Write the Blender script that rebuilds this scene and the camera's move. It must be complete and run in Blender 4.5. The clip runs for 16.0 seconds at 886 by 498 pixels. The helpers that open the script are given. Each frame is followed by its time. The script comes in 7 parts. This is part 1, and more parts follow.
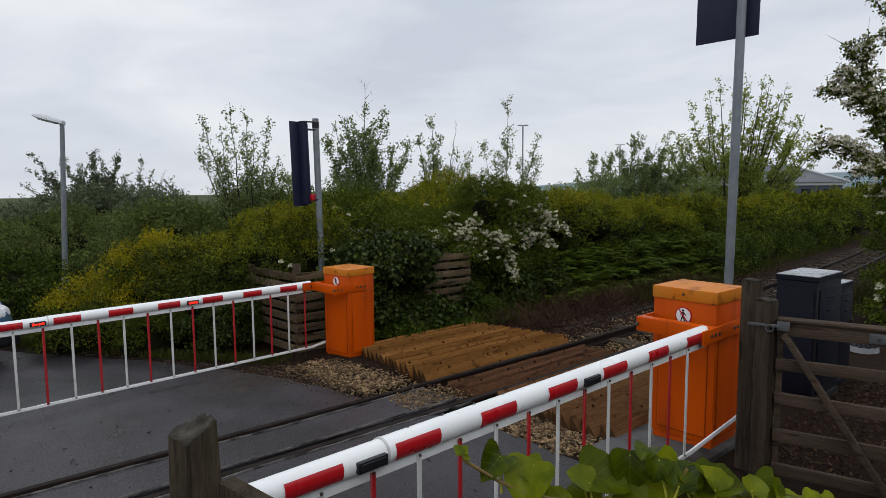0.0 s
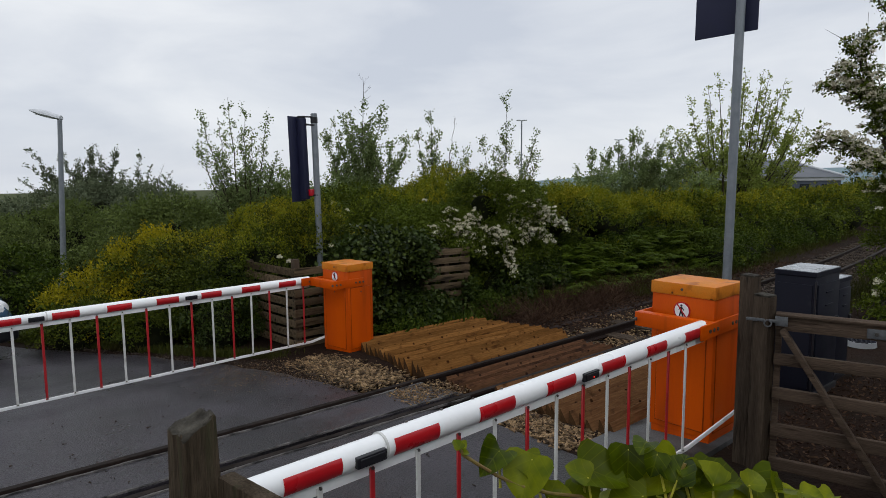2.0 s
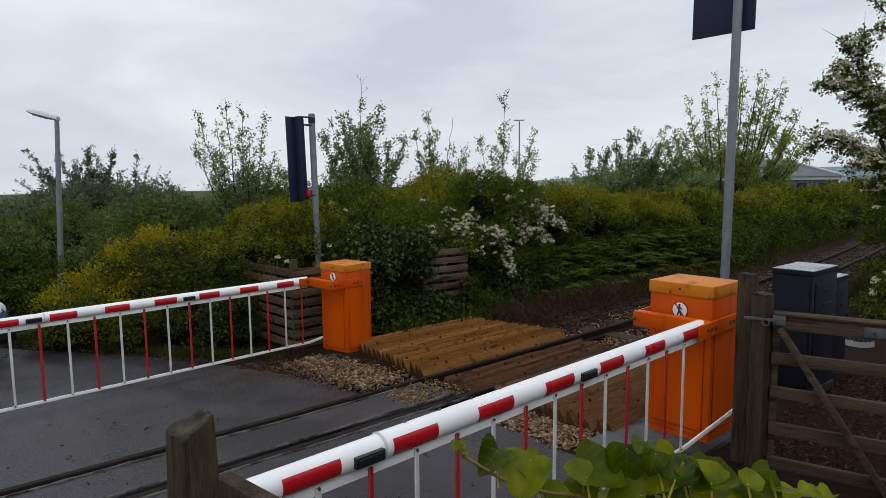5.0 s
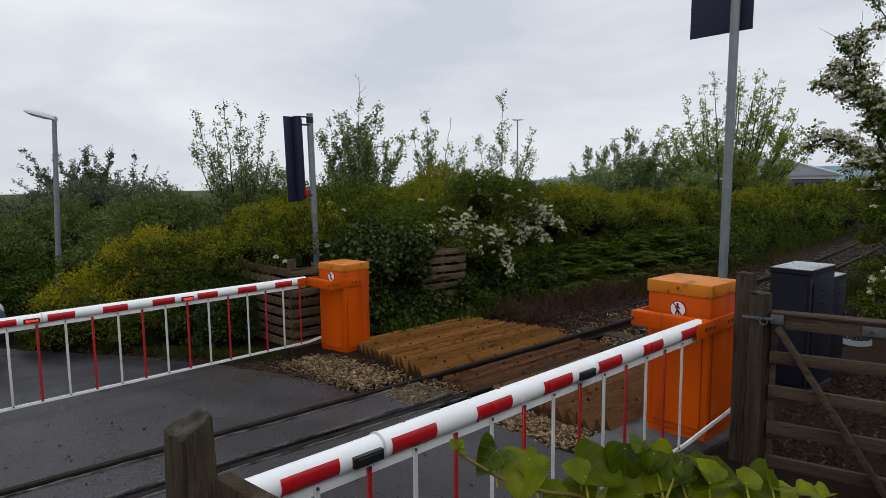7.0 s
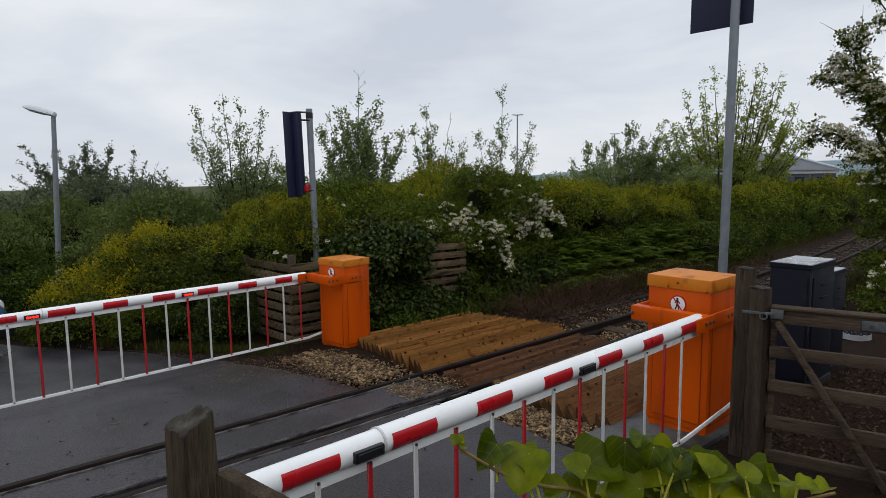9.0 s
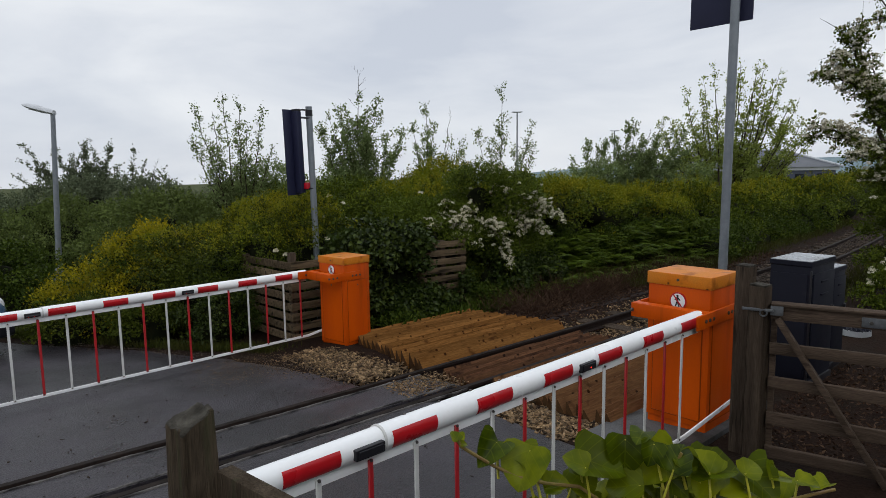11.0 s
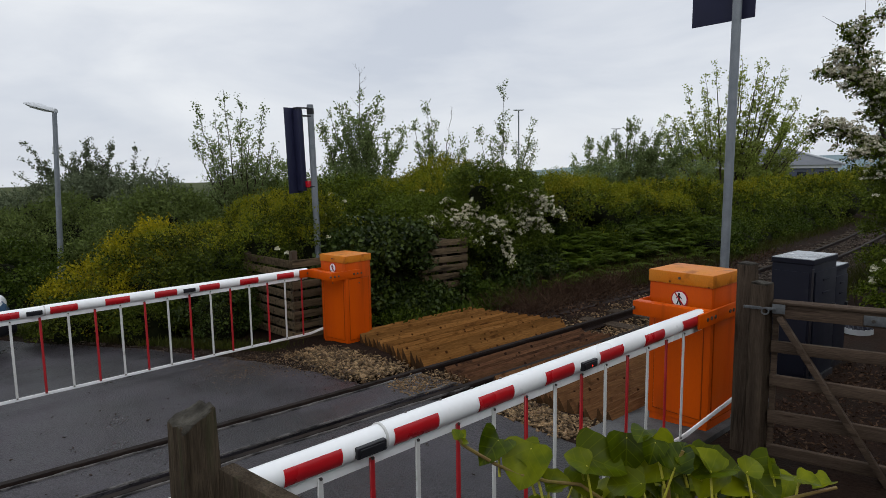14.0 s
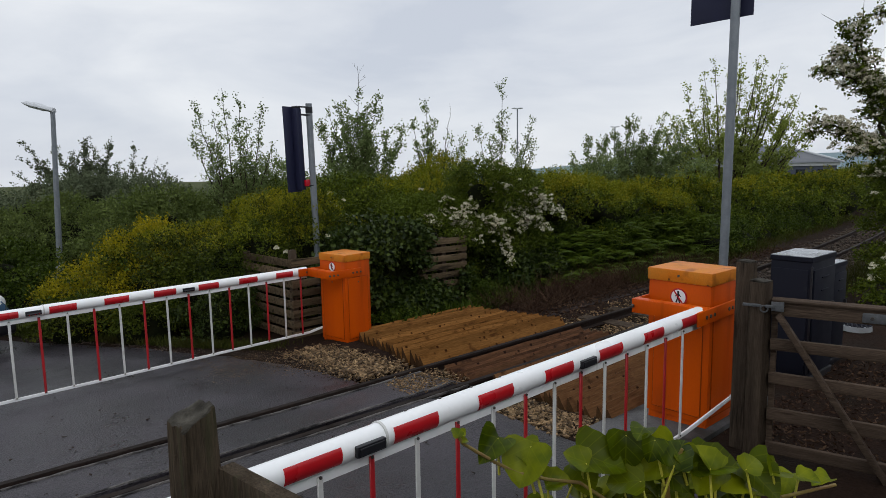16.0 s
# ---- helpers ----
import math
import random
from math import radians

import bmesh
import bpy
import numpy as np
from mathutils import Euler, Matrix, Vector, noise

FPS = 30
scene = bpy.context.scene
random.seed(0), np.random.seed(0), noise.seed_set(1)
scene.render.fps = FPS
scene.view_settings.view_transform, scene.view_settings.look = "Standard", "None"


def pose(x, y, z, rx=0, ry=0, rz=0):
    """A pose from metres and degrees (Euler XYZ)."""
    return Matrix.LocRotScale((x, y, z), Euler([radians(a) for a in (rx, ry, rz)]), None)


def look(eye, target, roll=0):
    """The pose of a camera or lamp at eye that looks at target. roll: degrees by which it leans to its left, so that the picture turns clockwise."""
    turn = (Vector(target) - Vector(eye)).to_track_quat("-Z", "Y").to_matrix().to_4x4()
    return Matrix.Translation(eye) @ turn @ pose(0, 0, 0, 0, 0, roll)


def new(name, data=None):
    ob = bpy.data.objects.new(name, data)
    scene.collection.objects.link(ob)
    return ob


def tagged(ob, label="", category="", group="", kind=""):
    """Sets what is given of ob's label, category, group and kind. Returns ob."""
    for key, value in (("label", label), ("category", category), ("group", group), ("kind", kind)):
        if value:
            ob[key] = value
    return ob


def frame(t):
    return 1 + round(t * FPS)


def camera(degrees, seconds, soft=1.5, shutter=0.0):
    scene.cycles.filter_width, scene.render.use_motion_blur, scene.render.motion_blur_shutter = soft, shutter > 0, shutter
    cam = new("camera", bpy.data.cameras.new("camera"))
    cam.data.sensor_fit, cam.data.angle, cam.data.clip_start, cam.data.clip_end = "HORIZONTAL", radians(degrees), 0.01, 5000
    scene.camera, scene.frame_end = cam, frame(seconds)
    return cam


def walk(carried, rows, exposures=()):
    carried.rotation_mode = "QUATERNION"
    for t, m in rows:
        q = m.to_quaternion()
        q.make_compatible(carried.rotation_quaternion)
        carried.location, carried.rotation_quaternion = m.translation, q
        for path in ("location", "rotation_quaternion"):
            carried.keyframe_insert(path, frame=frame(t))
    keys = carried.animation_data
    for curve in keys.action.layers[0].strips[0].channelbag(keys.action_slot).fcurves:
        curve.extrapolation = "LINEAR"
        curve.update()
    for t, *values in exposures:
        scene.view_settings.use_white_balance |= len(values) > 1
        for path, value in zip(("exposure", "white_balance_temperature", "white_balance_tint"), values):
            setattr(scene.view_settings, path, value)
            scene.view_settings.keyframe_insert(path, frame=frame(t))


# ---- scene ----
cam = camera(69.7, 16.0, soft=0.75)
walk(cam, [
    (0, pose(0, 0, 1.727, 84.059, 0.395, -40.132)),
    (0.5, pose(0, 0, 1.727, 84.022, 0.446, -40.212)),
    (1, pose(0, 0, 1.727, 83.852, 0.563, -40.248)),
    (1.5, pose(0, 0, 1.727, 83.687, 0.465, -40.277)),
    (2, pose(0, 0, 1.727, 83.630, 0.399, -40.248)),
    (2.5, pose(0, 0, 1.727, 83.647, 0.403, -40.279)),
    (3, pose(0, 0, 1.727, 83.697, 0.508, -40.263)),
    (3.5, pose(0, 0, 1.727, 83.707, 0.445, -40.317)),
    (4, pose(0, 0, 1.727, 83.697, 0.436, -40.339)),
    (6.5, pose(0, 0, 1.727, 83.541, 0.657, -40.555)),
    (7, pose(0, 0, 1.727, 83.592, 0.577, -40.594)),
    (7.5, pose(0, 0, 1.727, 83.566, 0.654, -40.608)),
    (8, pose(0, 0, 1.727, 83.387, 0.752, -40.621)),
    (8.5, pose(0, 0, 1.727, 83.228, 0.733, -40.631)),
    (9, pose(0, 0, 1.727, 83.173, 0.691, -40.608)),
    (11.5, pose(0, 0, 1.727, 82.914, 0.820, -40.625)),
    (12, pose(0, 0, 1.727, 82.910, 0.802, -40.630)),
    (12.5, pose(0, 0, 1.727, 82.917, 0.814, -40.612)),
    (13, pose(0, 0, 1.727, 82.919, 0.798, -40.572)),
    (13.5, pose(0, 0, 1.727, 82.842, 0.776, -40.540)),
    (14, pose(0, 0, 1.727, 82.780, 0.830, -40.499)),
    (14.5, pose(0, 0, 1.727, 82.788, 0.846, -40.496)),
    (15, pose(0, 0, 1.727, 82.741, 0.877, -40.583)),
    (15.5, pose(0, 0, 1.727, 82.734, 0.877, -40.637)),
    (16, pose(0, 0, 1.727, 82.652, 0.974, -40.595)),
])

# ---- light ----
world = bpy.data.worlds.new("overcast_sky")
scene.world = world
world.use_nodes = True
wn, wl = world.node_tree.nodes, world.node_tree.links
wn.clear()
w_out = wn.new("ShaderNodeOutputWorld")
w_bg = wn.new("ShaderNodeBackground")
w_bg.inputs["Strength"].default_value = 1.0
w_sky = wn.new("ShaderNodeTexSky")
w_sky.sky_type, w_sky.sun_disc = 'NISHITA', False
w_sky.sun_elevation, w_sky.sun_rotation = radians(48), radians(215)
w_dim = wn.new("ShaderNodeVectorMath")
w_dim.operation = 'SCALE'
w_dim.inputs["Scale"].default_value = 0.10
w_tc = wn.new("ShaderNodeTexCoord")
w_map = wn.new("ShaderNodeMapping")
w_map.inputs["Scale"].default_value = (1.0, 1.0, 3.2)
w_n1 = wn.new("ShaderNodeTexNoise")
w_n1.inputs["Scale"].default_value, w_n1.inputs["Detail"].default_value = 2.3, 6.0
w_n1.inputs["Roughness"].default_value = 0.5
w_n1.inputs["Distortion"].default_value = 0.4
w_ramp = wn.new("ShaderNodeValToRGB")
w_ramp.color_ramp.elements[0].position, w_ramp.color_ramp.elements[1].position = 0.32, 0.66
w_ramp.color_ramp.elements[0].color = (0.60, 0.645, 0.73, 1)
w_ramp.color_ramp.elements[1].color = (0.87, 0.895, 0.93, 1)
w_mix = wn.new("ShaderNodeMix")
w_mix.data_type = 'RGBA'
w_mix.inputs["Factor"].default_value = 0.95
wl.new(w_tc.outputs["Generated"], w_map.inputs["Vector"])
wl.new(w_map.outputs["Vector"], w_n1.inputs["Vector"])
wl.new(w_n1.outputs["Fac"], w_ramp.inputs["Fac"])
wl.new(w_sky.outputs["Color"], w_dim.inputs[0])
wl.new(w_dim.outputs["Vector"], w_mix.inputs["A"])
wl.new(w_ramp.outputs["Color"], w_mix.inputs["B"])
# the cloud deck is brighter overhead, as overcast skies are
w_sep = wn.new("ShaderNodeSeparateXYZ")
w_high = wn.new("ShaderNodeMapRange")
w_high.inputs["From Min"].default_value, w_high.inputs["From Max"].default_value = 0.30, 1.0
w_high.inputs["To Min"].default_value, w_high.inputs["To Max"].default_value = 1.0, 1.6
w_deck = wn.new("ShaderNodeVectorMath")
w_deck.operation = 'SCALE'
wl.new(w_tc.outputs["Generated"], w_sep.inputs["Vector"])
wl.new(w_sep.outputs["Z"], w_high.inputs["Value"])
wl.new(w_mix.outputs["Result"], w_deck.inputs[0])
wl.new(w_high.outputs["Result"], w_deck.inputs["Scale"])
wl.new(w_deck.outputs["Vector"], w_bg.inputs["Color"])
wl.new(w_bg.outputs["Background"], w_out.inputs["Surface"])

sun = new("sun", bpy.data.lights.new("sun", 'SUN'))
sun.data.energy, sun.data.angle, sun.data.color = 0.45, radians(30), (1.0, 0.97, 0.93)
sun.matrix_world = look((-6, -10, 14), (2, 4, 0))
scene.view_settings.exposure = 0.0


# ---- materials ----
def mat(name, c1, c2, scale=5.0, rough=0.6, metal=0.0, bump=0.15, fine=90.0, stain=None, stain_scale=1.6,
        stain_cut=0.58, island=0.0, objrand=0.0, stretch=None, coat=0.0, rough_var=0.12, spec=0.5, grain=0.2, stain_plain=False, spots=None):
    """A painted or raw surface: two colours in a coarse noise, fine grain, stains with a shape of their own, relief."""
    m = bpy.data.materials.new(name)
    m.use_nodes = True
    n, l = m.node_tree.nodes, m.node_tree.links
    bs = n["Principled BSDF"]
    tc = n.new("ShaderNodeTexCoord")
    mp = n.new("ShaderNodeMapping")
    l.new(tc.outputs["Object"], mp.inputs["Vector"])
    if stretch:
        mp.inputs["Scale"].default_value = stretch
    if objrand:
        oi = n.new("ShaderNodeObjectInfo")
        far = n.new("ShaderNodeMath")
        far.operation = 'MULTIPLY'
        far.inputs[1].default_value = 37.0
        l.new(oi.outputs["Random"], far.inputs[0])
        l.new(far.outputs["Value"], mp.inputs["Location"])
    mp2 = n.new("ShaderNodeMapping")
    l.new(tc.outputs["Object"], mp2.inputs["Vector"])
    if objrand:
        l.new(far.outputs["Value"], mp2.inputs["Location"])

    def tex(sc, det=4.0, plain=False):
        t = n.new("ShaderNodeTexNoise")
        t.inputs["Scale"].default_value, t.inputs["Detail"].default_value = sc, det
        l.new(mp2.outputs["Vector"] if plain else mp.outputs["Vector"], t.inputs["Vector"])
        return t.outputs["Fac"]

    def mix(a, b, fac, kind='MIX'):
        x = n.new("ShaderNodeMix")
        x.data_type, x.blend_type = 'RGBA', kind
        for sock, val in (("A", a), ("B", b), ("Factor", fac)):
            if isinstance(val, (tuple, float, int)):
                x.inputs[sock].default_value = (*val, 1) if isinstance(val, tuple) else val
            else:
                l.new(val, x.inputs[sock])
        return x.outputs["Result"]

    def band(v, lo, hi, to0=0.0, to1=1.0):
        r = n.new("ShaderNodeMapRange")
        r.inputs["From Min"].default_value, r.inputs["From Max"].default_value = lo, hi
        r.inputs["To Min"].default_value, r.inputs["To Max"].default_value = to0, to1
        l.new(v, r.inputs["Value"])
        return r.outputs["Result"]

    coarse, grit = tex(scale), tex(fine, 3.0)
    col = mix(c1, c2, band(coarse, 0.32, 0.68))
    gv = n.new("ShaderNodeCombineColor")
    gval = band(grit, 0.25, 0.75, 1 - grain, 1 + grain)
    for ch in ("Red", "Green", "Blue"):
        l.new(gval, gv.inputs[ch])
    col = mix(col, gv.outputs["Color"], 1.0, 'MULTIPLY')
    if island or objrand:
        if island:
            src = n.new("ShaderNodeNewGeometry").outputs["Random Per Island"]
            amt = island
        else:
            src, amt = oi.outputs["Random"], objrand
        rv = n.new("ShaderNodeCombineColor")
        rr = band(src, 0.0, 1.0, 1 - amt, 1 + amt)
        for ch in ("Red", "Green", "Blue"):
            l.new(rr, rv.inputs[ch])
        col = mix(col, rv.outputs["Color"], 1.0, 'MULTIPLY')
    if stain:
        col = mix(col, stain, band(tex(stain_scale, 5.0, not stretch or stain_plain), stain_cut, stain_cut + 0.12))
    if spots:
        # knots or pits: some cells of a scatter, each with a soft dark heart
        vs, vr, share, vc = spots
        vo = n.new("ShaderNodeTexVoronoi")
        vo.inputs["Scale"].default_value = vs
        l.new(mp2.outputs["Vector"], vo.inputs["Vector"])
        sp = n.new("ShaderNodeSeparateColor")
        l.new(vo.outputs["Color"], sp.inputs["Color"])
        both = n.new("ShaderNodeMath")
        both.operation = 'MULTIPLY'
        l.new(band(vo.outputs["Distance"], vr * 0.55, vr, 1.0, 0.0), both.inputs[0])
        l.new(band(sp.outputs["Red"], 1 - share, 1 - share + 0.04), both.inputs[1])
        col = mix(col, vc, both.outputs["Value"])
    l.new(col, bs.inputs["Base Color"])
    l.new(band(coarse, 0.3, 0.7, max(0.02, rough - rough_var), min(1.0, rough + rough_var)), bs.inputs["Roughness"])
    bs.inputs["Metallic"].default_value = metal
    bs.inputs["Coat Weight"].default_value = coat
    bs.inputs["Specular IOR Level"].default_value = spec
    if bump:
        bp = n.new("ShaderNodeBump")
        bp.inputs["Strength"].default_value, bp.inputs["Distance"].default_value = bump, 0.01
        l.new(grit, bp.inputs["Height"])
        l.new(bp.outputs["Normal"], bs.inputs["Normal"])
    return m


def leaf_mat(name, dark, light, shift, translucent=0.25, rough=0.5, scale=1.3, spec=0.06, single=False):
    """Foliage: each leaf its own green, drifting over the plant in patches."""
    m = bpy.data.materials.new(name)
    m.use_nodes = True
    n, l = m.node_tree.nodes, m.node_tree.links
    bs, out = n["Principled BSDF"], n["Material Output"]
    geo = n.new("ShaderNodeNewGeometry")
    ramp = n.new("ShaderNodeValToRGB")
    ramp.color_ramp.elements[0].color, ramp.color_ramp.elements[1].color = (*dark, 1), (*light, 1)
    ramp.color_ramp.elements[0].position = 0.0 if single else 0.15
    l.new(n.new("ShaderNodeObjectInfo").outputs["Random"] if single else geo.outputs["Random Per Island"], ramp.inputs["Fac"])
    nz = n.new("ShaderNodeTexNoise")
    nz.inputs["Scale"].default_value, nz.inputs["Detail"].default_value = scale, 3.0
    l.new(geo.outputs["Position"], nz.inputs["Vector"])
    mr = n.new("ShaderNodeMapRange")
    mr.inputs["From Min"].default_value, mr.inputs["From Max"].default_value = 0.4, 0.68
    l.new(nz.outputs["Fac"], mr.inputs["Value"])
    mx = n.new("ShaderNodeMix")
    mx.data_type = 'RGBA'
    l.new(mr.outputs["Result"], mx.inputs["Factor"])
    l.new(ramp.outputs["Color"], mx.inputs["A"])
    mx.inputs["B"].default_value = (*shift, 1)
    colour = mx.outputs["Result"]
    if single:
        # a leaf on its own: pale midrib and side veins
        tc = n.new("ShaderNodeTexCoord")
        sx = n.new("ShaderNodeSeparateXYZ")
        l.new(tc.outputs["Object"], sx.inputs["Vector"])
        ax = n.new("ShaderNodeMath")
        ax.operation = 'ABSOLUTE'
        l.new(sx.outputs["X"], ax.inputs[0])
        slant = n.new("ShaderNodeMath")
        slant.operation = 'SUBTRACT'
        l.new(sx.outputs["Y"], slant.inputs[0])
        l.new(ax.outputs["Value"], slant.inputs[1])
        wave = n.new("ShaderNodeMath")
        wave.operation = 'PINGPONG'
        wave.inputs[1].default_value = 0.009
        l.new(slant.outputs["Value"], wave.inputs[0])
        low = n.new("ShaderNodeMath")
        low.operation = 'MINIMUM'
        l.new(ax.outputs["Value"], low.inputs[0])
        l.new(wave.outputs["Value"], low.inputs[1])
        vein = n.new("ShaderNodeMapRange")
        for k, val in (("From Min", 0.0003), ("From Max", 0.0014), ("To Min", 0.12), ("To Max", 0.0)):
            vein.inputs[k].default_value = val
        l.new(low.outputs["Value"], vein.inputs["Value"])
        vm = n.new("ShaderNodeMix")
        vm.data_type = 'RGBA'
        vm.inputs["B"].default_value = (light[0] * 1.25, light[1] * 1.2, light[2] * 2, 1)
        l.new(vein.outputs["Result"], vm.inputs["Factor"])
        l.new(colour, vm.inputs["A"])
        colour = vm.outputs["Result"]
        bp = n.new("ShaderNodeBump")
        bp.inputs["Strength"].default_value, bp.inputs["Distance"].default_value = 0.35, 0.002
        l.new(vein.outputs["Result"], bp.inputs["Height"])
        bp.invert = True
        l.new(bp.outputs["Normal"], bs.inputs["Normal"])
    l.new(colour, bs.inputs["Base Color"])
    bs.inputs["Roughness"].default_value = rough
    bs.inputs["Specular IOR Level"].default_value = spec
    tr = n.new("ShaderNodeBsdfTranslucent")
    l.new(colour, tr.inputs["Color"])
    ms = n.new("ShaderNodeMixShader")
    ms.inputs["Fac"].default_value = translucent
    l.new(bs.outputs["BSDF"], ms.inputs[1])
    l.new(tr.outputs["BSDF"], ms.inputs[2])
    l.new(ms.outputs["Shader"], out.inputs["Surface"])
    return m


def glow_mat(name, colour, strength):
    m = bpy.data.materials.new(name)
    m.use_nodes = True
    bs = m.node_tree.nodes["Principled BSDF"]
    bs.inputs["Base Color"].default_value = (*colour, 1)
    bs.inputs["Emission Color"].default_value = (*colour, 1)
    bs.inputs["Emission Strength"].default_value = strength
    return m


ORANGE = mat("orange_paint", (0.57, 0.082, 0.001), (0.46, 0.058, 0.001), 1.2, 0.40, bump=0.03, fine=140, spec=0.13, stretch=(3, 3, 0.35),
             stain=(0.27, 0.043, 0.002), stain_scale=2.0, stain_cut=0.57, grain=0.07)
ORANGE_LID = mat("weathered_orange_paint", (0.56, 0.150, 0.006), (0.53, 0.19, 0.020), 6, 0.42, bump=0.05, fine=140, spec=0.16,
                 stain=(0.30, 0.085, 0.008), stain_scale=8, stain_cut=0.55, grain=0.1, spots=(22, 0.25, 0.14, (0.10, 0.03, 0.008)))
WHITE = mat("white_paint", (0.82, 0.83, 0.83), (0.76, 0.77, 0.77), 4, 0.32, bump=0.01, fine=60, grain=0.02,
            stain=(0.46, 0.45, 0.40), stain_scale=6, stain_cut=0.71)
ROD_WHITE = mat("white_painted_rod", (0.62, 0.62, 0.60), (0.50, 0.50, 0.48), 6, 0.4, bump=0.02, grain=0.06, stain=(0.26, 0.24, 0.21), stain_scale=9, stain_cut=0.66)
RED = mat("red_reflective_film", (0.46, 0.008, 0.014), (0.38, 0.007, 0.011), 6, 0.3, bump=0.03, fine=240, grain=0.05, stain=(0.30, 0.03, 0.03), stain_scale=14, stain_cut=0.7)
RED_ROD = mat("red_painted_rod", (0.42, 0.013, 0.018), (0.33, 0.011, 0.015), 6, 0.45, bump=0.03, grain=0.06)
BLACK = mat("black_plastic", (0.010, 0.010, 0.013), (0.016, 0.016, 0.019), 8, 0.4, bump=0.03, spec=0.3)
NAVY = mat("dark_navy_painted_board", (0.012, 0.014, 0.038), (0.016, 0.018, 0.046), 3, 0.5, bump=0.02, spec=0.25, grain=0.06)
SLATE = mat("slate_grey_cabinet_paint", (0.008, 0.009, 0.0155), (0.012, 0.013, 0.021), 3, 0.55, bump=0.03, spec=0.12, grain=0.06,
            stain=(0.030, 0.030, 0.034), stain_scale=4, stain_cut=0.66)
LEDGE = mat("wet_grey_cabinet_lid", (0.19, 0.21, 0.23), (0.28, 0.30, 0.32), 4, 0.25, bump=0.02, stain=(0.07, 0.075, 0.08),
            stain_scale=5, stain_cut=0.56)
STEEL = mat("galvanised_steel", (0.15, 0.17, 0.19), (0.20, 0.22, 0.24), 14, 0.5, metal=0.3, bump=0.03, grain=0.08)
SEAM = mat("shadowed_door_seam", (0.26, 0.045, 0.003), (0.20, 0.035, 0.003), 5, 0.7, bump=0, spec=0.1)
PETIOLE = mat("yellow_green_stalk", (0.42, 0.38, 0.03), (0.34, 0.32, 0.03), 12, 0.5, bump=0.02)
VINE = mat("brown_green_vine", (0.11, 0.055, 0.016), (0.17, 0.13, 0.020), 20, 0.6, bump=0.1)
BOLT = mat("steel_bolt", (0.06, 0.055, 0.05), (0.10, 0.09, 0.08), 30, 0.45, metal=0.6, bump=0.02)
RAIL_HEAD = mat("worn_rail_steel", (0.013, 0.010, 0.009), (0.024, 0.018, 0.015), 10, 0.7, bump=0.08, spec=0.07, stain=(0.010, 0.007, 0.005), stain_scale=6, stain_cut=0.52)
LIP = mat("worn_pale_asphalt_lip", (0.070, 0.065, 0.063), (0.120, 0.112, 0.106), 14, 0.7, bump=0.8, fine=60, spec=0.2, stain=(0.016, 0.015, 0.015), stain_scale=7, stain_cut=0.47, grain=0.4)
RAIL_RUST = mat("rusty_rail_web", (0.012, 0.007, 0.006), (0.020, 0.012, 0.009), 20, 0.85, bump=0.3, spec=0.15)
ASPHALT = mat("damp_asphalt", (0.0150, 0.0128, 0.0160), (0.0380, 0.0335, 0.0400), 1.5, 0.42, bump=0.8, fine=70, spec=0.34,
              stain=(0.0125, 0.0112, 0.0128), stain_scale=0.8, stain_cut=0.49, rough_var=0.18, grain=0.6,
              spots=(26, 0.36, 0.40, (0.006, 0.006, 0.007)))
CONCRETE = mat("damp_concrete", (0.056, 0.056, 0.058), (0.084, 0.084, 0.084), 3, 0.6, bump=0.3, stain=(0.022, 0.021, 0.019), stain_scale=2.4, stain_cut=0.5, spec=0.25)
EARTH = mat("damp_brown_earth", (0.012, 0.007, 0.005), (0.022, 0.013, 0.009), 3, 0.9, bump=1.0, fine=50, spec=0.04,
            stain=(0.016, 0.011, 0.008), stain_scale=2.5, stain_cut=0.54, grain=0.35)
MEADOW = mat("rough_meadow", (0.040, 0.052, 0.014), (0.060, 0.072, 0.022), 0.05, 0.95, bump=0.4, fine=6, spec=0.1,
             stain=(0.042, 0.034, 0.016), stain_scale=0.1, stain_cut=0.55)
STONE = mat("buff_ballast_stone", (0.080, 0.048, 0.025), (0.240, 0.162, 0.086), 14, 0.75, bump=0.3, island=0.85, spec=0.15)
DARKSTONE = mat("brown_track_ballast", (0.046, 0.033, 0.025), (0.092, 0.072, 0.057), 9, 0.85, bump=0.3, island=0.6, spec=0.2)
NEWWOOD = mat("orange_brown_arris_timber", (0.124, 0.053, 0.013), (0.170, 0.079, 0.023), 3, 0.75, bump=0.5, fine=30, spec=0.03,
              stain=(0.050, 0.019, 0.006), stain_scale=6, stain_cut=0.60, objrand=0.30, stretch=(0.4, 3, 3), stain_plain=True, grain=0.3,
              spots=(13, 0.27, 0.50, (0.034, 0.012, 0.004)))
MIDWOOD = mat("brown_weathered_arris_timber", (0.092, 0.044, 0.019), (0.132, 0.067, 0.029), 3, 0.75, bump=0.5, fine=30, spec=0.03,
              stain=(0.036, 0.016, 0.007), stain_scale=6, stain_cut=0.58, objrand=0.30, stretch=(0.4, 3, 3), stain_plain=True, grain=0.3,
              spots=(13, 0.27, 0.46, (0.022, 0.009, 0.004)))
WETWOOD = mat("dark_wet_arris_timber", (0.066, 0.030, 0.015), (0.096, 0.046, 0.022), 3, 0.65, bump=0.5, fine=30, spec=0.05,
              stain=(0.026, 0.012, 0.007), stain_scale=6, stain_cut=0.58, objrand=0.30, stretch=(0.4, 3, 3), stain_plain=True, grain=0.3,
              spots=(13, 0.30, 0.40, (0.014, 0.006, 0.004)))
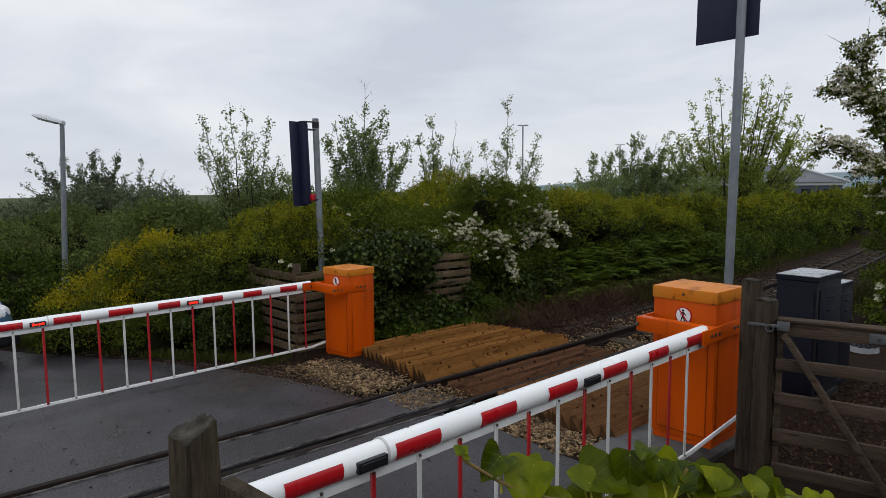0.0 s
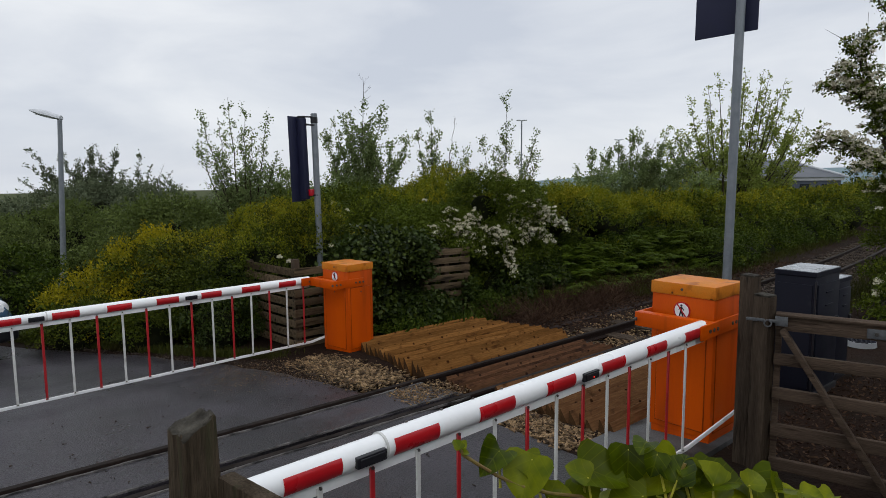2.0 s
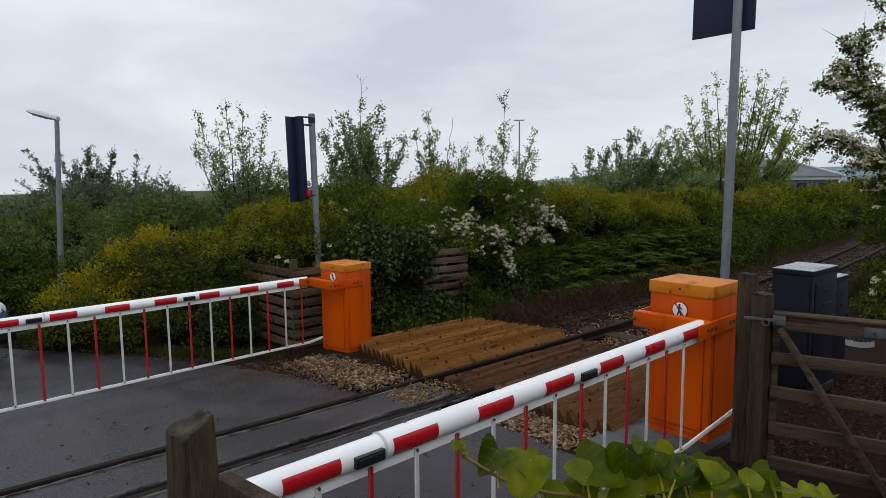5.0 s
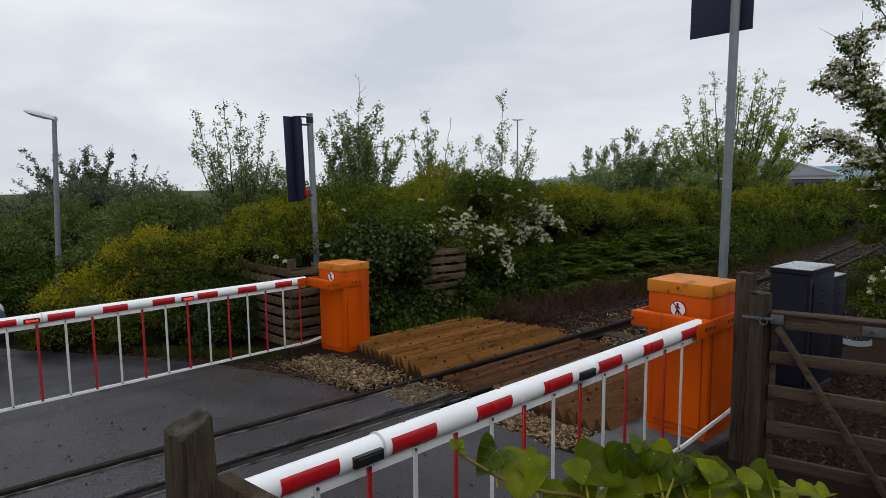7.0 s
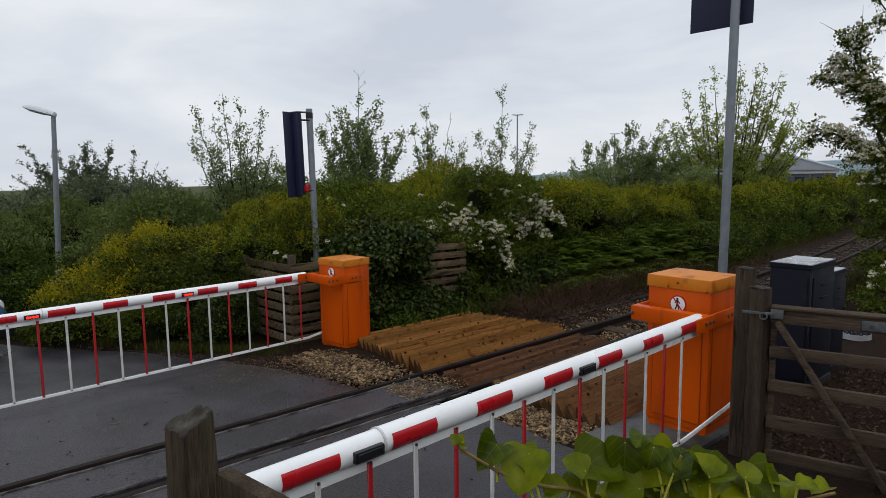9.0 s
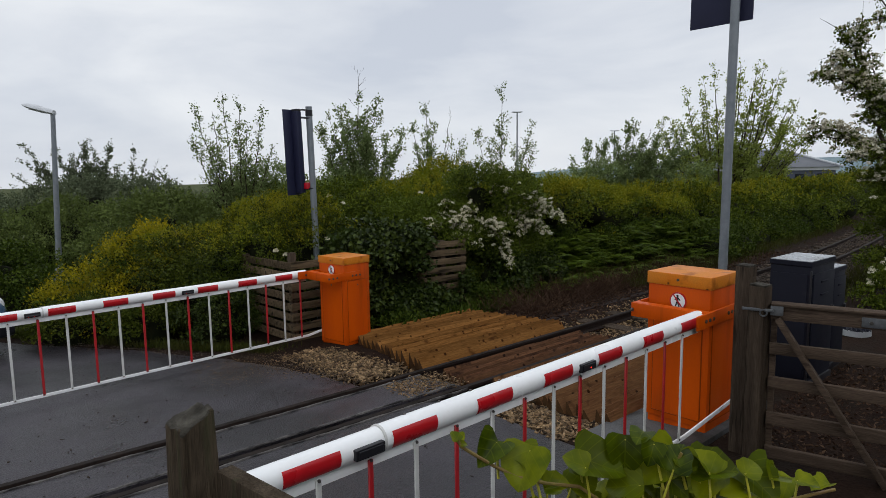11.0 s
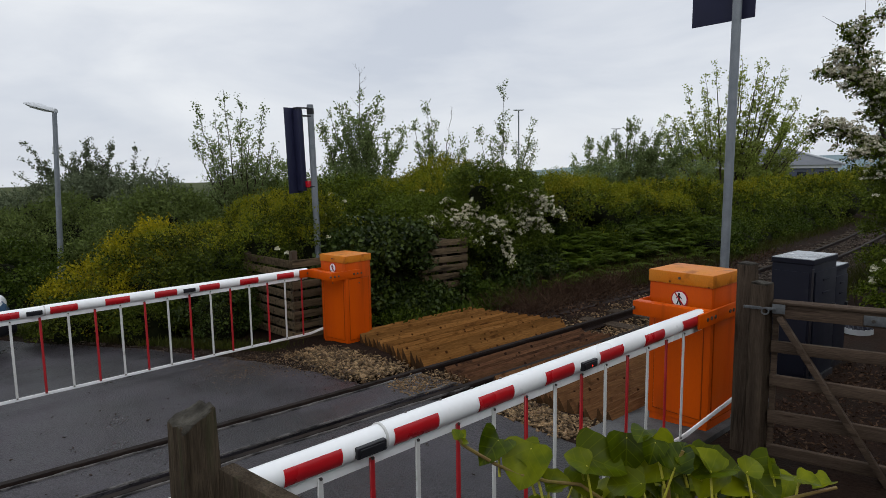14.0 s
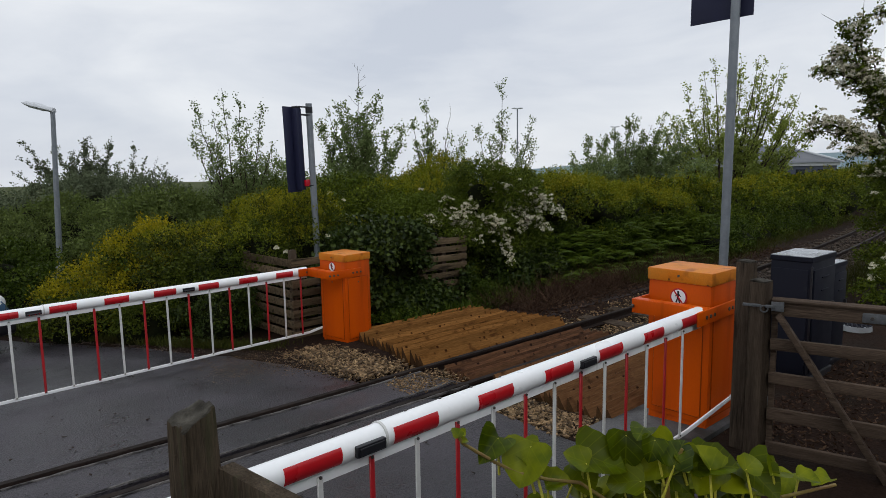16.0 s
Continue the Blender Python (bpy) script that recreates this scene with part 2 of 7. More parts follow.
ENDGRAIN = mat("dark_wet_end_grain", (0.040, 0.020, 0.009), (0.070, 0.036, 0.015), 20, 0.8, bump=0.4, fine=120, spec=0.06, objrand=0.3)
OLDWOOD = mat("weathered_fence_timber", (0.072, 0.053, 0.037), (0.040, 0.029, 0.021), 4, 0.85, bump=0.6, fine=40, spec=0.07,
              stain=(0.020, 0.015, 0.011), stain_scale=7, stain_cut=0.58, objrand=0.22, stretch=(6, 6, 0.5), grain=0.3)
SLATWOOD = mat("weathered_slat_timber", (0.122, 0.088, 0.054), (0.070, 0.051, 0.029), 4, 0.85, bump=0.6, fine=40, spec=0.07,
               stain=(0.020, 0.016, 0.011), stain_scale=5, stain_cut=0.56, objrand=0.3, stretch=(0.5, 6, 6), grain=0.3)
GATEWOOD = mat("brown_gate_timber", (0.088, 0.062, 0.044), (0.054, 0.038, 0.027), 4, 0.8, bump=0.5, fine=40, spec=0.07,
               stain=(0.022, 0.014, 0.010), stain_scale=6, stain_cut=0.6, objrand=0.18, stretch=(0.5, 6, 6), grain=0.3)
POSTWOOD = mat("dark_mossy_post_timber", (0.084, 0.064, 0.044), (0.044, 0.033, 0.022), 3, 0.9, bump=0.9, fine=34, spec=0.06,
               stain=(0.046, 0.043, 0.024), stain_scale=5, stain_cut=0.56, stretch=(7, 7, 0.6), grain=0.45)
POSTTOP = mat("grey_lichened_end_grain", (0.066, 0.060, 0.048), (0.014, 0.012, 0.009), 30, 0.9, bump=0.8, fine=120, spec=0.15, grain=0.4)
BARK = mat("grey_brown_bark", (0.050, 0.038, 0.029), (0.030, 0.022, 0.017), 14, 0.9, bump=0.5, fine=70, spec=0.15)
# shade deep inside the bushes, put into the core's colour
INNER_SHADE = mat("near_black_inner_shade", (0.006, 0.008, 0.003), (0.010, 0.011, 0.004), 9, 1.0, bump=0.6, fine=30, spec=0.05)
# distance haze is painted into this pale blue-grey base colour
HILL = mat("hazed_wooded_hill", (0.16, 0.215, 0.235), (0.20, 0.255, 0.27), 0.006, 1.0, bump=0, spec=0.0)
ROOF = mat("grey_sheet_roof", (0.058, 0.064, 0.076), (0.075, 0.083, 0.096), 0.3, 0.55, bump=0.05)
CLAD = mat("pale_grey_cladding", (0.40, 0.42, 0.44), (0.46, 0.48, 0.50), 0.3, 0.6, bump=0.05)
NAVYCLAD = mat("blue_grey_cladding", (0.045, 0.055, 0.085), (0.06, 0.07, 0.10), 0.3, 0.6, bump=0.05)
CARPAINT = mat("blue_car_paint", (0.040, 0.085, 0.150), (0.046, 0.095, 0.165), 2, 0.2, bump=0, coat=0.6, grain=0.01)
HEADLIGHT = mat("clear_headlamp_lens", (0.50, 0.52, 0.54), (0.80, 0.80, 0.80), 25, 0.12, bump=0.1, fine=40)
GLASSDARK = mat("dark_car_glass", (0.02, 0.025, 0.03), (0.025, 0.03, 0.035), 2, 0.05, bump=0)
LEDRED = glow_mat("lit_red_led", (1.0, 0.022, 0.010), 2.2)
REDLENS = mat("red_plastic_lens", (0.50, 0.008, 0.02), (0.42, 0.008, 0.02), 9, 0.3, bump=0)

L_HEDGE = leaf_mat("hawthorn_leaf", (0.018, 0.026, 0.003), (0.092, 0.112, 0.013), (0.048, 0.065, 0.006), 0.16)
L_HAW = leaf_mat("hawthorn_bush_leaf", (0.031, 0.048, 0.006), (0.136, 0.171, 0.020), (0.074, 0.102, 0.010), 0.25)
L_TRACK = leaf_mat("trackside_hedge_leaf", (0.019, 0.031, 0.004), (0.148, 0.182, 0.018), (0.066, 0.094, 0.008), 0.22)
L_YOUNG = leaf_mat("young_hedge_leaf", (0.115, 0.125, 0.007), (0.290, 0.255, 0.016), (0.160, 0.180, 0.011), 0.35)
L_IVY = leaf_mat("ivy_hedge_leaf", (0.008, 0.015, 0.003), (0.062, 0.085, 0.013), (0.024, 0.040, 0.006), 0.12, 0.42, spec=0.12)
L_GORSE = leaf_mat("yellow_green_shrub_leaf", (0.190, 0.165, 0.006), (0.400, 0.325, 0.011), (0.135, 0.140, 0.010), 0.3, scale=2.2)
L_BIRCH = leaf_mat("sapling_leaf", (0.095, 0.135, 0.042), (0.270, 0.330, 0.135), (0.170, 0.220, 0.080), 0.45)
L_ASH = leaf_mat("ash_leaf", (0.170, 0.225, 0.040), (0.370, 0.420, 0.100), (0.250, 0.305, 0.060), 0.5)
L_FERN = leaf_mat("fern_and_nettle_leaf", (0.013, 0.025, 0.003), (0.081, 0.112, 0.013), (0.035, 0.056, 0.006), 0.15)
L_GRASS = leaf_mat("grass_blade", (0.022, 0.030, 0.005), (0.066, 0.074, 0.013), (0.042, 0.038, 0.011), 0.2)
L_DEAD = leaf_mat("dead_bramble_stem", (0.022, 0.012, 0.008), (0.110, 0.066, 0.040), (0.044, 0.024, 0.016), 0.05, 0.8)
L_BRACKEN = leaf_mat("bracken_frond", (0.030, 0.056, 0.004), (0.105, 0.148, 0.011), (0.066, 0.095, 0.006), 0.3)
L_SCRUB = leaf_mat("scrub_leaf", (0.046, 0.066, 0.016), (0.165, 0.205, 0.056), (0.082, 0.110, 0.026), 0.3, scale=0.6)
L_FRESH = leaf_mat("fresh_ivy_leaf", (0.016, 0.030, 0.001), (0.230, 0.255, 0.004), (0.070, 0.098, 0.002), 0.25, 0.34, scale=24, spec=0.10, single=True)
L_BLOSSOM = leaf_mat("hawthorn_blossom", (0.40, 0.38, 0.28), (0.72, 0.68, 0.54), (0.54, 0.50, 0.36), 0.15, 0.6)
L_WILLOW = leaf_mat("willow_leaf", (0.080, 0.100, 0.054), (0.164, 0.192, 0.116), (0.100, 0.120, 0.066), 0.3, 0.6)
L_DISTANT = leaf_mat("distant_tree_leaf", (0.040, 0.052, 0.030), (0.075, 0.090, 0.052), (0.055, 0.068, 0.044), 0.1, 0.7)


# ---- building helpers ----
def ground_z(x, y):
    return -0.06 * (min(max(y, 1.2), 7.0) - 3.9) - 0.03 * min(max(y - 7.0, 0.0), 25.0)


def ground_np(x, y):
    return -0.06 * (np.clip(y, 1.2, 7.0) - 3.9) - 0.03 * np.clip(y - 7.0, 0.0, 25.0)


def thing(name, m=None, label="", category="", group="", kind=""):
    ob = new(name)
    ob.empty_display_size = 0.1
    if m is not None:
        ob.matrix_basis = m
    return tagged(ob, label, category, group, kind)


def smooth(me, angle=40):
    me.shade_smooth()
    me.set_sharp_from_angle(angle=radians(angle))


def part(name, bm, material, parent=None, label="", soft=True):
    me = bpy.data.meshes.new(name)
    bmesh.ops.recalc_face_normals(bm, faces=bm.faces)
    bm.to_mesh(me)
    bm.free()
    if soft:
        smooth(me)
    me.materials.append(material)
    ob = new(name, me)
    ob.parent = parent
    return tagged(ob, label)


def add_box(bm, size, m=None, bevel=0.0, seg=2):
    """A box of that size about the pose m's origin, its edges rounded by bevel."""
    made = bmesh.ops.create_cube(bm, size=1.0, matrix=(m or Matrix()) @ Matrix.Diagonal((*size, 1)))
    if bevel:
        edges = list({e for v in made["verts"] for e in v.link_edges})
        bmesh.ops.bevel(bm, geom=edges, offset=bevel, segments=seg, profile=0.6, affect='EDGES')
    return bm


def box(size, m=None, bevel=0.0, seg=2):
    return add_box(bmesh.new(), size, m, bevel, seg)


def add_rod(bm, a, b, r1, r2=None, seg=12, caps=True):
    a, b = Vector(a), Vector(b)
    m = Matrix.Translation((a + b) / 2) @ (b - a).to_track_quat("Z", "Y").to_matrix().to_4x4()
    bmesh.ops.create_cone(bm, cap_ends=caps, segments=seg, radius1=r1, radius2=r1 if r2 is None else r2,
                          depth=(b - a).length, matrix=m)
    return bm


def rod(a, b, r1, r2=None, seg=12):
    return add_rod(bmesh.new(), a, b, r1, r2, seg)


def np_mesh(name, verts, faces, material, parent=None, label="", soft=False):
    """One mesh out of number arrays; all faces have the same number of corners."""
    me = bpy.data.meshes.new(name)
    n, k = faces.shape
    me.vertices.add(len(verts))
    me.vertices.foreach_set("co", np.ascontiguousarray(verts, dtype=np.float32).ravel())
    me.loops.add(n * k)
    me.loops.foreach_set("vertex_index", np.ascontiguousarray(faces, dtype=np.int32).ravel())
    me.polygons.add(n)
    me.polygons.foreach_set("loop_start", np.arange(n, dtype=np.int32) * k)
    me.update(calc_edges=True)
    if soft:
        me.shade_smooth()
    me.materials.append(material)
    ob = new(name, me)
    ob.parent = parent
    return tagged(ob, label)


def unit(v):
    return v / np.maximum(np.linalg.norm(v, axis=-1, keepdims=True), 1e-9)


def leaves(name, pos, along, up, length, width, material, parent=None, label="", fold=0.25, rng=None):
    """Many small folded leaves: pos and along (n, 3); each one is two triangles on a midrib."""
    n = len(pos)
    along = unit(along)
    side = unit(np.cross(along, up + 1e-4))
    nrm = np.cross(side, along)
    length = np.broadcast_to(np.asarray(length, float).reshape(-1, 1), (n, 1))
    width = np.broadcast_to(np.asarray(width, float).reshape(-1, 1), (n, 1))
    base, tip = pos, pos + along * length
    mid = pos + along * length * 0.45 + nrm * width * fold
    v = np.stack([base, mid - side * width * 0.5, tip, mid + side * width * 0.5], 1).reshape(-1, 3)
    i = np.arange(n)[:, None] * 4
    f = np.concatenate([i + np.array([[0, 1, 2]]), i + np.array([[0, 2, 3]])], 0)
    return np_mesh(name, v, f, material, parent, label)


def wavy(p, rng, freq, n=7):
    """A soft random field from a few crossing waves, about -1 to 1."""
    k = rng.normal(size=(n, 3)) * freq
    ph = rng.uniform(0, 6.28, n)
    return np.sin(p @ k.T + ph).sum(1) / math.sqrt(n) * 0.9


def billows(rng, lumps, r0):
    """Leafy knobs of about r0 metres that stand out all over a heap of ellipsoids."""
    out = []
    for x, y, z, rx, ry, rz in lumps:
        n = int(1.9 * (rx * ry * rz) ** (2 / 3) / (r0 * r0)) + 4
        d = unit(rng.normal(size=(n, 3)))
        d[:, 2] = np.where(d[:, 2] < -0.7, -d[:, 2], d[:, 2])
        k = r0 * rng.uniform(0.45, 1.45, n)
        s = rng.uniform(0.72, 1.06, n)
        for j in range(n):
            out.append((x + d[j, 0] * rx * s[j], y + d[j, 1] * ry * s[j], z + d[j, 2] * rz * s[j], k[j] * 1.2, k[j] * 1.2, k[j] * 0.72))
    return out


def shell(rng, lumps, n, rough=0.16, deep=0.3, down=-0.12, freq=3.2):
    """n points near the outer skin of a heap of ellipsoids (x, y, z, rx, ry, rz), with their outward directions."""
    lumps = np.asarray(lumps, float)
    c, r = lumps[:, :3], lumps[:, 3:]
    area = (r[:, 0] * r[:, 1] * r[:, 2]) ** (2 / 3)
    pts, outs = [], []
    have = 0
    field = np.random.default_rng(rng.integers(1 << 30))
    kk, ph = field.normal(size=(7, 3)) * freq, field.uniform(0, 6.28, 7)
    tries = 0
    while have < n and tries < 12:
        tries += 1
        m = int((n - have) * 2.2) + 200
        i = rng.choice(len(lumps), m, p=area / area.sum())
        d = unit(rng.normal(size=(m, 3)))
        keep = d[:, 2] > down
        d, i = d[keep], i[keep]
        p = c[i] + d * r[i]
        w = np.sin(p @ kk.T + ph).sum(1) / math.sqrt(7)
        s = 1 + rough * w - deep * rng.random(len(d)) ** 2.2
        p = c[i] + d * r[i] * s[:, None]
        inside = np.zeros(len(p), bool)
        for j in range(len(lumps)):
            hit = (((p - c[j]) / (r[j] * 0.72)) ** 2).sum(1) < 1
            inside |= hit & (i != j)
        ok = ~inside & (p[:, 2] > ground_np(p[:, 0], p[:, 1]) + 0.02)
        pts.append(p[ok])
        outs.append(unit(d[ok] / r[i][ok]))
        have += ok.sum()
    return np.concatenate(pts)[:n], np.concatenate(outs)[:n]


def sprays(rng, pts, outs, per, reach, spread, lift=0.35):
    """Leaves along short shoots that leave the skin at pts."""
    n = len(pts)
    d = unit(outs * 0.8 + rng.normal(size=(n, 3)) * 0.45 + np.array([0, 0, lift]))
    t = rng.random((n, per, 1))
    ln = reach * (0.4 + rng.random((n, 1, 1)))
    p = pts[:, None] + d[:, None] * t * ln + rng.normal(size=(n, per, 3)) * spread
    a = unit(d[:, None] * 0.6 + rng.normal(size=(n, per, 3)) * 0.75)
    up = unit(outs[:, None] * 1.0 + rng.normal(size=(n, per, 3)) * 0.5 + np.array([0, 0, 0.35]))
    return p.reshape(-1, 3), a.reshape(-1, 3), up.reshape(-1, 3)


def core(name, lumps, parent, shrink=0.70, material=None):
    """Near-black solid heap that stands in for the shade inside a bush."""
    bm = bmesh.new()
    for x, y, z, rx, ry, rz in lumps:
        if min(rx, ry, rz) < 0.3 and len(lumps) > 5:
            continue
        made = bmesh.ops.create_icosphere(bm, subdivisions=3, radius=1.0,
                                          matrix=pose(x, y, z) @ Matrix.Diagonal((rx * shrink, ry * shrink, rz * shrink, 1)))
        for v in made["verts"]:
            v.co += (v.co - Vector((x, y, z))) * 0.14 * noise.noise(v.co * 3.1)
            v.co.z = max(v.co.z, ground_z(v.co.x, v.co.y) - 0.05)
    return part(name, bm, material or INNER_SHADE, parent)


def blossom_heads(name, heads, outs, rng, parent, size=0.034, per=26):
    """Flat-topped flower heads, each a little dome of petals."""
    n = len(heads)
    h = size * rng.uniform(0.7, 1.35, (n, 1, 1))
    d = unit(rng.normal(size=(n, per, 3)))
    d[:, :, 2] = np.abs(d[:, :, 2]) * 0.6
    q = heads[:, None] + d * h
    up = unit(d + outs[:, None] * 0.5 + rng.normal(size=(n, per, 3)) * 0.3)
    al = unit(rng.normal(size=(n, per, 3)))
    ob = leaves(name, q.reshape(-1, 3), al.reshape(-1, 3), up.reshape(-1, 3), 0.026, 0.026, L_BLOSSOM, parent, "clusters of creamy white blossom")
    return tagged(ob, kind="stuff")


def bush(name, lumps, n, size, material, label, category="bush", seed=1, per=9, reach=0.085, spread=0.026, young=0.0,
         young_mat=None, young_z=0.0, blossom=0, blossom_box=None, group="", rough=0.12, width=0.62, lift=0.35, knob=0.24,
         wands=0, wand=0.25, shrink=None, petals=0.034, heads=0):
    """A shrub: a near-black core for its inner shade, leafy knobs that hang over hollows, young shoots on their tops,
    upright wands along the crest, blossom where it flowers."""
    rng = np.random.default_rng(seed)
    ob = thing(name, None, label, category, group)
    # rounded heads that break up the crest and the front
    for x, y, z, rx, ry, rz in list(lumps):
        for k in range(heads):
            g = rng.uniform(0.30, 0.48) * min(rx, rz)
            a = rng.uniform(0, 6.283)
            el = rng.uniform(0.25, 1.1)
            lumps = lumps + [(x + math.cos(a) * math.cos(el) * rx * 0.9, y + math.sin(a) * math.cos(el) * ry * 0.9, z + math.sin(el) * rz * 0.92, g, g, g * 0.8)]
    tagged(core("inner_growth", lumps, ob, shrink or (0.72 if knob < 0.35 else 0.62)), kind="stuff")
    knobs = billows(rng, lumps, knob)
    pts, outs = shell(rng, knobs, n // per, rough)
    p, a, u = sprays(rng, pts, outs, per, reach, spread, lift)
    if young:
        # yellow leaves favour upward faces: new growth, and painted light on knob tops
        prob = np.clip((outs[:, 2] - 0.30) * 2.6, 0, 1) * young * np.clip(0.02 + (pts[:, 2] - young_z + 0.15) * 2.6, 0, 1)
        pick = np.repeat(rng.random(len(pts)) < prob, per)
    else:
        pick = np.zeros(len(p), bool)
    sz = size * rng.uniform(0.65, 1.3, len(p))
    if wands:
        # upright shoots on the highest knobs
        top = pts[:, 2] + rng.normal(size=len(pts)) * 0.25
        i = np.argsort(-top)[:wands * 3]
        i = rng.choice(i, min(wands, len(i)), replace=False)
        k = 26
        d = unit(outs[i] * 0.25 + rng.normal(size=(len(i), 3)) * 0.22 + np.array([0, 0, 1.0]))
        ln = wand * rng.uniform(0.4, 1.25, (len(i), 1, 1))
        t = rng.random((len(i), k, 1))
        q = (pts[i][:, None] + d[:, None] * ln * t + rng.normal(size=(len(i), k, 3)) * 0.022 * (1.25 - t)).reshape(-1, 3)
        al = unit(np.repeat(d, k, 0) * 0.6 + rng.normal(size=q.shape) * 0.7)
        p, a, u = np.concatenate([p, q]), np.concatenate([a, al]), np.concatenate([u, unit(rng.normal(size=q.shape) + np.array([0, 0, 0.8]))])
        sz = np.concatenate([sz, size * rng.uniform(0.6, 1.0, len(q))])
        pick = np.concatenate([pick, np.repeat(rng.random(len(i)) < young * np.clip((pts[i, 2] - young_z + 0.3) * 2, 0, 1), k)])
    fo = leaves("foliage", p[~pick], a[~pick], u[~pick], sz[~pick], sz[~pick] * width, material, ob)
    tagged(fo, kind="stuff")
    if pick.any():
        extra = np.array([0, 0, 1.0]) * rng.random((pick.sum(), 1)) * 0.06
        yg = leaves("young_growth", p[pick] + extra, a[pick] + np.array([0, 0, 0.3]), u[pick], sz[pick] * 0.9, sz[pick] * width * 0.8,
                    young_mat or L_YOUNG, ob, "yellow-green young growth")
        tagged(yg, kind="stuff")
    if blossom:
        bp, bo = shell(rng, knobs, blossom * 9, rough, deep=0.1)
        if blossom_box:
            ok = np.zeros(len(bp), bool)
            for lo, hi in blossom_box:
                ok |= ((bp > np.array(lo)) & (bp < np.array(hi))).all(1)
            bp, bo = bp[ok], bo[ok]
        # flower heads gather in clusters
        ok = wavy(bp, rng, 7.0) > 0.0
        bp, bo = bp[ok][:blossom], bo[ok][:blossom]
        blossom_heads("blossom", bp + bo * 0.07 + np.array([0, 0, 0.02]), bo, rng, ob, petals)
    return ob


def fern_bank(label, places, seed, reach=0.5, fronds=12, group=""):
    """Bracken: crowns of arching fronds, each a rib with paired leaflets that shorten towards its tip."""
    rng = np.random.default_rng(seed)
    ob = thing("ferns", None, label, "ferns", group)
    pos, along, up, ln = [], [], [], []
    segs = []
    for x, y, z in places:
        for k in range(fronds):
            ang = rng.uniform(0, 6.283)
            out = np.array([math.cos(ang), math.sin(ang), 0.0])
            r = reach * rng.uniform(0.6, 1.2)
            rise = rng.uniform(0.25, 0.75) * r
            base = np.array([x, y, z]) + rng.normal(size=3) * np.array([0.12, 0.12, 0.03])
            side = np.array([-out[1], out[0], 0.0])
            last = base
            n = 22
            for i in range(1, n + 1):
                t = i / n
                q = base + out * r * t + np.array([0, 0, 1.0]) * rise * (1.9 * t - 1.45 * t * t)
                if i % 4 == 0:
                    segs.append((last, q, 0.004 * (1.1 - t), 0.004 * (1.0 - t) + 0.0008))
                    last = q
                if t > 0.15:
                    w = 0.26 * r * (1 - t) ** 0.8 * min(1.0, (t - 0.08) * 5) + 0.012
                    for sg in (-1, 1):
                        pos.append(q)
                        along.append(side * sg + out * 0.45 + np.array([0, 0, -0.22 + rng.normal() * 0.1]))
                        up.append(np.array([0, 0, 1.0]) + out * 0.4 * t + rng.normal(size=3) * 0.12)
                        ln.append(w)
    tagged(tube_mesh("rib", segs, L_BRACKEN, ob, "", 4), kind="stuff")
    ln = np.array(ln)
    fo = leaves("frond", np.array(pos), np.array(along), np.array(up), ln, np.minimum(ln * 0.36, 0.026), L_BRACKEN, ob, fold=0.1)
    tagged(fo, kind="stuff")
    return ob


def tube_mesh(name, segs, material, parent, label="", sides=6):
    """Tapered limbs out of (a, b, ra, rb) segments."""
    a = np.array([s[0] for s in segs], float)
    b = np.array([s[1] for s in segs], float)
    ra = np.array([s[2] for s in segs])[:, None, None]
    rb = np.array([s[3] for s in segs])[:, None, None]
    d = unit(b - a)
    h = np.where(np.abs(d[:, 2:3]) > 0.9, np.array([[1.0, 0, 0]]), np.array([[0, 0, 1.0]]))
    s = unit(np.cross(d, h))
    t = np.cross(d, s)
    ang = np.arange(sides) * 2 * math.pi / sides
    ring = s[:, None] * np.cos(ang)[None, :, None] + t[:, None] * np.sin(ang)[None, :, None]
    v = np.concatenate([a[:, None] + ring * ra, b[:, None] + ring * rb], 1).reshape(-1, 3)
    base = np.arange(len(segs))[:, None] * 2 * sides
    f = []
    for k in range(sides):
        k2 = (k + 1) % sides
        f.append(np.concatenate([base + k, base + k2, base + sides + k2, base + sides + k], 1))
    return np_mesh(name, v, np.concatenate(f), material, parent, label, soft=True)


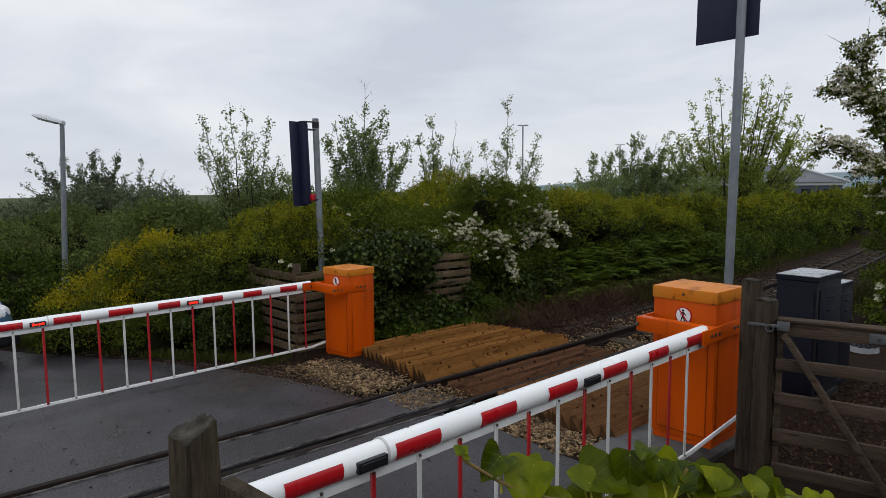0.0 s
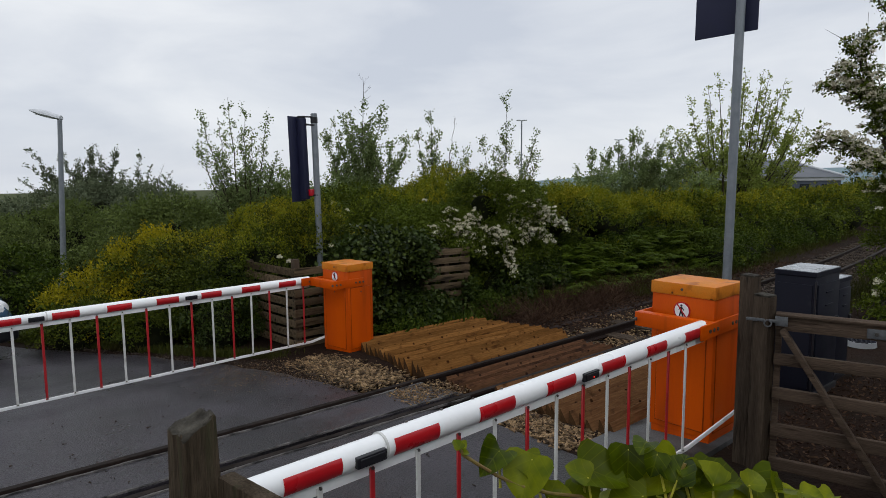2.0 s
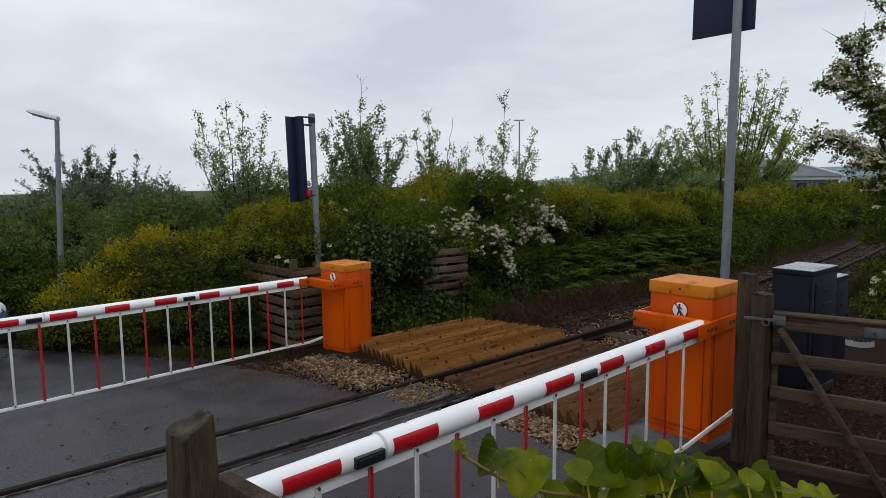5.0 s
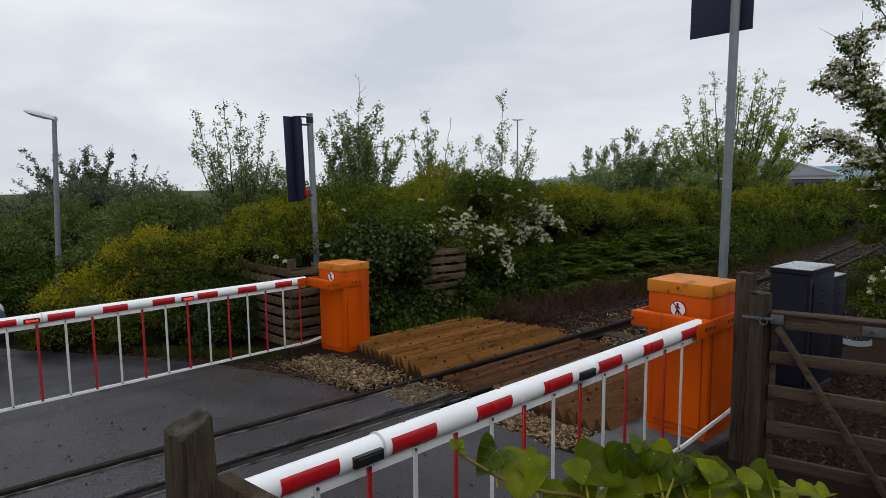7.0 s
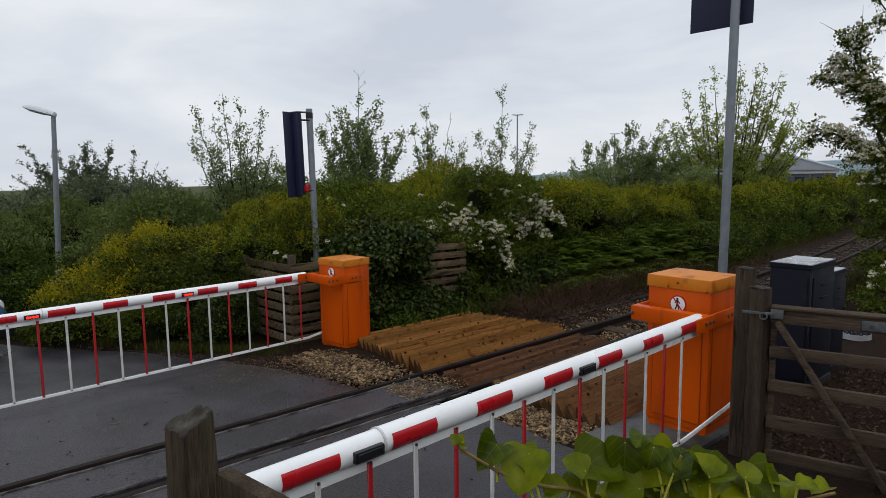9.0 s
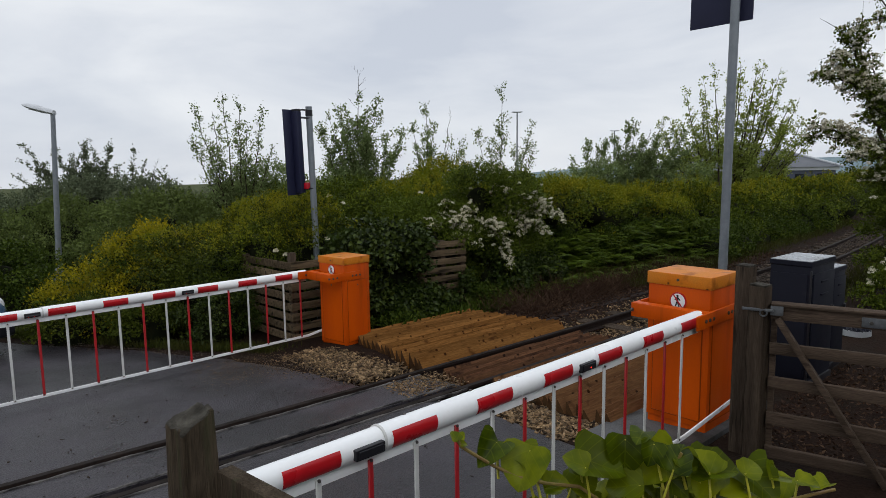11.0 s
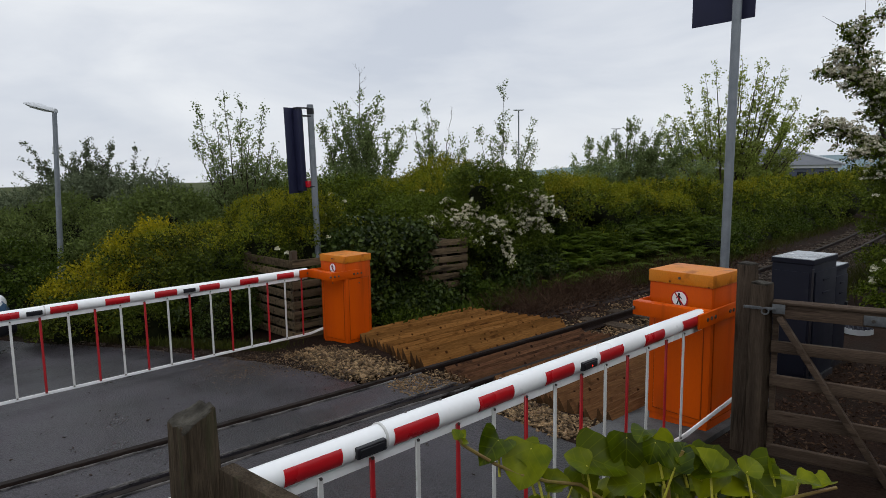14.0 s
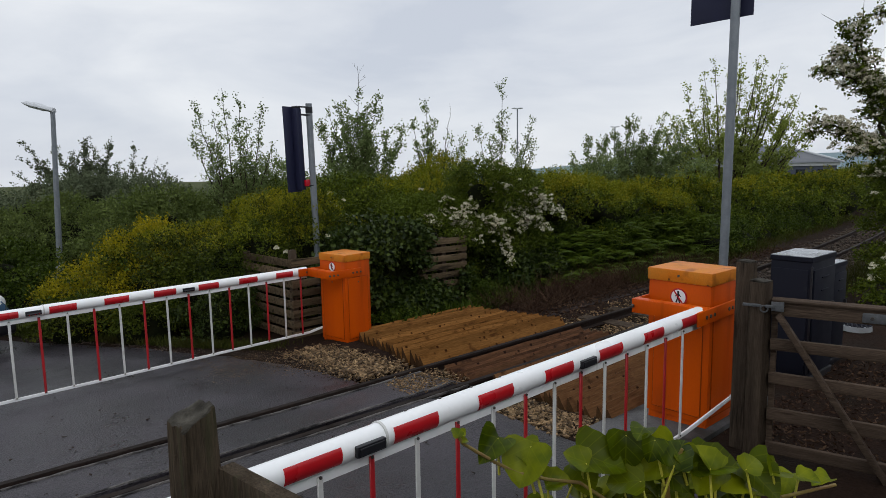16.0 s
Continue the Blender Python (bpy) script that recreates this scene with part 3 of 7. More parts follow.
def tree(name, x, y, height, spread, stems, material, label, seed, leaf=0.06, per_tip=26, levels=3, lean=0.08, r0=0.05,
         bare=0.2, tilt=0.35, leaf_spread=0.075, group="", kids=6, blossom=0, tips_up=0.45, z0=None, start=0.1, category="tree",
         crook=0.10, bare_top=False):
    """A tree grown limb by limb: tapered limbs, forks, and leaves about the outer twigs only."""
    rng = np.random.default_rng(seed)
    base = np.array([x, y, (ground_z(x, y) if z0 is None else z0) - 0.1])
    ob = thing(name, None, label, category, group)
    segs, tips = [], []

    def limb(p, d, length, r, level):
        n = max(3, int(length / (0.25 if level else 0.4)))
        for i in range(n):
            d = unit(d + rng.normal(size=3) * crook + np.array([0, 0, tips_up * 0.25]))
            q = p + d * length / n
            r2 = r * (1 - 0.8 / n) if level < levels else r * 0.8
            segs.append((p, q, r, r2))
            frac = (i + 1) / n
            if level < levels and frac > (start if level == 0 else 0.2) and rng.random() < kids / n:
                side = unit(np.cross(d, rng.normal(size=3)))
                dd = unit(d * (0.75 + rng.random() * 0.4) + side * (0.55 + 0.5 * rng.random()) * spread)
                limb(q, dd, length * rng.uniform(0.30, 0.5) * (1.35 - 0.95 * frac), r2 * 0.55, level + 1)
            if (level >= 1 and frac > 0.15) or frac > 0.6:
                if rng.random() > bare and not (level == 0 and frac > 0.85 and bare_top):
                    tips.append((q, d))
            p, r = q, r2
        if level or not bare_top:
            tips.append((p, d))

    for s in range(stems):
        ang = rng.uniform(0, 6.28)
        d = unit(np.array([math.cos(ang) * tilt * (stems > 1) + rng.normal() * lean, math.sin(ang) * tilt * (stems > 1)
                           + rng.normal() * lean, 1.0]))
        limb(base + np.array([math.cos(ang), math.sin(ang), 0]) * 0.06 * (stems > 1), d, height * rng.uniform(0.82, 1.0) * 0.95, r0, 0)
    tube_mesh("trunk", segs, BARK, ob, "slender grey-brown trunk and limbs", 5)
    tp = np.array([t[0] for t in tips])
    td = np.array([t[1] for t in tips])
    n = len(tp)
    p = (tp[:, None] + rng.normal(size=(n, per_tip, 3)) * leaf_spread).reshape(-1, 3)
    a = unit(np.repeat(td, per_tip, 0) * 0.5 + rng.normal(size=(n * per_tip, 3)))
    u = unit(rng.normal(size=(n * per_tip, 3)) * 0.7 + np.array([0, 0, 0.7]))
    sz = leaf * rng.uniform(0.6, 1.3, len(p))
    tagged(leaves("crown", p, a, u, sz, sz * 0.62, material, ob), kind="stuff")
    if blossom:
        pick = rng.random(n) < blossom
        q = (tp[pick][:, None] + rng.normal(size=(pick.sum(), 36, 3)) * 0.085).reshape(-1, 3)
        leaves("blossom", q, rng.normal(size=q.shape), unit(rng.normal(size=q.shape) + np.array([0, 0, 1.0])), 0.026, 0.026,
               L_BLOSSOM, ob, "clusters of creamy white blossom")
    return ob


def sapling(name, x, y, leaders, material, label, seed, leaf=0.05, r0=0.022, dense=1.0, group="", tuft=False, z0=None, fan=0.35, twigs=38):
    """A young tree out of leaders (right, back, top height, reach of the side shoots, bare share of the top): slim
    rods that rise from one foot, side shoots that grow shorter upwards, leaves strung along them or in end tufts."""
    rng = np.random.default_rng(seed)
    foot = np.array([x, y, (ground_z(x, y) if z0 is None else z0) - 0.1])
    right, back = np.array([0.76, -0.65, 0]), np.array([0.65, 0.76, 0])
    ob = thing(name, None, label, "tree", group)
    segs, pos, ways = [], [], []

    def shoot(p, d, length, r, share, leafy):
        n = max(3, int(length / 0.16))
        q0 = p
        for i in range(n):
            d = unit(d + rng.normal(size=3) * 0.11 + np.array([0, 0, 0.06]))
            q = q0 + d * length / n
            segs.append((q0, q, r * (1 - 0.75 * i / n), r * (1 - 0.75 * (i + 1) / n)))
            if leafy and (not tuft or i >= n - 2):
                k = rng.poisson(share * dense * length / n * (120 if not tuft else 150))
                u = rng.random((k, 1))
                pos.append(q0 + (q - q0) * u + rng.normal(size=(k, 3)) * (0.035 if not tuft else 0.055))
                ways.append(np.repeat(d[None], k, 0))
            q0 = q
        return q0

    for rt, bk, top, reach, bare in leaders:
        tip = foot + right * rt + back * bk
        tip[2] = top
        n = max(8, int((top - foot[2]) / 0.18))
        bow = rng.normal(size=3) * 0.05
        axis = []
        for i in range(n + 1):
            f = i / n
            side = f ** (1.0 + fan)
            q = foot + (tip - foot) * np.array([side, side, f]) + bow * math.sin(f * 3.1) + rng.normal(size=3) * 0.012
            axis.append(q)
        for i in range(n):
            f = i / n
            segs.append((axis[i], axis[i + 1], r0 * (1.02 - f) + 0.003, r0 * (1.02 - f - 1 / n) + 0.003))
        for j in range(int(twigs * rng.uniform(0.8, 1.2))):
            f = 0.22 + 0.78 * rng.random() ** 0.9
            i = min(n - 1, int(f * n))
            q = axis[i] + (axis[i + 1] - axis[i]) * (f * n - i if i < n - 1 else rng.random())
            d = unit(axis[i + 1] - axis[i])
            ang = rng.uniform(0, 6.283)
            out = np.array([math.cos(ang), math.sin(ang), 0.0])
            ln = reach * (1.12 - f) ** 0.75 * rng.uniform(0.55, 1.15) + 0.06
            leafy = f < 1 - bare or rng.random() < 0.12
            e = shoot(q, unit(d * rng.uniform(0.6, 1.1) + out * rng.uniform(0.55, 0.95)), ln, 0.007 * (1.3 - f), 1.0, leafy)
            for s in range(int(ln / 0.16)):
                w = q + (e - q) * rng.uniform(0.3, 0.95)
                shoot(w, unit(unit(e - q) + rng.normal(size=3) * 0.5 + np.array([0, 0, 0.2])), ln * rng.uniform(0.25, 0.45), 0.0035, 1.0, leafy)
    tube_mesh("trunk", segs, BARK, ob, "slender grey-brown trunk and limbs", 4)
    p, w = np.concatenate(pos), np.concatenate(ways)
    a = unit(w * 0.5 + rng.normal(size=p.shape))
    u = unit(rng.normal(size=p.shape) * 0.8 + np.array([0, 0, 0.6]))
    sz = leaf * rng.uniform(0.6, 1.25, len(p))
    tagged(leaves("crown", p, a, u, sz, sz * 0.66, material, ob), kind="stuff")
    return ob


def blossom_tree(name, x, y, limbs, label, seed, category="tree", petals=0.036, per=24, twig=1.0):
    """A hawthorn out of limbs (start, middle, end, thickness, leaves, blossom), each point given as right, back and
    height from the foot: twigs all along them, hung with leaf tufts and flower heads, a few bare tips."""
    rng = np.random.default_rng(seed)
    right, back = np.array([0.76, -0.65, 0]), np.array([0.65, 0.76, 0])
    foot = np.array([x, y, 0.0])
    ob = thing(name, None, label, category)
    segs, lp, ld, hp, ho = [], [], [], [], []

    def put(c):
        return foot + right * c[0] + back * c[1] + np.array([0, 0, c[2]])
    for a, m, b, r, leafy, flowers in limbs:
        a, m, b = put(a), put(m), put(b)
        ln = np.linalg.norm(m - a) + np.linalg.norm(b - m)
        n = max(6, int(ln / 0.07))
        q0 = a
        for i in range(1, n + 1):
            t = i / n
            q = a * (1 - t) ** 2 + m * 2 * t * (1 - t) + b * t * t + rng.normal(size=3) * 0.012
            segs.append((q0, q, r * (1.1 - t) + 0.003, r * (1.1 - t - 1 / n) + 0.003))
            d = unit(q - q0)
            for k in range(rng.poisson(2.2)):
                w = unit(d * 0.6 + rng.normal(size=3) * 0.7 + np.array([0, 0, 0.15]))
                e = q + w * rng.uniform(0.06, 0.24) * (1.15 - 0.5 * t) * twig
                segs.append((q, e, 0.005, 0.0022))
                c = rng.poisson(leafy * 20)
                f = rng.random((c, 1)) * 0.8 + 0.3
                lp.append(q + (e - q) * f + rng.normal(size=(c, 3)) * 0.035)
                ld.append(np.repeat(w[None], c, 0))
                for h in range(rng.poisson(flowers * 2.0)):
                    hp.append(q + (e - q) * rng.uniform(0.4, 1.1) + rng.normal(size=3) * 0.035 + np.array([0, 0, 0.02]))
                    ho.append(np.array([0, 0, 1.0]) + w * 0.4)
            q0 = q
        if rng.random() < 0.7:
            segs.append((q0, q0 + unit(b - m + rng.normal(size=3) * 0.08) * rng.uniform(0.12, 0.3), 0.004, 0.0015))
    tagged(tube_mesh("branchwork", segs, BARK, ob, "crooked dark limbs and twigs", 5), kind="stuff")
    p, w = np.concatenate(lp), np.concatenate(ld)
    sz = 0.042 * rng.uniform(0.6, 1.3, len(p))
    tagged(leaves("crown", p, unit(w * 0.5 + rng.normal(size=p.shape)), unit(rng.normal(size=p.shape) * 0.7 + np.array([0, 0, 0.7])), sz, sz * 0.66, L_HAW, ob), kind="stuff")
    blossom_heads("blossom", np.array(hp), np.array(ho), rng, ob, petals, per)
    return ob


# ---- ground, road and track ----
def bend(x):
    """How far the track has swung aside at x."""
    return 0.0046 * max(x - 2.0, 0.0) ** 2 if x < 20 else 0.0046 * 324 + 0.166 * (x - 20)


NEAR_RAIL, FAR_RAIL = 3.60, 4.255


def build_ground():
    def spaced(lo, hi, step):
        fine = np.arange(lo, hi + 1e-6, step)
        far = np.array([1, 2.5, 5, 9, 15, 25, 40, 70, 120, 220, 400, 800, 1600, 3200])
        return np.concatenate([lo - far[::-1], fine, hi + far])
    xs, ys = spaced(-12, 26, 0.33), spaced(-6, 16, 0.2)
    gx, gy = np.meshgrid(xs, ys)
    z = ground_np(gx, gy) - 0.03 - 0.033 * np.clip(gy - 32, 0, 1500)
    mid = (NEAR_RAIL + FAR_RAIL) / 2 + np.vectorize(bend)(gx)
    z -= 0.11 * np.clip(1.6 - np.abs(gy - mid) / 0.62, 0, 1)
    rng = np.random.default_rng(3)
    z += np.where((np.abs(gx) < 60) & (np.abs(gy) < 60), 0.012 * wavy(np.stack([gx, gy, gx * 0], -1).reshape(-1, 3), rng, 3.0).reshape(gx.shape), 0)
    # the bank behind the far hedge
    z += 0.35 * np.clip((gy - mid - 2.6) / 1.5, 0, 1) * np.clip((gx - 5) / 2, 0, 1) * (gy < 40)
    v = np.stack([gx, gy, z], -1).reshape(-1, 3)
    w, h = len(xs), len(ys)
    i = (np.arange(h - 1)[:, None] * w + np.arange(w - 1)[None]).reshape(-1, 1)
    f = np.concatenate([i, i + 1, i + w + 1, i + w], 1)
    ob = np_mesh("ground", v, f, MEADOW, None, "", True)
    ob.data.materials.append(EARTH)
    c = v[f].mean(1)
    near = ((c[:, 0] > -14) & (c[:, 0] < 40) & (c[:, 1] > -8) & (c[:, 1] < 9.5 + 0.1 * c[:, 0])).astype(np.int32)
    ob.data.polygons.foreach_set("material_index", near)
    return tagged(ob, "damp brown earth verge running out into rough green meadow", "ground", kind="structure")


build_ground()


def road_edge(y):
    pts = [(-8, 3.2), (1.0, 3.0), (2.2, 2.95), (3.4, 3.02), (4.3, 2.8), (5.2, 2.72), (5.9, 2.62), (6.31, 2.44), (7.39, 1.91), (8.84, 1.1), (10.5, 0.1),
           (13, -1.4), (20, -6), (32, -14)]
    return float(np.interp(y, [p[0] for p in pts], [p[1] for p in pts]))


road = thing("road", None, "dark damp asphalt road crossing the rails", "road", kind="structure")


def road_strip(name, y0, y1, x0, lift=0.0, edge=None):
    n = max(2, int((y1 - y0) / 0.22))
    bm = bmesh.new()
    cols = 26
    grid = []
    rng = np.random.default_rng(int(y0 * 100) + 900)
    for i in range(n + 1):
        y = y0 + (y1 - y0) * i / n
        e = (edge or road_edge(y)) + rng.normal() * 0.025
        row = []
        for k in range(cols + 1):
            x = x0 + (e - x0) * (1 - (1 - k / cols) ** 1.4)
            yy = y + bend(x)
            row.append(bm.verts.new((x, yy, ground_z(x, yy) + lift - 0.004 + 0.006 * noise.noise(Vector((x * 0.7, yy * 0.7, 0)))
                                     - (0.02 if k == cols else 0))))
        grid.append(row)
    faces = [bm.faces.new((grid[i][k], grid[i][k + 1], grid[i + 1][k + 1], grid[i + 1][k])) for i in range(n) for k in range(cols)]
    ext = bmesh.ops.extrude_face_region(bm, geom=faces)
    for v in ext["geom"]:
        if isinstance(v, bmesh.types.BMVert):
            v.co.z -= 0.09
    return part(name, bm, ASPHALT, road)


road_strip("carriageway", -7.5, NEAR_RAIL - 0.03, -9)
road_strip("carriageway", NEAR_RAIL + 0.09, FAR_RAIL - 0.09, -9, edge=3.33)
road_strip("carriageway", FAR_RAIL + 0.03, 34, -16)

def road_lip(y, seed):
    """The broken pale edge of the asphalt along a flangeway."""
    bm = bmesh.new()
    r = random.Random(seed)
    rows = []
    for i in range(230):
        x = -6.0 + i * 0.0405
        yy, w = y + bend(x), 0.010 + 0.009 * noise.noise(Vector((x * 4, seed, 0))) + r.uniform(-0.004, 0.004)
        z = ground_z(x, yy) + 0.006 + 0.004 * noise.noise(Vector((x * 9, seed, 3)))
        off = 0.008 * noise.noise(Vector((x * 2.2, seed, 7)))
        rows.append([bm.verts.new(c) for c in ((x, yy + off - w, z - 0.012), (x, yy + off - w * 0.6, z), (x, yy + off + w * 0.6, z + 0.001), (x, yy + off + w, z - 0.03))])
    for a, b in zip(rows, rows[1:]):
        for k in range(3):
            bm.faces.new((a[k], b[k], b[k + 1], a[k + 1]))
    return part("asphalt_lip", bm, LIP, road, "pale worn lip along the flangeway")


road_lip(NEAR_RAIL + 0.105, 3)
road_lip(FAR_RAIL - 0.105, 4)
road_lip(NEAR_RAIL - 0.050, 5)

track = thing("railway_track", None, "narrow-gauge railway track with worn steel rails set into the crossing", "railway track", kind="structure")


def rail(y):
    """A flat-bottomed rail along the bend: rusty web and foot, worn head."""
    prof = [(-0.022, 0), (0.022, 0), (0.025, -0.006), (0.025, -0.022), (0.006, -0.03), (0.006, -0.075), (0.045, -0.088), (0.045, -0.095),
            (-0.045, -0.095), (-0.045, -0.088), (-0.006, -0.075), (-0.006, -0.03), (-0.025, -0.022), (-0.025, -0.006)]
    xs = list(np.arange(-10, 30, 0.5)) + list(np.arange(30, 70, 2.0))
    bm = bmesh.new()
    rings = []
    for x in xs:
        yy = y + bend(x)
        slope = math.atan2(bend(x + 0.1) - bend(x - 0.1), 0.2)
        rings.append([bm.verts.new((x - a * math.sin(slope), yy + a * math.cos(slope), ground_z(x, yy) + 0.004 + b)) for a, b in prof])
    for r, q in zip(rings, rings[1:]):
        for k in range(len(prof)):
            k2 = (k + 1) % len(prof)
            f = bm.faces.new((r[k], q[k], q[k2], r[k2]))
            f.material_index = 0 if k in (0, 13) or k == 1 else 1
    ob = part("rail", bm, RAIL_HEAD, track)
    ob.data.materials.append(RAIL_RUST)
    return ob


rail(NEAR_RAIL)
rail(FAR_RAIL)

sleeper_mesh = None
for i in range(46):
    x = 5.6 + i * 0.62
    yy = (NEAR_RAIL + FAR_RAIL) / 2 + bend(x)
    if sleeper_mesh is None:
        s = part("sleeper", box((0.2, 1.35, 0.12), None, 0.012), OLDWOOD, track)
        sleeper_mesh = s.data
    else:
        s = new("sleeper", sleeper_mesh)
        s.parent = track
    s.matrix_basis = pose(x, yy, ground_z(x, yy) - 0.15, 0, 0, math.degrees(math.atan2(bend(x + 0.1) - bend(x - 0.1), 0.2)))


def stones(name, pts, size, material, label, seed):
    """Loose angular stones, each one a crushed octahedron."""
    rng = np.random.default_rng(seed)
    n = len(pts)
    o = np.array([[1, 0, 0], [-1, 0, 0], [0, 1, 0], [0, -1, 0], [0, 0, 1], [0, 0, -1]], float)
    v = o[None] + rng.normal(size=(n, 6, 3)) * 0.28
    v *= (size * rng.uniform(0.5, 1.25, (n, 1, 1))) * np.array([1, 0.72, 0.36]) * 0.5 * rng.uniform(0.6, 1.4, (n, 1, 3))
    a = unit(rng.normal(size=(n, 3)) * np.array([1, 1, 0.3]))
    c = unit(rng.normal(size=(n, 3)) * 0.38 + np.array([0, 0, 1.0]))
    b = unit(np.cross(c, a))
    rot = np.stack([a, b, np.cross(a, b)], 1)
    v = np.einsum('nki,nij->nkj', v, rot) + pts[:, None]
    tri = np.array([[0, 2, 4], [2, 1, 4], [1, 3, 4], [3, 0, 4], [2, 0, 5], [1, 2, 5], [3, 1, 5], [0, 3, 5]])
    f = (np.arange(n)[:, None, None] * 6 + tri[None]).reshape(-1, 3)
    ob = np_mesh(name, v.reshape(-1, 3), f, material)
    return tagged(ob, label, "gravel", kind="stuff")


def patch(rng, n, corners, soft=0.08):
    """n places spread over a four-cornered patch of the ground, thinning out at its rim."""
    c = np.array(corners, float)
    u, v = rng.beta(0.9, 0.9, (n, 1)), rng.beta(0.9, 0.9, (n, 1))
    p = c[0] * (1 - u) * (1 - v) + c[1] * u * (1 - v) + c[2] * u * v + c[3] * (1 - u) * v
    p += rng.normal(size=p.shape) * soft
    return p


rng = np.random.default_rng(11)
p = patch(rng, 4300, [(2.86, 4.46), (3.29, 4.48), (3.29, 5.80), (2.90, 5.76)], 0.085)
stones("gravel", np.c_[p, ground_np(p[:, 0], p[:, 1]) - 0.034 + rng.random(len(p)) * 0.03], 0.040, STONE,
       "loose buff gravel beside the far rail and barrier", 21)
p = patch(rng, 3000, [(2.98, 2.38), (3.27, 2.3), (3.33, 3.08), (3.1, 3.1)], 0.045)
stones("gravel", np.c_[p, ground_np(p[:, 0], p[:, 1]) - 0.045 + rng.random(len(p)) * 0.03], 0.040, STONE,
       "loose buff gravel between road and timber guard", 22)
p = patch(rng, 900, [(2.85, 3.72), (3.4, 3.72), (3.4, 4.14), (2.9, 4.14)], 0.03)
stones("gravel", np.c_[p, ground_np(p[:, 0], p[:, 1]) - 0.004 + rng.random(len(p)) * 0.008], 0.024, STONE,
       "gravel and grit between the rails", 23)
yy = 4.4 + 4.6 * rng.random(1500)
p = np.c_[[road_edge(a) for a in yy] + rng.normal(size=1500) * 0.10, yy]
stones("grit", np.c_[p, ground_np(p[:, 0], p[:, 1]) - 0.006 + rng.random(1500) * 0.006], 0.018, DARKSTONE, "loose grit along the edge of the road", 25)
p = patch(rng, 7000, [(5.4, 2.95), (9.6, 3.3), (9.6, 5.2), (5.5, 4.85)], 0.10)
stones("gravel", np.c_[p, ground_np(p[:, 0], p[:, 1]) - 0.075 + rng.random(len(p)) * 0.03 - 0.05 * np.clip(1.4 - np.abs(p[:, 1] - 3.93 - 0.0046 * (p[:, 0] - 2) ** 2) / 0.62, 0, 1)], 0.046, STONE,
       "buff gravel round the rails beyond the timber guards", 26)
q = patch(rng, 2600, [(2.0, 5.3), (2.85, 4.9), (2.95, 5.9), (2.1, 6.3)], 0.12)
stones("grit", np.c_[q, ground_np(q[:, 0], q[:, 1]) + 0.002 + 0 * q[:, 0]], 0.010, STONE, "sandy grit washed over the edge of the road", 28)
# bits of bark, grit and leaf on the road
q = np.c_[-3.0 + 5.9 * rng.random(900), 1.6 + 6.2 * rng.random(900)]
q = q[q[:, 0] < np.array([road_edge(b) for b in q[:, 1]]) - 0.05]
q = q[(np.abs(q[:, 1] - NEAR_RAIL) > 0.12) & (np.abs(q[:, 1] - FAR_RAIL) > 0.12)]
stones("road_litter", np.c_[q, ground_np(q[:, 0], q[:, 1]) + 0.004 + 0 * q[:, 0]], 0.017, BARK, "dark bits of bark and grit on the road", 27)
px = 8.6 + 18 * rng.random(15000) ** 1.5
py = (NEAR_RAIL + FAR_RAIL) / 2 + np.array([bend(a) for a in px]) + rng.normal(size=len(px)) * 0.62
stones("ballast", np.c_[px, py, ground_np(px, py) - 0.10 + rng.random(len(px)) * 0.05], 0.055, DARKSTONE, "brown track ballast round the rails", 24)


edging = thing("timber_edging", None, "old dark timbers laid along the ballast beside the rail", "timber edging")
for k in range(5):
    x0, x1 = 5.25 + 0.84 * k, 6.06 + 0.84 * k
    y0, y1 = 4.92 + bend(x0) - bend(5.25), 4.92 + bend(x1) - bend(5.25)
    m = pose((x0 + x1) / 2, (y0 + y1) / 2, ground_z(6, (y0 + y1) / 2) - 0.085 + 0.006 * (k % 2), -3, 0.3, math.degrees(math.atan2(y1 - y0, x1 - x0)))
    part("timber", box((x1 - x0, 0.11, 0.12), m, 0.012), RAIL_RUST, edging)


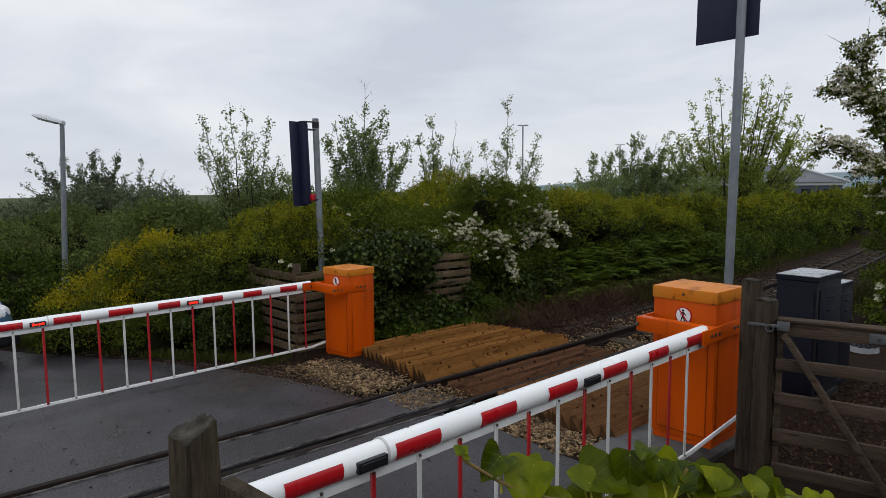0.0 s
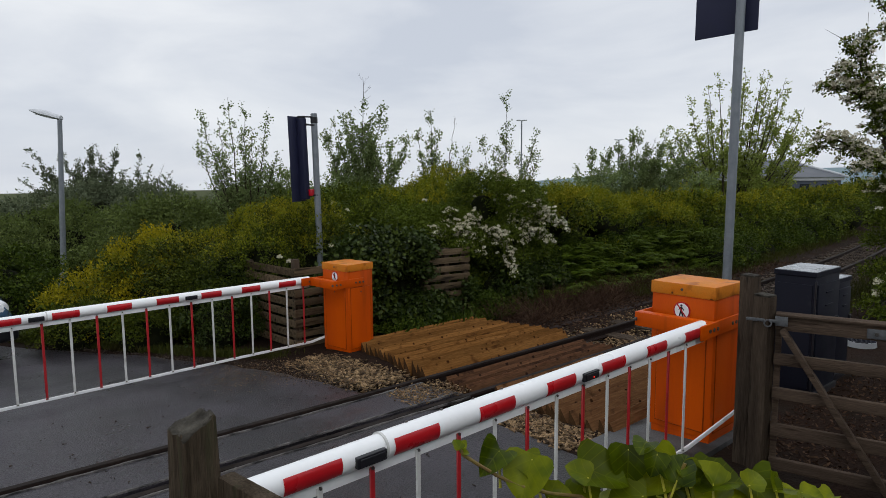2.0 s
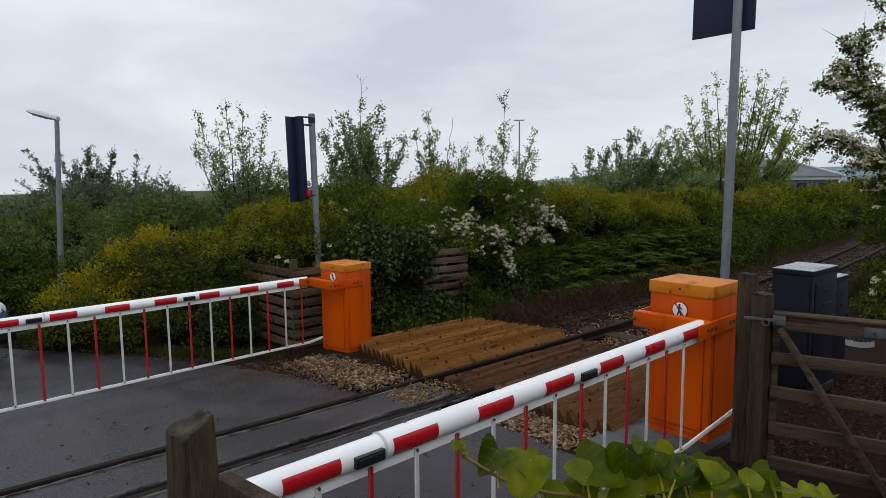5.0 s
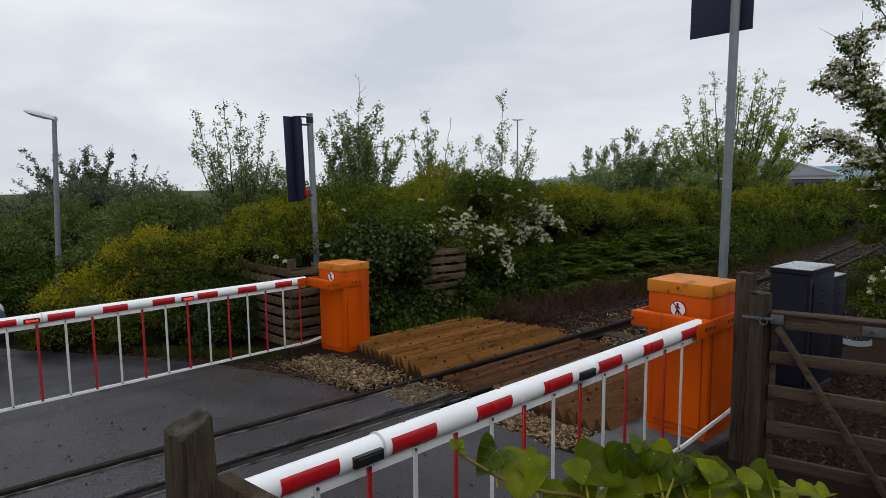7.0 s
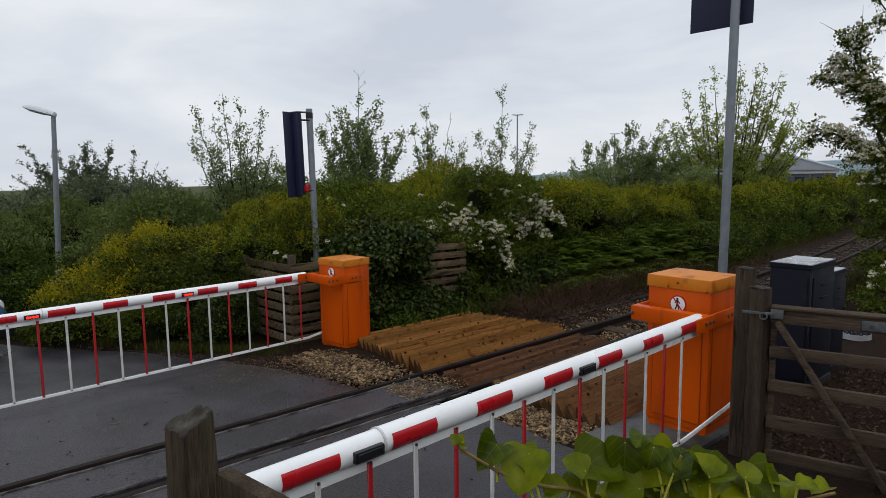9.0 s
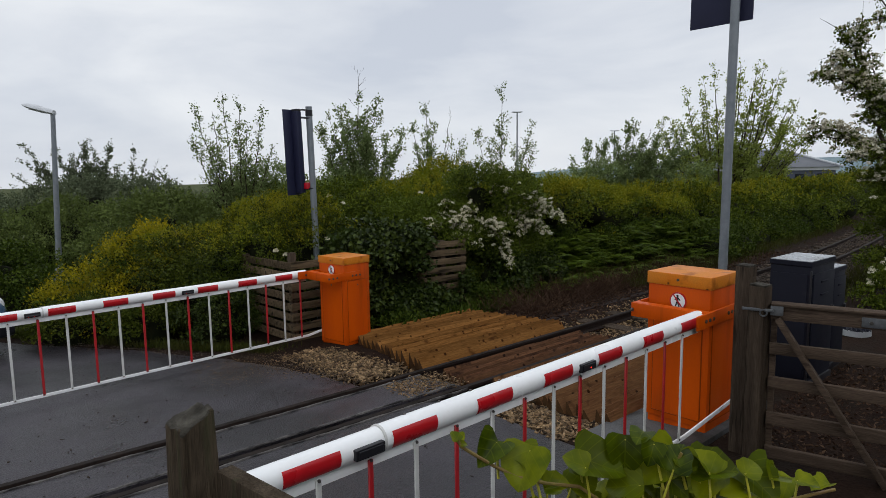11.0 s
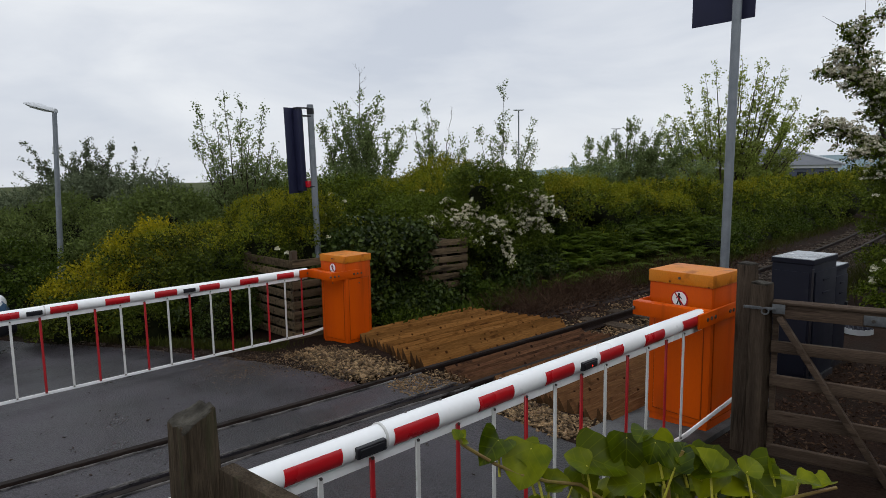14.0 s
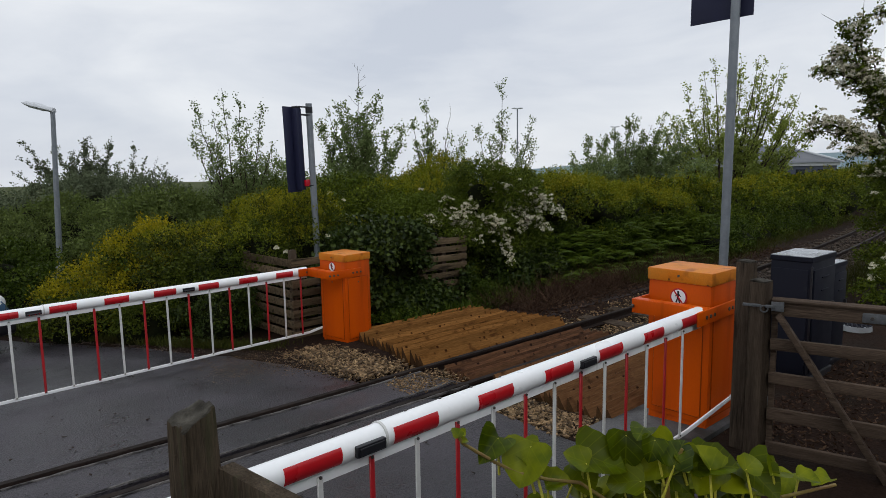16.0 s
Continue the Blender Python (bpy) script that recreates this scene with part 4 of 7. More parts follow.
# ---- timber trespass guards: rows of three-cornered rails ----
def guard(label, y0, y1, x0, x1, pitch, material, skew=0.0, lift=0.0):
    ob = thing("trespass_guard", None, label, "trespass guard", "timber guards by the rails")
    n = round((y1 - y0) / pitch)
    pitch = (y1 - y0) / n
    r = random.Random(int(y0 * 100))
    for i in range(n):
        y = y0 + (i + 0.5) * pitch
        a, b = x0 + skew * (y - y0) + r.uniform(-0.025, 0.025), x1 + r.uniform(-0.04, 0.04)
        bm = bmesh.new()
        prof = [(-pitch * 0.5, -0.05), (pitch * 0.5, -0.05), (pitch * 0.5, -0.022), (pitch * 0.40, 0.086), (pitch * 0.30, 0.089), (-pitch * 0.5, -0.016)]
        steps = 9
        ends = [[bm.verts.new((-(b - a) / 2 + (b - a) * k / steps, yy + (0.006 * noise.noise(Vector((k * 0.9, i * 7.3, 1))) if zz > 0 else 0),
                               zz + (0.010 * noise.noise(Vector((k * 0.8, i * 5.1, 5))) if zz > 0 else 0))) for yy, zz in prof] for k in range(steps + 1)]
        for e, g in zip(ends, ends[1:]):
            for k in range(6):
                bm.faces.new((e[k], e[(k + 1) % 6], g[(k + 1) % 6], g[k]))
        bm.faces.new(ends[0])
        bm.faces.new(ends[-1])
        for f in bm.faces:
            f.material_index = 1 if len(f.verts) == 6 else 0
        t = part("arris_rail", bm, material, ob, soft=False)
        t.data.materials.append(ENDGRAIN)
        xm = (a + b) / 2
        yy = y + bend(xm) * 0.6
        t.matrix_basis = pose(xm, yy, ground_z(xm, yy) - 0.035 + lift + r.uniform(-0.006, 0.006), -3.4 + r.uniform(-3.5, 3.5), 0,
                              math.degrees(math.atan2(bend(x1) - bend(x0), x1 - x0)) * 0.6)
    return ob


guard("orange-brown timber trespass guard of three-cornered rails beyond the track", 4.30, 5.86, 3.44, 5.5, 0.080, NEWWOOD, 0.16, 0.02)
guard("dark wet timber trespass guard between the rails", 3.66, 4.10, 3.42, 5.42, 0.077, WETWOOD, 0.12, -0.036)
guard("brown timber trespass guard on the near side of the track", 2.25, 3.48, 3.34, 4.95, 0.082, MIDWOOD, 0.1, 0.0)

pad = thing("concrete_pad", None, "grey damp concrete pad under the barrier machine", "concrete pad", kind="structure")
part("slab", box((1.35, 0.62, 0.12), pose(3.72, 2.02, ground_z(3.7, 2.0) - 0.055, -3.4, 0, 1), 0.01), CONCRETE, pad)


# ---- barriers ----
def barrier(label, base, arm_yaw, box_yaw, side, arm_y, arm_z, first, pitch, count, drop, tip, joint, lamps, stripe0, lit, scale=1.0):
    """A barrier machine with its boom down. Local x runs along the boom towards the machine; side is -1 where the
    boom hangs on the near face, +1 on the far one. The boom's numbers are distances from the machine's middle."""
    ob = thing("level_crossing_barrier", Matrix.Translation(base) @ pose(0, 0, 0, 0, 0, arm_yaw), label, "barrier", "level crossing barriers")
    q = pose(0, 0, 0, 0, 0, box_yaw - arm_yaw)
    wx, wy, hh = 0.345 * scale, 0.40 * scale, 0.955 * scale
    lid_h = 0.075
    bm = add_box(bmesh.new(), (wx, wy, hh - lid_h - 0.03), q @ pose(0, 0, 0.03 + (hh - lid_h - 0.03) / 2), 0.006)
    part("housing", bm, ORANGE, ob)
    part("plinth", box((wx - 0.02, wy - 0.02, 0.08), q @ pose(0, 0, 0.0), 0.004), ORANGE, ob)
    bm = box((wx + 0.014, wy + 0.014, lid_h), q @ pose(0, 0, hh - lid_h / 2), 0.005)
    part("lid", bm, ORANGE_LID, ob, "weathered orange lid")
    # door panels, each with its lock
    for k, (c, s) in enumerate((((-wx / 2 - 0.003, 0.0, 0.40), (0.006, wy * 0.78, 0.66)), ((0.0, -wy / 2 - 0.003, 0.40), (wx * 0.78, 0.006, 0.66)))):
        grow = Vector((s[0] if k == 0 else s[0] + 0.009, s[1] + 0.009 if k == 0 else s[1], s[2] + 0.009))
        part("door_seam", box(tuple(grow), q @ pose(c[0] + (0.002 if k == 0 else 0), c[1] + (0.002 if k else 0), c[2])), SEAM, ob)
        d = part("door", box(s, q @ pose(*c), 0.002, 1), ORANGE, ob)
        lk = (c[0] - 0.004, 0, 0.68) if k == 0 else (0, c[1] - 0.004, 0.68)
        part("lock", add_rod(bmesh.new(), q @ Vector(lk), q @ (Vector(lk) + Vector((-0.004, 0, 0) if k == 0 else (0, -0.004, 0))), 0.008), BOLT, d)
    part("lock", add_rod(bmesh.new(), q @ Vector((-wx / 2 - 0.004, 0, hh - 0.035)), q @ Vector((-wx / 2 - 0.014, 0, hh - 0.035)), 0.008), BOLT, ob, "steel lid lock")
    # no-pedestrians roundel
    plate = q @ pose(-wx / 2 - 0.002, 0.0, 0.79 if side < 0 else 0.845, 0, -90, 0) @ Matrix.Diagonal((1.16, 1.16, 1.0, 1.0))
    bm = bmesh.new()
    bmesh.ops.create_cone(bm, cap_ends=True, segments=32, radius1=0.047, radius2=0.047, depth=0.003, matrix=plate)
    sign = part("roundel", bm, RED, ob, "round white sticker with red rim and bar")
    bm = bmesh.new()
    bmesh.ops.create_cone(bm, cap_ends=True, segments=32, radius1=0.0395, radius2=0.0395, depth=0.003, matrix=plate @ pose(0, 0, 0.0015))
    part("field", bm, WHITE, sign)
    bm = bmesh.new()
    f = plate @ pose(0, 0, 0.0035)
    bmesh.ops.create_circle(bm, cap_ends=True, segments=12, radius=0.0065, matrix=f @ pose(0.027, 0.002, 0))
    for ax, ay, bx, by, w in ((0.018, 0.002, -0.004, 0.002, 0.012), (-0.003, 0.003, -0.028, 0.012, 0.007), (-0.003, 0.001, -0.028, -0.008, 0.007),
                              (0.016, 0.004, 0.004, 0.016, 0.005), (0.016, -0.002, 0.004, -0.013, 0.005)):
        m = f @ pose((ax + bx) / 2, (ay + by) / 2, 0, 0, 0, math.degrees(math.atan2(by - ay, bx - ax)))
        add_box(bm, (math.hypot(bx - ax, by - ay) + w * 0.4, w, 0.001), m)
    part("walker_pictogram", bm, BLACK, sign)
    part("bar", box((0.08, 0.007, 0.001), f @ pose(0, 0, 0.001, 0, 0, 38)), RED, sign)
    # U-shaped bracket that carries the boom
    bz = arm_z + 0.040
    yo, yi = arm_y, -side * (wy / 2 + 0.012)
    fx = -0.345
    bracket = part("bracket", box((0.62, 0.014, 0.082), pose(-0.145, yo, bz), 0.003), ORANGE, ob)
    part("bracket_arm", box((0.40, 0.012, 0.085), pose(-0.15, yi, bz), 0.002), ORANGE, bracket)
    part("bracket_crosspiece", box((0.012, abs(yo - yi), 0.085), pose(fx, (yo + yi) / 2, bz), 0.002), ORANGE, bracket)
    part("bracket_flange", box((0.05, abs(yo - yi) * 0.98, 0.008), pose(fx + 0.03, (yo + yi) / 2, bz + 0.04), 0.002), ORANGE, bracket)
    for bx in (-0.36, -0.31, -0.26, -0.06, -0.01, 0.04):
        for yy in (yo, yi):
            s = -0.012
            part("bolt", add_rod(bmesh.new(), (bx, yy + s, bz), (bx, yy, bz), 0.011, 0.012, 8), BOLT, bracket)
    # boom
    end = -0.335
    ty = arm_y + 0.050
    rz = arm_z + 0.046
    tube_r, tube_r2 = 0.044, 0.0425
    boom = part("boom", add_rod(bmesh.new(), (joint, ty, rz), (end, ty, rz), tube_r, tube_r, 28), WHITE, ob, "white boom with red bands")
    part("boom_extension", add_rod(bmesh.new(), (tip, ty, rz - 0.002), (joint - 0.004, ty, rz - 0.002), tube_r2, tube_r2, 28), WHITE, boom)
    part("boom_collar", add_rod(bmesh.new(), (joint - 0.006, ty, rz), (joint + 0.002, ty, rz), tube_r + 0.002, tube_r + 0.002, 28), ROD_WHITE, boom)
    for k in range(4):
        part("stud", add_rod(bmesh.new(), (joint + 0.12 + 0.16 * k, ty + 0.012, rz + tube_r - 0.004), (joint + 0.12 + 0.16 * k, ty + 0.012, rz + tube_r + 0.003), 0.006, 0.005, 8), BOLT, boom)
    part("skirt_flange", box((end - tip, 0.006, 0.05), pose((end + tip) / 2, ty - 0.012, arm_z - 0.004), 0.001, 1), WHITE, boom)
    for x, ln in stripe0:
        r = tube_r if x > joint else tube_r2
        bm = bmesh.new()
        k = 10
        ra, rb = [], []
        for i in range(k + 1):
            th = radians(-48 + 84 * i / k)
            y, z = ty - (r + 0.0012) * math.cos(th), rz + (r + 0.0012) * math.sin(th)
            ra.append(bm.verts.new((x - ln / 2, y, z)))
            rb.append(bm.verts.new((x + ln / 2, y, z)))
        for i in range(k):
            bm.faces.new((ra[i], rb[i], rb[i + 1], ra[i + 1]))
        part("red_band", bm, RED, boom)
    strips = []
    for x in lamps:
        lamp = part("warning_lamp", box((0.112, 0.02, 0.036), pose(x, ty - tube_r - 0.002, rz - 0.004), 0.004), BLACK, ob, "black flashing-lamp housing")
        bm = box((0.092, 0.006, 0.024), None, 0.001, 1)
        rr = random.Random(int(-x * 100))
        if not lit and x > -2.0:
            # only a small tell-tale shows from behind
            add_box(bm, (0.006, 0.002, 0.005), pose(0.006, -0.004, -0.004))
        for k in range(11 if lit else 0):
            hgt = rr.uniform(0.007, 0.023)
            add_box(bm, (0.0062, 0.002, hgt), pose(-0.04 + k * 0.008, -0.004, rr.uniform(-0.003, 0.001)))
        st = part("led_strip", bm, BLACK, lamp, "red light strip")
        st.data.materials.append(LEDRED)
        for fc in st.data.polygons:
            if fc.center.y < -0.0033:
                fc.material_index = 1
        strips.append((st, (x, ty - tube_r - 0.0135, rz - 0.004)))
        st.matrix_basis = pose(x, ty - tube_r - 0.0135, rz - 0.004, 0 if lit else 180)
    # skirt: hanging rods on a bottom rail
    for i in range(count):
        x = first + i * pitch
        red = i % 2 == 1
        rodm = box((0.019, 0.008, drop - 0.005), pose(x, ty - 0.020, arm_z - drop / 2), 0.002, 1)
        pk = part("skirt_rod", rodm, RED_ROD if red else ROD_WHITE, ob, "red skirt rod" if red else "white skirt rod")
        for zz in (arm_z - 0.005, arm_z - drop + 0.012):
            part("rivet", add_rod(bmesh.new(), (x, ty - 0.028, zz), (x, ty - 0.022, zz), 0.0048, 0.0058, 8), BOLT, pk)
    last = first + (count - 1) * pitch
    part("bottom_rail", box((last - tip + 0.10, 0.010, 0.026), pose((last + tip) / 2 + 0.05, ty - 0.012, arm_z - drop), 0.002), WHITE, ob)
    bm = bmesh.new()
    a, b = Vector((last + 0.09, ty - 0.012, arm_z - drop)), Vector((0.14, arm_y, arm_z - drop + 0.085))
    m = Matrix.Translation((a + b) / 2) @ (b - a).to_track_quat("X", "Z").to_matrix().to_4x4()
    add_box(bm, ((b - a).length, 0.010, 0.026), m, 0.002)
    part("bottom_rail_link", bm, WHITE, ob)
    part("hanger", box((0.022, 0.008, 0.5), pose(0.13, arm_y, arm_z - 0.28), 0.002), WHITE, ob, "white hanger strap")
    return ob, strips


NB = (3.725, 1.965, 0.128)
FB = (3.665, 5.965, -0.165)


def bands(x0, step, ln, n):
    return [(x0 + i * step, ln) for i in range(n)]


near_barrier, near_strips = barrier("orange crossing barrier, striped boom lowered, beside the wooden gate", NB, 2.95, 1.0, -1,
                          -0.245, 0.697, -2.868 - 0.1918 * 6, 0.1918, 19, 0.61, -4.6, -2.626, (-2.698, -1.510), bands(-0.524, -0.3955, 0.195, 10), False)
far_barrier, far_strips = barrier("orange crossing barrier, boom lowered with flashing lamps, beyond the track", FB, 5.0, 9.0, 1,
                                  0.21, 0.747, -3.085 - 0.2052 * 6, 0.2052, 20, 0.642, -5.0, -2.84, (-2.918, -1.655), bands(-0.622, -0.4165, 0.203, 11), True, 1.03)


# ---- signals and street lamps ----
LAMPGREY = mat("pale_grey_lamp_housing", (0.42, 0.44, 0.46), (0.48, 0.50, 0.52), 6, 0.4, bump=0.01, grain=0.04)
COVERGREY = mat("weathered_pale_grey_cover", (0.20, 0.21, 0.22), (0.28, 0.29, 0.30), 8, 0.6, bump=0.05, grain=0.06)

def road_signal():
    """Far side: a tall traffic signal seen from behind, hung beside its round post."""
    ob = thing("road_signal", pose(3.944, 7.032, ground_z(3.945, 7.03)) @ Matrix.Rotation(radians(-0.9), 4, Vector((0.65, 0.76, 0))), "dark traffic signal on a round grey post behind the far barrier", "road signal")
    z0 = ground_z(3.945, 7.03)
    part("post", rod((0, 0, -0.1), (0, 0, 2.51 - z0), 0.039, 0.039, 20), STEEL, ob, "grey galvanised round post")
    part("post_cap", rod((0, 0, 2.51 - z0), (0, 0, 2.522 - z0), 0.041, 0.037, 20), STEEL, ob)
    m = pose(-0.205, 0.10, 1.970 - z0, 0, -0.7, 20)
    b = part("backing_board", box((0.235, 0.014, 1.03), m, 0.004), NAVY, ob, "dark navy backing board")
    part("lamp_case", box((0.085, 0.09, 0.985), m @ pose(0.058, -0.052, 0.0), 0.010), NAVY, b)
    part("case_cap", box((0.075, 0.08, 0.03), m @ pose(0.06, -0.052, 0.505), 0.008), BLACK, b)
    part("side_lens", box((0.06, 0.05, 0.080), m @ pose(0.100, -0.12, -0.41), 0.008), REDLENS, b, "small red lens")
    part("bracket", rod(m @ Vector((0.06, -0.05, 0.515)), Vector((-0.01, -0.03, 2.475 - z0)), 0.010, 0.010, 8), BLACK, b, "black steel bracket")
    part("bracket", rod(m @ Vector((0.08, -0.08, 0.42)), Vector((-0.01, -0.03, 2.38 - z0)), 0.012, 0.012, 8), BLACK, b, "black steel bracket")
    part("bracket", rod(m @ Vector((0.08, -0.08, -0.45)), Vector((-0.01, -0.03, 1.53 - z0)), 0.012, 0.012, 8), BLACK, b, "black steel bracket")
    for zz in (2.44,):
        bm = bmesh.new()
        bmesh.ops.create_cone(bm, cap_ends=False, segments=24, radius1=0.043, radius2=0.043, depth=0.07, matrix=pose(0, 0, zz - z0))
        part("clamp", bm, BLACK, ob, "black band clamp")
    return ob


def track_sign():
    """Near side: a square board on a tall round post, its back to the road."""
    z0 = ground_z(5.66, 2.76)
    ob = thing("track_sign", pose(5.694, 2.724, z0, 0, 1.0, 0), "square navy board on a tall grey round post by the track", "sign")
    part("post", rod((0, 0, -0.1), (0, 0, 3.75 - z0), 0.0395, 0.0395, 20), STEEL, ob, "grey galvanised round post")
    b = part("board", box((0.012, 0.58, 0.78), pose(0.075, 0.165, 3.39 - z0), 0.003), NAVY, ob, "navy board seen from behind")
    for dz in (0.24,):
        part("rail_channel", box((0.02, 0.5, 0.035), pose(0.06, 0.165, 3.39 - z0 + dz), 0.003), NAVY, b)
        bm = bmesh.new()
        bmesh.ops.create_cone(bm, cap_ends=False, segments=24, radius1=0.056, radius2=0.056, depth=0.03, matrix=pose(0.01, 0.0, 3.39 - z0 + dz))
        part("strap", bm, BLACK, b)
    return ob


def street_lamp(x, y, top, head_len, yaw, label, double=False, fat=1.0, r=0.06, z0=None, lean=0.0):
    z0 = ground_z(x, y) if z0 is None else z0
    ob = thing("street_lamp", pose(x, y, z0) @ Matrix.Rotation(radians(lean), 4, Vector((0.65, 0.76, 0))) @ pose(0, 0, 0, 0, 0, yaw), label, "street lamp", "street lamps")
    h = top - z0
    part("column", rod((0, 0, -0.2), (0, 0, h - 0.05), r, r * 0.72, 16), STEEL, ob, "grey tapered column")
    part("base", rod((0, 0, -0.2), (0, 0, 0.28), r * 1.4, r * 1.3, 16), STEEL, ob)
    for s in ((1, -1) if double else (1,)):
        bm = bmesh.new()
        prof = [(-0.05, 0.05, 0.05), (0.15, 0.085, 0.055), (0.5, 0.12, 0.065), (0.8, 0.10, 0.05), (1.0, 0.03, 0.02)]
        rings = []
        for t, w, th in prof:
            w, th = w * fat, th * fat
            xx, zz = s * t * head_len, h - 0.04 + t * head_len * (0.06 if double else 0.22)
            rings.append([bm.verts.new((xx, w * math.cos(a), zz + th * math.sin(a) * (1.0 if math.sin(a) > 0 else 0.6)))
                          for a in [k * math.pi / 6 for k in range(12)]])
        for a, b in zip(rings, rings[1:]):
            for k in range(12):
                bm.faces.new((a[k], a[(k + 1) % 12], b[(k + 1) % 12], b[k]))
        bm.faces.new(rings[0])
        bm.faces.new(rings[-1])
        hd = part("lamp_head", bm, LAMPGREY, ob, "slim grey lamp head")
        part("diffuser", box((head_len * 0.5, 0.15, 0.02), pose(s * head_len * 0.5, 0, h - 0.045 + (0.03 if double else 0.11) * head_len - 0.035, 0, -(3.4 if double else 12.4) * s), 0.006), HEADLIGHT, hd)
    return ob


road_signal()
track_sign()
street_lamp(2.41, 15.04, 3.02, 0.65, 132, "grey street lamp with a slim tilted head behind the shrubs", fat=1.25, r=0.060, lean=2.7)
street_lamp(44.34, 41.03, 7.0, 0.52, -47, "distant twin-headed car park lamp column", True, 1.5, 0.085, -1.0)
street_lamp(68.3, 46.86, 6.3, 0.6, -55, "distant twin-headed car park lamp column", True, 1.6, 0.09, -1.0)


# ---- equipment cabinets ----
def cabinet(label, x, y, sx, sy, h, yaw):
    z0 = ground_z(x, y) - 0.02
    ob = thing("equipment_cabinet", pose(x, y, z0, 0, 0, yaw), label, "cabinet", "trackside cabinets")
    part("body", box((sx, sy, h - 0.05), pose(0, 0, (h - 0.05) / 2), 0.006), SLATE, ob)
    part("plinth", box((sx + 0.03, sy + 0.03, 0.07), pose(0, 0, 0.02), 0.005), BLACK, ob)
    ld = part("lid", box((sx + 0.012, sy + 0.012, 0.034), pose(0, 0, h - 0.03), 0.002, 1), SLATE, ob)
    part("lid_top", box((sx + 0.004, sy + 0.004, 0.008), pose(0, 0, h - 0.012), 0.002, 1), LEDGE, ld, "pale wet lid top")
    d = part("door", box((sx * 0.88, 0.014, h * 0.80), pose(0, -sy / 2 - 0.006, h * 0.49), 0.004), SLATE, ob)
    part("handle", box((0.02, 0.025, 0.11), pose(sx * 0.33, -sy / 2 - 0.02, h * 0.55), 0.004), BLACK, d)
    for zz in (0.82, 0.72):
        part("louvre", box((sx * 0.3, 0.012, 0.012), pose(0, -sy / 2 - 0.016, h * zz), 0.003), SLATE, d)
    part("side_panel", box((0.010, sy * 0.86, h * 0.80), pose(-sx / 2 - 0.004, 0, h * 0.49), 0.003), SLATE, ob)
    part("edge_strip", box((0.012, 0.012, h * 0.9), pose(-sx / 2 - 0.002, -sy / 2 - 0.002, h * 0.47), 0.003), BLACK, ob)
    return ob


cabinet("slate-grey steel equipment cabinet with a wet pale lid behind the gate", 5.12, 1.834, 0.46, 0.28, 0.95, 0)
cabinet("smaller black-grey steel equipment cabinet beside the taller one", 5.65, 1.88, 0.30, 0.25, 0.83, 0)


def round_cover():
    z0 = ground_z(6.97, 1.99)
    ob = thing("drain_cover", pose(6.97, 1.99, z0, 0, 0, 20), "pale round cover with a raised lattice behind the cabinets", "drain cover")
    part("disc", rod((0, 0, -0.03), (0, 0, 0.022), 0.135, 0.128, 28), COVERGREY, ob)
    for k in range(-3, 4):
        ln = 2 * math.sqrt(0.125 ** 2 - (k * 0.038) ** 2)
        for yaw in (0, 90):
            part("lattice_bar", box((ln, 0.010, 0.010), pose(0, 0, 0.025, 0, 0, yaw) @ pose(0, k * 0.038, 0.0)), SLATE, ob, "dark lattice bar")
    return ob


round_cover()


# ---- wooden gate, posts and fence ----
def plank(name, size, m, material, parent, bevel=0.006):
    return part(name, box(size, m, bevel), material, parent)


def gate_post(label, x, y, top, w, yaw):
    z0 = ground_z(x, y)
    ob = thing("gate_post", pose(x, y, z0, 0, 0, yaw), label, "post", "wooden gate posts")
    h = top - z0
    bm = box((w, w, h + 0.2), pose(0, 0, (h - 0.2) / 2), 0.006)
    part("timber", bm, OLDWOOD, ob)
    part("top", box((w * 0.97, w * 0.97, 0.012), pose(0, 0, h + 0.004, 3), 0.004), POSTTOP, ob, "grey lichened end grain")
    return ob


gate_post("weathered square timber gate post beside the barrier machine", 3.529, 1.552, 1.178, 0.080, -4)
gate_post("shorter weathered timber post that carries the gate latch", 3.427, 1.427, 1.098, 0.084, -4)


ZINC = mat("dull_zinc_fitting", (0.075, 0.08, 0.085), (0.11, 0.115, 0.12), 25, 0.5, metal=0.3, bump=0.05)


